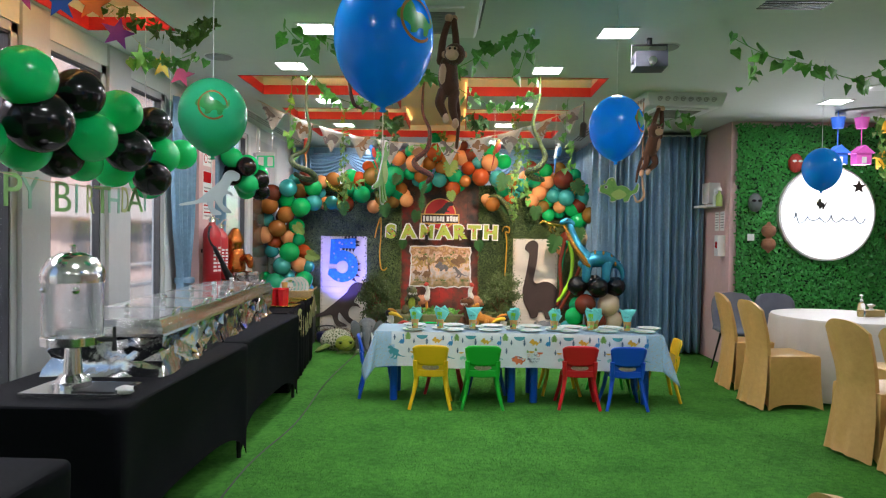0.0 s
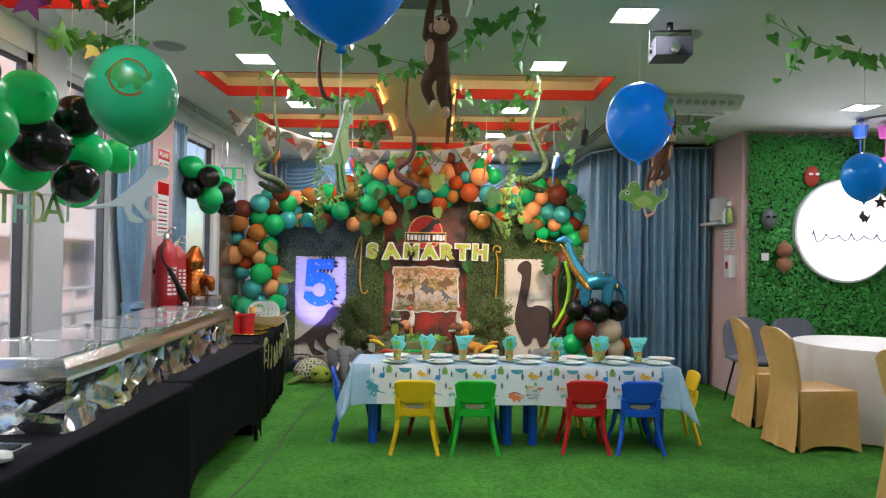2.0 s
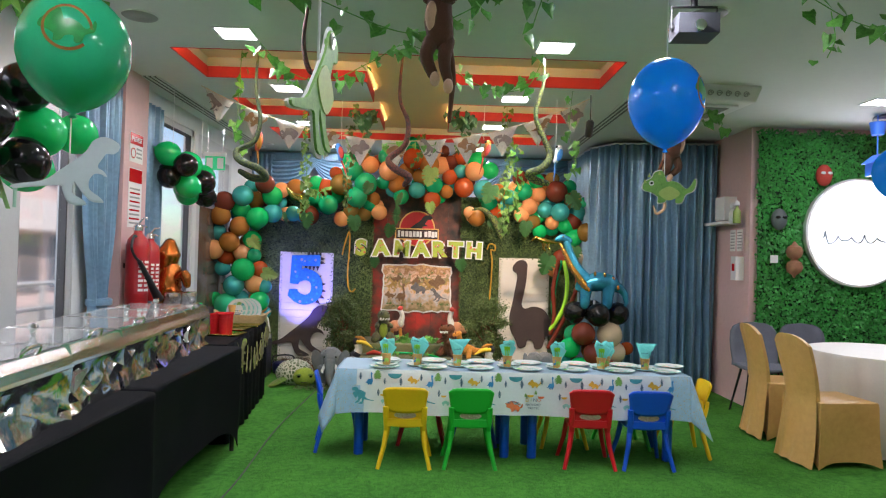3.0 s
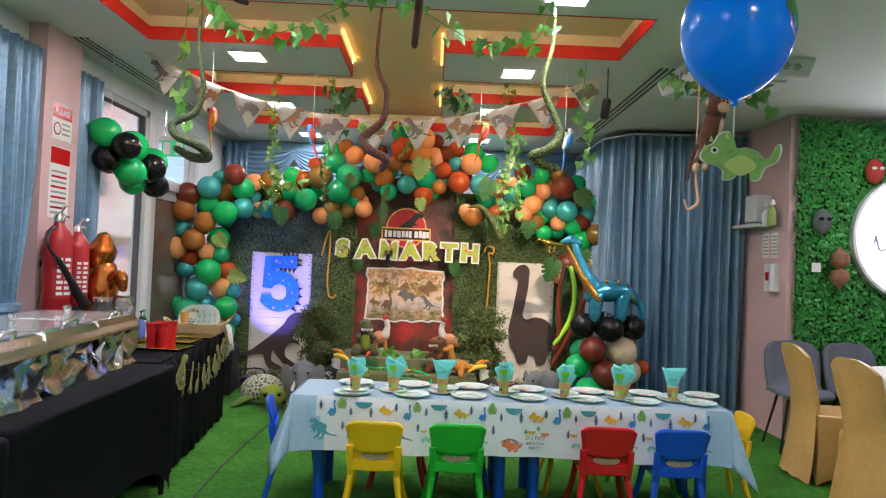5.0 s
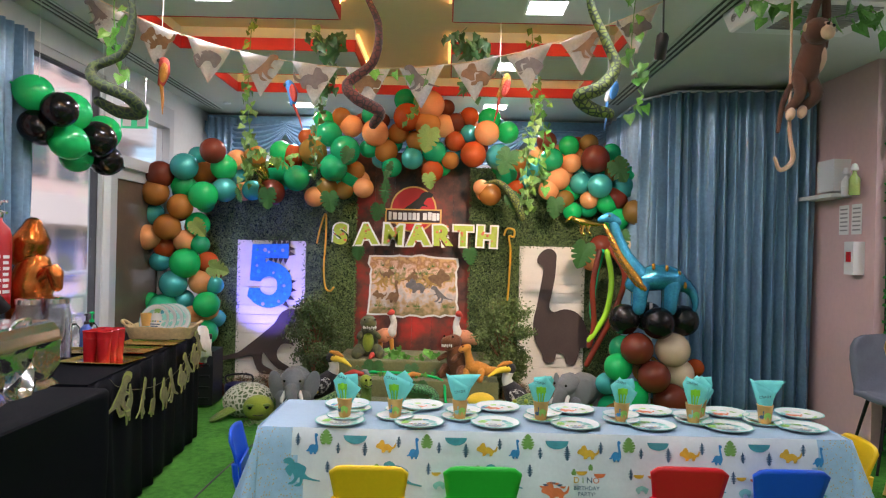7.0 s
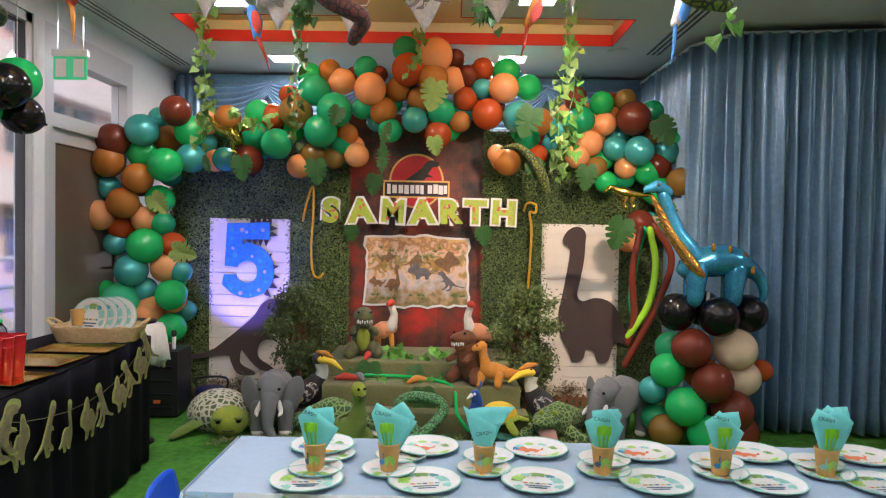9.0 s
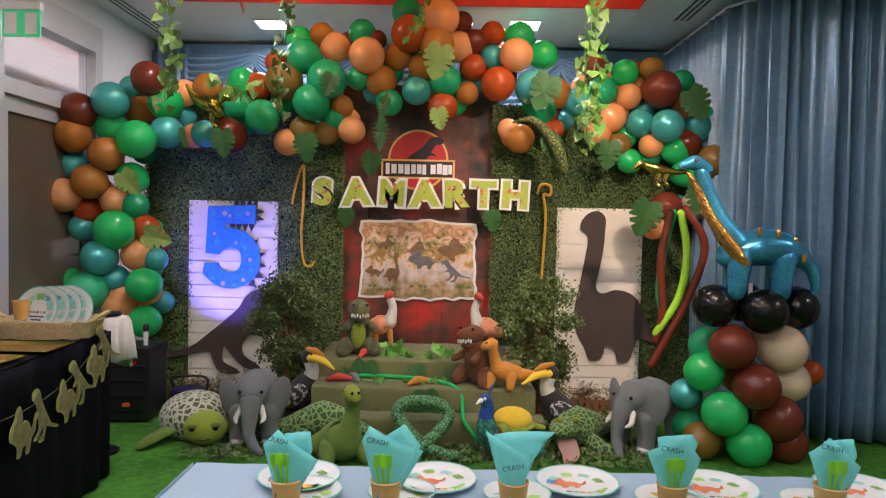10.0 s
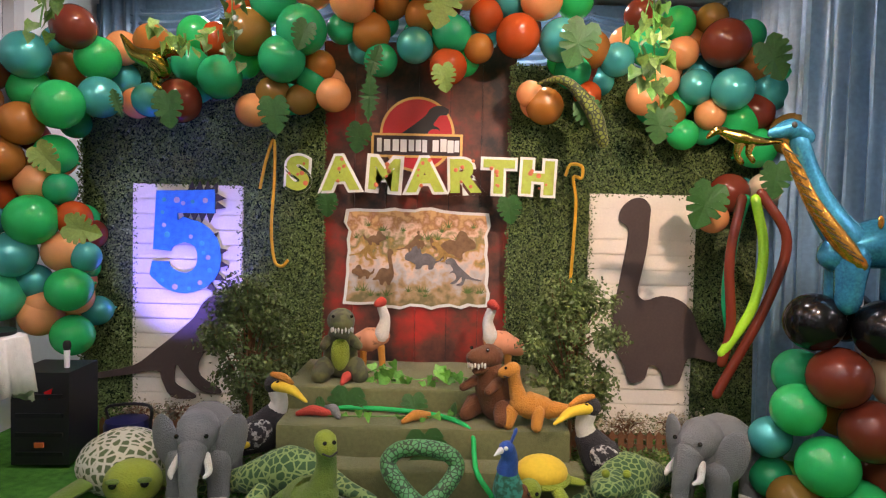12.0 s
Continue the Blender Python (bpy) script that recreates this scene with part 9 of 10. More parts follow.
def monkey(m, label, flip=1, tail=0.5):
    f = flip
    return plush("plush_monkey", label, m, [
        ("arm", MONK, [("l", [(-0.05 * f, 0, -0.26), (-0.035 * f, 0, -0.12), (0.0, 0, 0.0)], [0.026, 0.022, 0.02])]),
        ("arm", MONK, [("l", [(0.05 * f, 0, -0.26), (0.045 * f, 0, -0.12), (0.03 * f, 0, 0.0)], [0.026, 0.022, 0.02])]),
        ("hand", FACE, [("b", (0.0, -0.01, 0.01), 0.026)]), ("hand", FACE, [("b", (0.03 * f, 0.01, 0.01), 0.026)]),
        ("head", MONK, [("b", (0.04 * f, -0.06, -0.23), 0.066, (1, 0.95, 1))]),
        ("muzzle", FACE, [("b", (0.025 * f, -0.108, -0.245), 0.04, (1.05, 0.7, 0.9))]),
        ("brow", FACE, [("b", (0.025 * f, -0.108, -0.215), 0.034, (1.2, 0.5, 0.6))]),
        ("ear", FACE, [("b", (0.105 * f, -0.05, -0.23), 0.022, (0.6, 0.5, 1))]), ("ear", FACE, [("b", (-0.028 * f, -0.05, -0.23), 0.022, (0.6, 0.5, 1))]),
        ("eye", GLOSS, [("b", (0.01 * f, -0.125, -0.212), 0.008)]), ("eye", GLOSS, [("b", (0.042 * f, -0.125, -0.212), 0.008)]),
        ("body", MONK, [("l", [(0.0, 0, -0.27), (0.0, 0, -0.36), (0.01 * f, 0, -0.43)], [0.055, 0.065, 0.06])]),
        ("chest", FACE, [("b", (-0.025 * f, -0.03, -0.35), 0.05, (0.7, 0.7, 1.5))]),
        ("leg", MONK, [("l", [(-0.03 * f, 0, -0.45), (-0.05 * f, -0.04, -0.53), (-0.02 * f, 0, -0.60)], [0.036, 0.03, 0.024])]),
        ("leg", MONK, [("l", [(0.04 * f, 0, -0.45), (0.03 * f, -0.03, -0.55), (0.05 * f, 0, -0.63)], [0.036, 0.028, 0.022])]),
        ("foot", FACE, [("b", (-0.01 * f, -0.02, -0.625), 0.028, (0.8, 0.9, 1.2))]), ("foot", FACE, [("b", (0.05 * f, -0.02, -0.655), 0.028, (0.8, 0.9, 1.2))]),
        ("tail", MONK, [("l", [(0.05 * f, 0.02, -0.46), (0.07 * f, 0.03, -0.6), (0.06 * f, 0.03, -0.46 - tail)], [0.016, 0.014, 0.01])])])


monkey(pose(0.25, 3.86, 2.74) @ Matrix.Diagonal((0.92, 0.92, 0.92, 1)), "brown plush monkey hanging by its arms from the air conditioner", 1, 0.34)
monkey(pose(2.28, 6.52, 2.74, 0, 14, 12), "brown plush monkey hanging by its arms beside the curtain", -1, 0.28)
monkey(pose(2.98, 3.95, 2.88, 0, 0, 20), "brown plush monkey hanging from the ceiling ivy", 1, 0.3)
b = bmesh.new()
limb(b, [(2.10, 6.5, 2.80), (2.10, 6.5, 2.4), (2.10, 6.5, 2.05), (2.12, 6.5, 1.9), (2.05, 6.48, 1.84), (2.02, 6.48, 1.9)], [0.006, 0.006, 0.01, 0.013, 0.012, 0.008], 8, 5)
tagged(part("plush_tail", b, FACE, None), "beige plush tail dangling beside the monkey", "plush toy")

# ivy
ivy_vine([(-1.9, 3.6, 2.88), (-1.55, 4.0, 2.74), (-1.35, 4.1, 2.72), (-1.30, 4.25, 2.86)], IVYLT, "ivy garland looped under the ceiling by the window", 90, 0.055, seed=1)
ivy_vine([(-1.85, 4.3, 2.64), (-1.6, 4.3, 2.6), (-1.4, 4.3, 2.66)], IVY, "ivy sprig under the ceiling by the window", 30, 0.06, seed=2)
ivy_vine([(-0.85, 4.35, 2.86), (-0.7, 4.3, 2.72), (-0.55, 4.3, 2.76), (-0.3, 4.3, 2.64), (0.1, 4.35, 2.52), (0.35, 4.3, 2.60), (0.55, 4.3, 2.72), (0.75, 4.3, 2.78), (0.70, 4.3, 2.55)], IVY, "ivy garland looped from the ceiling", 62, 0.075, seed=3)
ivy_vine([(-0.95, 5.6, 2.85), (-0.75, 5.6, 2.66), (-0.5, 5.62, 2.6), (-0.2, 5.65, 2.75), (0.05, 5.6, 2.86), (0.35, 5.6, 2.7), (0.6, 5.6, 2.58), (0.85, 5.6, 2.6), (0.98, 5.6, 2.84)], IVY, "ivy garland looped below the ceiling recess", 70, 0.07, seed=4)
ivy_vine([(2.15, 4.55, 2.86), (2.45, 4.6, 2.74), (2.75, 4.65, 2.70), (3.1, 4.7, 2.62), (3.45, 4.75, 2.78)], IVY, "ivy garland looped across the ceiling", 34, 0.08, seed=5)
ivy_vine([(2.3, 4.57, 2.78), (2.33, 4.58, 2.64), (2.29, 4.58, 2.54)], IVY, "ivy sprig hanging from the garland", 7, 0.06, seed=6)
ivy_vine([(1.98, 6.7, 2.80), (2.1, 6.65, 2.72), (2.3, 6.6, 2.64), (2.55, 6.6, 2.70), (2.62, 6.6, 2.60)], IVY, "ivy sprig trailing below the air conditioner", 30, 0.075, seed=7)
ivy_vine([(-1.05, 7.95, 3.105), (-1.07, 7.95, 2.5), (-1.04, 7.93, 2.15), (-1.06, 7.9, 1.86)], IVYLT, "pale ivy strand hanging in front of the arch", 78, 0.05, seed=8)
ivy_vine([(-0.73, 8.85, 2.935), (-0.72, 8.85, 2.6), (-0.75, 8.83, 2.3), (-0.74, 8.82, 2.0)], IVYLT, "pale ivy strand hanging in front of the arch", 66, 0.05, seed=9)
ivy_vine([(1.0, 8.2, 3.105), (1.02, 8.2, 2.5), (0.98, 8.2, 2.1), (1.0, 8.2, 1.74)], IVYLT, "pale ivy strand hanging in front of the arch", 78, 0.05, seed=10)
ivy_vine([(1.22, 9.2, 2.85), (1.25, 9.2, 2.45), (1.2, 9.2, 2.2), (1.3, 9.2, 2.0)], IVY, "bright ivy strand hanging beside the arch", 30, 0.075, seed=11)
ivy_vine([(-1.35, 6.6, 3.105), (-1.37, 6.6, 2.6), (-1.33, 6.6, 2.3)], IVY, "ivy strand hanging by the dark snake", 22, 0.06, seed=12)
ivy_vine([(1.44, 6.95, 2.935), (1.42, 6.95, 2.55), (1.48, 6.93, 2.35), (1.44, 6.92, 2.22)], IVY, "ivy strand hanging by the bunting", 22, 0.06, seed=13)
for k, (x, y) in enumerate(((-0.47, 7.72), (0.50, 7.72))):
    ivy_vine([(x - 0.1, y, 2.90), (x, y - 0.04, 2.78), (x + 0.08, y, 2.84), (x, y + 0.03, 2.62), (x + 0.03, y, 2.5)], MONST, "dark leafy bunch hung at the ceiling recess", 85, 0.062, seed=14 + k)
ivy_vine([(-0.2, 7.1, 2.45), (0.1, 7.1, 2.43), (0.3, 7.1, 2.45)], IVY, "small ivy sprig on the bunting cord", 12, 0.06, seed=16)
ivy_vine([(0.05, 9.4, 2.95), (0.1, 9.35, 2.8), (0.0, 9.35, 2.6)], IVYLT, "ivy sprig on top of the balloon arch", 26, 0.055, seed=17)
ivy_vine([(-1.35, 9.4, 2.3), (-1.2, 9.38, 2.2), (-1.05, 9.38, 2.25)], IVYLT, "ivy sprig on the balloon arch", 24, 0.06, seed=18)


def parrot(m, mt, mt2, label):
    plush("toy_parrot", label, m, [("body", mt, [("l", [(0, 0, 0.0), (0.01, 0, 0.07), (0.0, 0, 0.13)], [0.022, 0.034, 0.03])]), ("tail", mt2, [("l", [(0, 0, 0.0), (0.02, 0.0, -0.09), (0.03, 0, -0.18)], [0.02, 0.016, 0.005], 0.5)]),
                                   ("wing", mt2, [("b", (0.02, -0.03, 0.06), 0.05, (0.5, 0.3, 1.2))]), ("beak", SPK, [("b", (-0.025, -0.01, 0.13), 0.014)])], "toy bird")
    x, y, z = m.translation
    t = thread((x, y, z + 0.15), (x, y, CZ))
    t.name = "hanging_thread"
    tagged(t, "white thread that holds a toy bird", "thread")


BLF = mat("sky_blue_plush", (0.05, 0.2, 0.5), 0.9, bump=0.3, bscale=200)
parrot(pose(-1.34, 7.12, 2.36, 0, 6, 0), REDF, ORANGEF, "red and orange toy parrot hanging on a thread")
parrot(pose(-0.66, 7.6, 2.36, 0, -12, 0), BLF, REDF, "blue and red toy parrot hanging on a thread")
parrot(pose(0.72, 7.6, 2.44, 0, 20, 0), ORANGEF, REDF, "orange and red toy parrot hanging on a thread")
parrot(pose(1.37, 7.3, 2.36, 0, 14, 0), WHITEF, BLF, "white and blue toy parrot hanging on a thread")
sp2 = holder("spotlight", "small black clip spotlight by the bunting", "spotlight", pose(1.62, 7.05, 2.62, 25, 0, 0))
b = bmesh.new()
lathe(b, [(0.03, -0.07), (0.035, -0.06), (0.035, 0.06), (0.02, 0.08)], 16)
part("body", b, BLACKPL, sp2)
b = bmesh.new()
tube(b, [(0, 0, 0.07), (0, 0.1, 0.28)], 0.006, 6)
part("stem", b, BLACKPL, sp2)
spl = bpy.data.lights.new("spotlight_beam", "SPOT")
spl.energy, spl.color, spl.spot_size, spl.spot_blend, spl.shadow_soft_size = 210, (1.0, 0.76, 0.54), radians(66), 0.8, 0.03
new("spotlight_beam", spl).matrix_world = look((1.60, 7.16, 2.53), (0.95, 10.0, 0.95))

# ---- right-hand side ----
hw = holder("leaf_wall", "bright green artificial leaf wall covering", "green wall", pose(0, 0, 0))
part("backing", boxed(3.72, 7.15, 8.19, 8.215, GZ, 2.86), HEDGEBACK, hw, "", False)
leaf_wall("leaf_cover", 3.70, 7.15, GZ, 2.88, 8.19, 0.044, 44000, HEDGE, 51, hw)
sg = holder("round_sign", "round white lit sign with a blue-grey script flourish", "sign", pose(4.75, 8.10, 1.82))
b = bmesh.new()
lathe(b, [(0.57, 0), (0.575, 0.01), (0.575, 0.08), (0.56, 0.085)], 64, pose(0, 0.08, 0, 90, 0, 0))
part("rim", b, WHITEPL, sg)
b = bmesh.new()
lathe(b, [(0.55, 0), (0.55, 0.006)], 64, pose(0, -0.004, 0, 90, 0, 0))
part("face", b, SIGNWHITE, sg, "", False)
SCR = mat("blue_grey_script", (0.34, 0.40, 0.50), 0.5)
b = bmesh.new()
tube(b, smooth_path([(-0.42 + 0.021 * k + 0.018 * math.cos(k * 0.95), -0.030, -0.07 + 0.045 * math.sin(k * 0.95) * (1.8 if k < 5 else 0.7 + 0.35 * math.sin(k * 0.37))) for k in range(41)], 5), 0.008, 6)
part("flourish", b, SCR, sg)
part("star_shape", plate_cut(bmesh.new(), [(x * 0.9 + 0.36, z * 0.9 + 0.32) for x, z in so], 0.004, pose(0, -0.016, 0)), SPK, sg, "", False)
area_lamp("sign_glow", look((4.75, 8.0, 1.82), (4.75, 0, 1.82)), 0.9, 0.9, 22, (0.97, 0.97, 1.0))


def mask(x, z, mt, label, s=1.0):
    h = holder("party_mask", label, "mask", pose(x, 8.12, z), "party masks")
    b = bmesh.new()
    ball(b, (0, 0, 0), 0.10 * s, 18, 12, (0.85, 0.55, 1.15))
    part("face", b, mt, h)
    for q in (-1, 1):
        b = bmesh.new()
        ball(b, (q * 0.035 * s, -0.05 * s, 0.02), 0.022 * s, 10, 8, (1.2, 0.5, 0.7))
        part("eye_hole", b, EYEW if mt is REDF else GLOSS, h)


mask(4.37, 2.42, REDF, "red party mask on the leaf wall")
mask(3.90, 1.94, mat("grey_rubber", (0.09, 0.11, 0.11), 0.5), "dark grey party mask on the leaf wall")
mask(5.55, 1.55, REDF, "red party mask on the leaf wall")
for x, z in ((4.06, 1.60), (4.06, 1.44)):
    h = holder("paper_globe", "brown round paper ornament on the leaf wall", "ornament", pose(x, 8.10, z), "paper globes")
    b = bmesh.new()
    lathe(b, [(0.01, -0.11), (0.02, -0.085), (0.07, -0.05), (0.085, 0.0), (0.07, 0.05), (0.03, 0.075), (0.01, 0.11)], 18)
    part("body", b, mat("brown_paper", (0.28, 0.13, 0.07), 0.7, var=0.2), h)
ws = holder("wall_switch", "small white switch plate on the leaf wall", "switch", pose(3.86, 8.13, 1.52))
part("plate", boxed(-0.04, 0.04, -0.006, 0.0, -0.04, 0.04), WHITEPL, ws, "", True, 0.004)
part("rocker", boxed(-0.015, 0.015, -0.01, -0.006, -0.02, 0.02), WHITEPL, ws, "", False)

# hanging bird houses
for k, (dx, col, zc) in enumerate(((-0.20, (0.04, 0.14, 0.6), 2.44), (0.06, (0.6, 0.10, 0.42), 2.44), (0.34, (0.75, 0.40, 0.02), 2.40))):
    # a faint glow is put into the colour; no lamp is set inside
    mt = mat("bird_house_%s" % ("blue", "pink", "orange")[k], col, 0.4, emit=0.25)
    h = holder("bird_house", "%s toy bird house hanging below a lamp shade" % ("blue", "pink", "orange")[k], "bird house", pose(4.72 + dx, 7.5, zc), "bird houses")
    part("body", boxed(-0.08, 0.08, -0.06, 0.06, -0.10, 0.03), mt, h, "", True, 0.006)
    part("roof", plate_cut(bmesh.new(), [(-0.11, 0.02), (0.11, 0.02), (0.0, 0.11)], 0.16, pose(0, -0.08, 0)), mt, h, "", False)
    part("door", boxed(-0.025, 0.025, -0.064, -0.059, -0.09, -0.02), PAPER, h, "", False)
    thread((0, 0, 0.1), (0, 0, CZ - zc), h, 0.006, mt)
    b = bmesh.new()
    lathe(b, [(0.055, 0.30), (0.075, 0.42), (0.07, 0.42), (0.05, 0.31)], 16)
    part("shade", b, mt, h)
cp = holder("ceiling_plate", "dark round ceiling plate above the bird houses", "ceiling plate", pose(4.8, 7.5, CZ))
b = bmesh.new()
lathe(b, [(0.26, -0.03), (0.28, -0.02), (0.28, 0)], 28)
part("body", b, mat_grey, cp)
ivy_vine([(4.9, 7.4, 2.85), (4.95, 7.4, 2.5), (5.0, 7.4, 2.2)], IVYLT, "ivy strand among the bird houses", 40, 0.06, seed=60)

# dispensers on the pink return wall
XW = 3.64
dp = holder("tissue_dispenser", "white wall-mounted tissue dispenser with a shelf", "dispenser", pose(XW, 8.66, 1.93))
part("body", boxed(-0.14, 0.0, -0.12, 0.12, 0.02, 0.28), WHITEPL, dp, "", True, 0.012)
part("shelf", boxed(-0.17, 0.0, -0.14, 0.36, -0.03, 0.0), WHITEPL, dp, "", True, 0.006)
bottle("spray_bottle", "green spray bottle on the wall shelf", [(0.035, 0), (0.04, 0.01), (0.04, 0.13), (0.015, 0.17), (0.014, 0.19)], pose(XW - 0.08, 8.36, 1.90), mat("green_cleaner", (0.3, 0.42, 0.12), 0.2), [(0.016, 0.19), (0.03, 0.2), (0.02, 0.24), (0.008, 0.25)], WHITEPL)
bottle("spray_bottle", "pale spray bottle on the wall shelf", [(0.032, 0), (0.035, 0.01), (0.035, 0.12), (0.015, 0.15), (0.014, 0.17)], pose(XW - 0.08, 8.47, 1.90), WHITEPL, [(0.016, 0.17), (0.028, 0.18), (0.02, 0.22), (0.008, 0.23)], WHITEPL)
sdp = holder("soap_dispenser", "white and red wall-mounted soap dispenser", "dispenser", pose(XW, 8.40, 1.30))
part("body", boxed(-0.09, 0.0, -0.06, 0.06, -0.02, 0.24), WHITEPL, sdp, "", True, 0.012)
part("badge", boxed(-0.094, -0.088, -0.03, 0.03, 0.08, 0.16), REDCUP, sdp, "red badge", False)
for y in (8.62, 8.45):
    nt2 = holder("wall_notice", "white printed sheet on the pink wall", "notice", pose(XW, y, 1.60), "wall notices")
    part("sheet", boxed(-0.003, 0, -0.065, 0.065, 0, 0.24), PAPER, nt2, "", False)
    for k in range(6):
        part("text_bar", boxed(-0.0045, -0.003, -0.05, 0.05, 0.03 + k * 0.034, 0.042 + k * 0.034), mat_grey, nt2, "", False)


# covered banquet chairs
set_down(0.3, 1.5, GZ, 1.048)
def banquet_chair(m):
    """Faces +y locally; seat 0.46 m, back 0.95 m high, all under a fitted cover that reaches the floor."""
    h = holder("banquet_chair", "banquet chair under a fitted gold damask cover", "chair", m, "gold chairs")
    b = bmesh.new()
    rows = []
    for j in range(29):
        v = j / 28
        z = 0.95 * (1 - v)
        row = []
        for i in range(25):
            u = i / 12 - 1
            w = 0.20 - 0.022 * math.exp(-((z - 0.52) / 0.16) ** 2) + 0.045 * max(0, v - 0.5) + 0.014 * math.sin(u * 9) * max(0, v - 0.6)
            y = -0.215 - 0.085 * max(0, (z - 0.46) / 0.49) ** 1.3 - 0.06 * max(0, (0.46 - z) / 0.46) ** 1.5 - 0.05 * (1 - u * u)
            y += 0.007 * math.sin(z * 150 + u * 2.5) * math.exp(-((z - 0.53) / 0.055) ** 2) * (1 - u * u) + 0.012 * noise.noise((u * 1.6, z * 3.2, 4.0)) + 0.010 * math.sin(u * 11 + 1) * max(0, v - 0.72) * 3
            zz = z - 0.075 * abs(u) ** 2.6 * max(0, 1 - v * 3) + (0.025 * (1 - u * u) if j == 28 else 0)
            row.append(b.verts.new((u * w, y, max(0.004, zz))))
        rows.append(row)
    for p, q in zip(rows, rows[1:]):
        for i in range(24):
            b.faces.new((p[i], p[i + 1], q[i + 1], q[i]))
    # inside of the back
    fr = []
    for j in range(8):
        v = j / 7
        row = []
        for i in range(25):
            u = i / 12 - 1
            z = 0.945 - 0.48 * v
            row.append(b.verts.new((u * (0.195 - 0.015 * v), -0.185 - 0.085 * (1 - v) ** 1.3 - 0.045 * (1 - u * u), z - 0.075 * abs(u) ** 2.6 * max(0, 1 - v * 1.5))))
        fr.append(row)
    for p, q in zip(fr, fr[1:]):
        for i in range(24):
            b.faces.new((q[i], q[i + 1], p[i + 1], p[i]))
    for i in range(24):
        b.faces.new((rows[0][i + 1], rows[0][i], fr[0][i], fr[0][i + 1]))
    for s in (0, 24):
        for j in range(7):
            b.faces.new((fr[j][s], fr[j + 1][s], rows[2 * j + 2][s], rows[2 * j + 1][s], rows[2 * j][s]))
    part("back_cover", b, GOLDCOVER, h)
    b = bmesh.new()
    ring = []
    for j, z in enumerate((0.475, 0.47, 0.44, 0.30, 0.15, 0.004)):
        r = []
        g = (0.97, 1.0, 1.02, 1.03, 1.06, 1.12)[j]
        for (ax, ay), (bx, by) in zip(((-1, -1), (1, -1), (1, 1), (-1, 1)), ((1, -1), (1, 1), (-1, 1), (-1, -1))):
            for k in range(8):
                u = k / 8
                x, y = ax + (bx - ax) * u, ay + (by - ay) * u
                pin = 0.05 * (1 - abs(2 * u - 1) ** 2) * (j / 5) if j > 2 else 0
                hz = 0.04 * (1 - abs(2 * u - 1) ** 4) if j == 5 else 0
                r.append(b.verts.new((x * (0.215 * g - pin * abs(x)), 0.02 + y * (0.225 * g - pin * abs(y)), z + hz)))
        ring.append(r)
    for p, q in zip(ring, ring[1:]):
        for i in range(32):
            b.faces.new((p[i], p[(i + 1) % 32], q[(i + 1) % 32], q[i]))
    b.faces.new(ring[0])
    bmesh.ops.recalc_face_normals(b, faces=b.faces[:])
    part("seat_cover", b, GOLDCOVER, h)
    return h


first = banquet_chair(pose(3.24, 6.12, 0, 0, 0, -84))
for x, y, rz in ((3.30, 6.85, -94), (3.30, 4.74, -80), (3.36, 4.22, -86), (3.92, 5.45, 6), (1.46, 1.42, -82), (4.9, 5.6, 14), (3.9, 2.9, 170)):
    copy_thing(first, pose(*(STAND[0] @ Vector((x, y, 0))), 0, 0, rz))


def grey_chair(m):
    h = holder("grey_chair", "grey fabric shell chair on thin black legs", "chair", m, "grey chairs")
    b = bmesh.new()
    rows = []
    prof = [(0.21, 0.435, 0.15), (0.19, 0.44, 0.20), (0.10, 0.445, 0.225), (0.0, 0.45, 0.23), (-0.12, 0.46, 0.225), (-0.18, 0.51, 0.215), (-0.205, 0.60, 0.225), (-0.225, 0.70, 0.23), (-0.24, 0.79, 0.22), (-0.25, 0.84, 0.185), (-0.255, 0.865, 0.13), (-0.257, 0.872, 0.06)]
    for j, (y, z, w) in enumerate(prof):
        row = []
        for i in range(13):
            u = i / 6 - 1
            row.append(b.verts.new((u * w, y + 0.8 * (u * w) ** 2 * (1 if j > 4 else 0), z + 0.02 * u * u * (1 if j < 4 else 0))))
        rows.append(row)
    for p, q in zip(rows, rows[1:]):
        for i in range(12):
            b.faces.new((p[i], p[i + 1], q[i + 1], q[i]))
    thick(part("shell", b, GREYSEAT, h), 0.035)
    for sx in (-1, 1):
        for sy in (-1, 1):
            b = bmesh.new()
            tube(b, [(sx * 0.13, sy * 0.12, 0.43), (sx * 0.21, sy * 0.20, 0.0)], [0.013, 0.009], 8)
            part("leg", b, BLACKMETAL, h)
    return h


g1 = grey_chair(pose(3.45, 7.58, 0, 0, 0, 172))
copy_thing(g1, pose(*(STAND[0] @ Vector((3.95, 7.56, 0))), 0, 0, 180))

# round table with a white cloth
rt = holder("round_table", "round table under a long white satin cloth", "table", pose(4.12, 6.65, 0))
b = bmesh.new()
n = 96
rings = []
for r, z, w in ((0.02, 0.76, 0), (0.60, 0.76, 0), (0.655, 0.755, 0), (0.67, 0.73, 0.2), (0.68, 0.5, 0.6), (0.70, 0.25, 0.9), (0.72, 0.02, 1.0)):
    rings.append([b.verts.new(((r + w * 0.03 * math.sin(18 * a) + w * 0.015 * math.sin(31 * a + 1)) * math.cos(a), (r + w * 0.03 * math.sin(18 * a) + w * 0.015 * math.sin(31 * a + 1)) * math.sin(a), z)) for a in [2 * math.pi * k / n for k in range(n)]])
for p, q in zip(rings, rings[1:]):
    for i in range(n):
        b.faces.new((p[i], p[(i + 1) % n], q[(i + 1) % n], q[i]))
b.faces.new(rings[0])
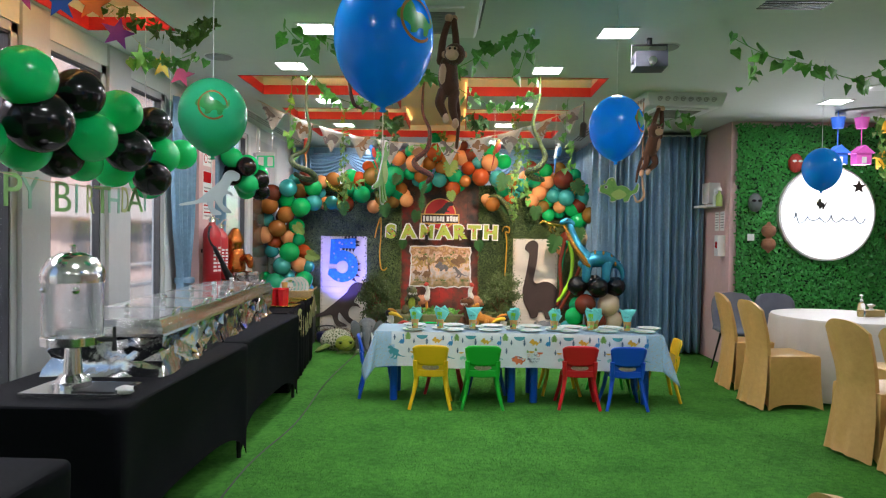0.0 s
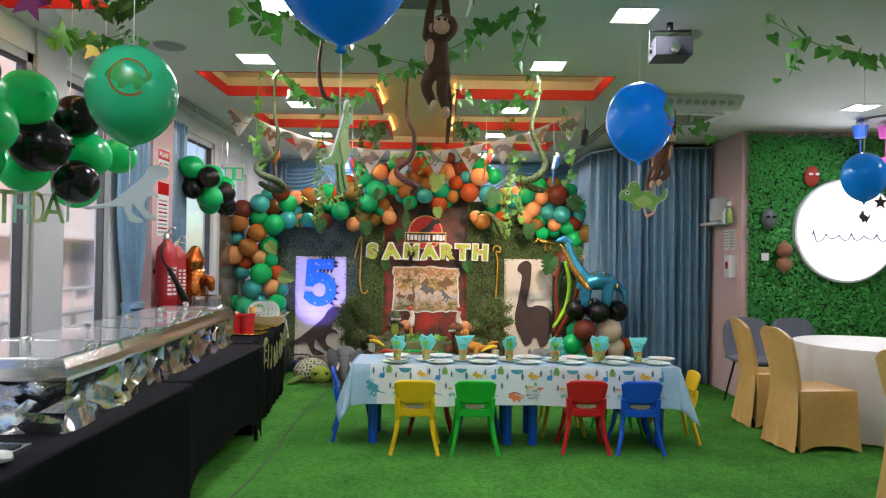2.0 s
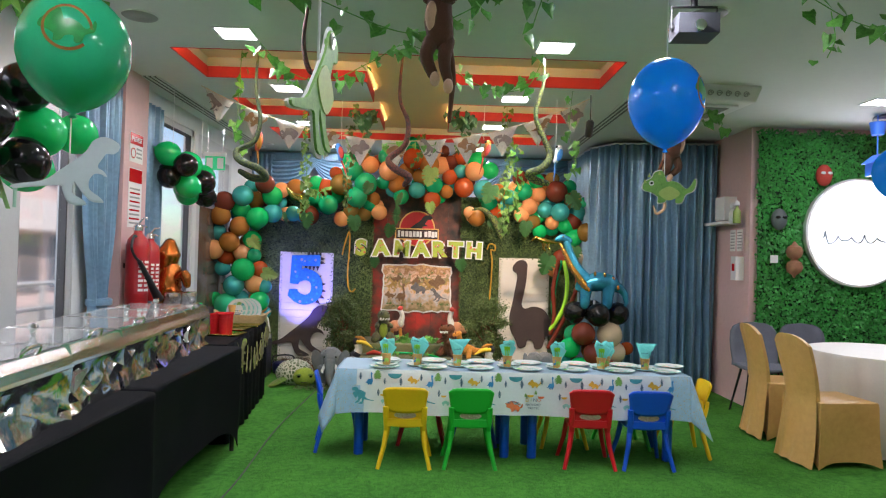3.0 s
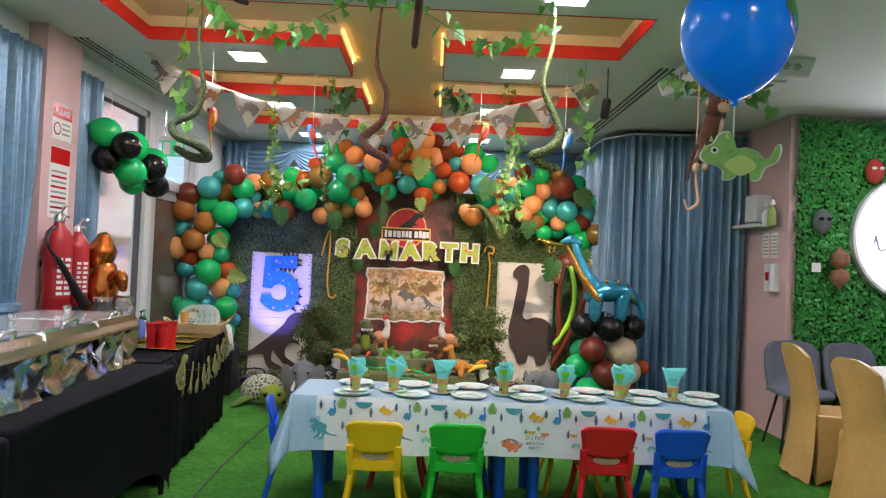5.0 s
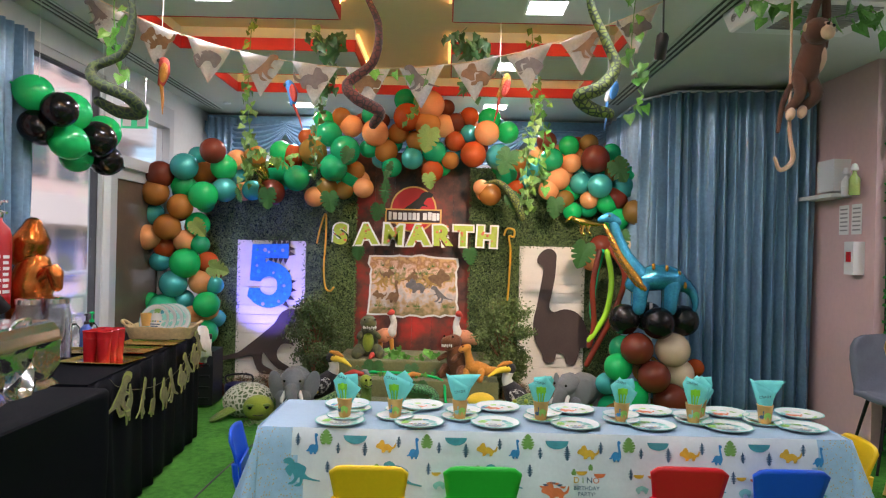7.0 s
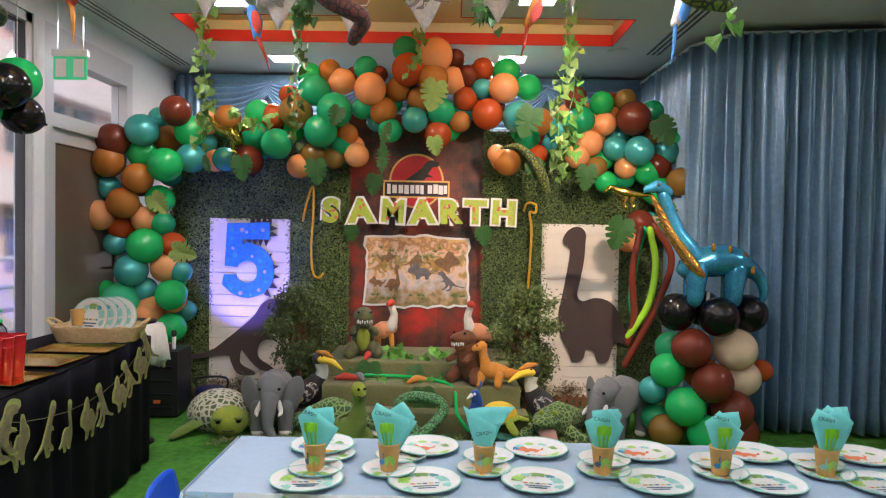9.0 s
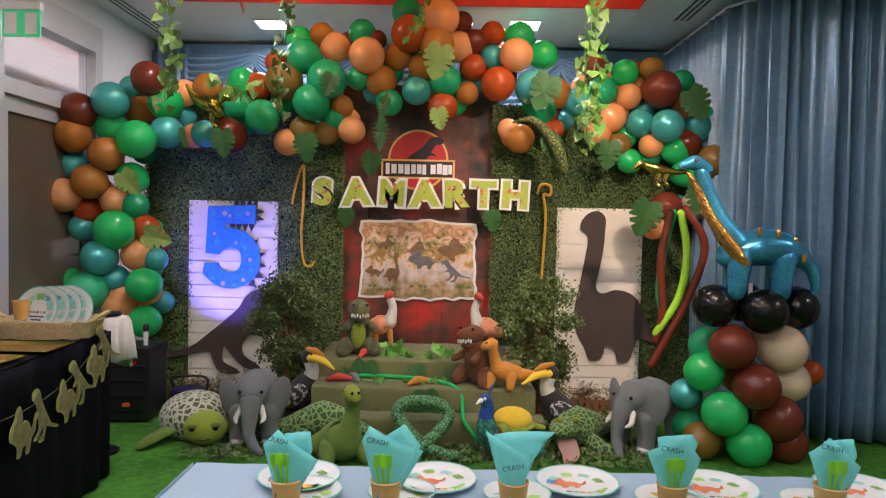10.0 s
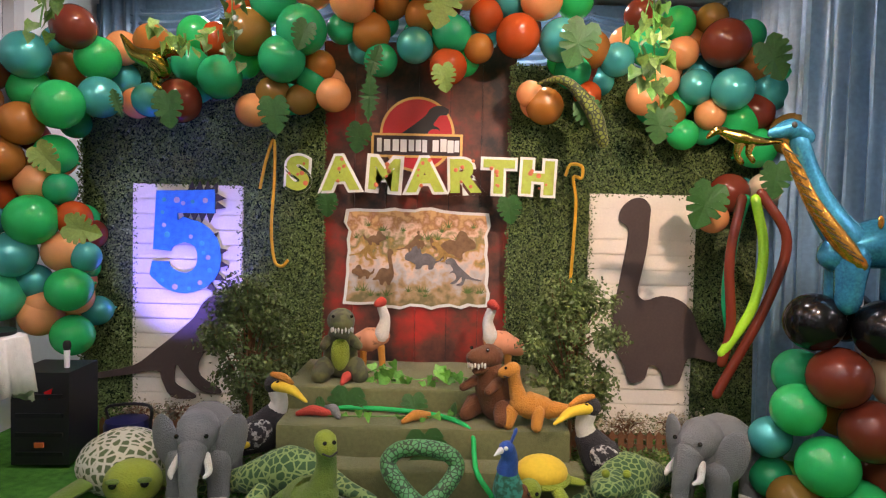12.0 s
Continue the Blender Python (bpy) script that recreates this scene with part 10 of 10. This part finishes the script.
bmesh.ops.recalc_face_normals(b, faces=b.faces[:])
part("cloth", b, WHITECLOTH, rt)
b = bmesh.new()
lathe(b, [(0.05, 0.72), (0.62, 0.72), (0.63, 0.735), (0.62, 0.75)], 40)
part("tabletop", b, WOODF, rt, "round wooden top")
b = bmesh.new()
lathe(b, [(0.28, 0.0), (0.27, 0.03), (0.05, 0.06), (0.04, 0.72)], 20)
part("pedestal", b, BLACKMETAL, rt, "black metal pedestal")
bottle("pump_bottle", "clear pump bottle on the round table", [(0.03, 0), (0.034, 0.006), (0.034, 0.12), (0.02, 0.14), (0.014, 0.15)], pose(4.20, 6.52, 0.762), GLASS, [(0.015, 0.15), (0.015, 0.165), (0.005, 0.17), (0.005, 0.2), (0.02, 0.205), (0.006, 0.215)], WHITEPL)
tbx = holder("tissue_box", "gold tissue box with a white tissue on the round table", "tissue box", pose(4.34, 6.60, 0.762, 0, 0, 15))
part("box", boxed(-0.11, 0.11, -0.055, 0.055, 0, 0.06), mat("gold_card_box", (0.4, 0.3, 0.1), 0.4), tbx, "", True, 0.004)
b = bmesh.new()
lathe(b, [(0.03, 0.06), (0.012, 0.08), (0.04, 0.11), (0.004, 0.12)], 7)
part("tissue", b, PAPER, tbx)
rt2 = holder("white_table", "table under a white cloth beside a gold chair", "table", pose(2.30, 1.35, 0))
part("cloth", boxed(-0.55, 0.75, -0.45, 0.45, 0.02, 0.74), WHITECLOTH, rt2, "", True, 0.03)
cb2 = holder("balloon_column", "short balloon column in black and cream", "balloon column", pose(0, 0, 0))
for x, y, z, r, c in ((2.52, 3.2, 0.85, 0.13, "K"), (2.72, 3.3, 0.85, 0.13, "K"), (2.54, 3.22, 0.60, 0.13, "C"), (2.74, 3.28, 0.6, 0.13, "B"), (2.52, 3.2, 0.36, 0.13, "G"), (2.75, 3.3, 0.36, 0.13, "B"), (2.6, 3.25, 0.13, 0.13, "O")):
    balloon(cb2, c, x, y, z, r, 90, (x - 2.6) * 120)


# ---- turf pile where the walk passes nearest ----
rng = np.random.default_rng(5)
N = 150000
px = rng.uniform(-1.1, 3.2, N)
py = 1.3 + 7.0 * rng.random(N) ** 1.5
ang = rng.uniform(0, 2 * np.pi, N)
hgt = rng.uniform(0.006, 0.014, N)
lean = rng.uniform(0.002, 0.010, N)
wid = rng.uniform(0.0012, 0.0022, N)
co = np.empty((N, 3, 3))
co[:, 0] = np.stack([px - np.sin(ang) * wid, py + np.cos(ang) * wid, np.full(N, GZ)], 1)
co[:, 1] = np.stack([px + np.sin(ang) * wid, py - np.cos(ang) * wid, np.full(N, GZ)], 1)
co[:, 2] = np.stack([px + np.cos(ang) * lean, py + np.sin(ang) * lean, GZ + hgt], 1)
me = bpy.data.meshes.new("turf_pile")
me.vertices.add(3 * N)
me.vertices.foreach_set("co", co.reshape(-1))
me.loops.add(3 * N)
me.loops.foreach_set("vertex_index", np.arange(3 * N, dtype=np.int32))
me.polygons.add(N)
me.polygons.foreach_set("loop_start", np.arange(0, 3 * N, 3, dtype=np.int32))
me.update(calc_edges=True)
me.materials.append(mat("turf_blade", (0.04, 0.19, 0.022), 0.6, var=0.3, scale=3, each=0.5, second=(0.08, 0.27, 0.04), spec=0.3))
tagged(new("turf_pile", me), "short green artificial turf pile", "turf", kind="stuff")
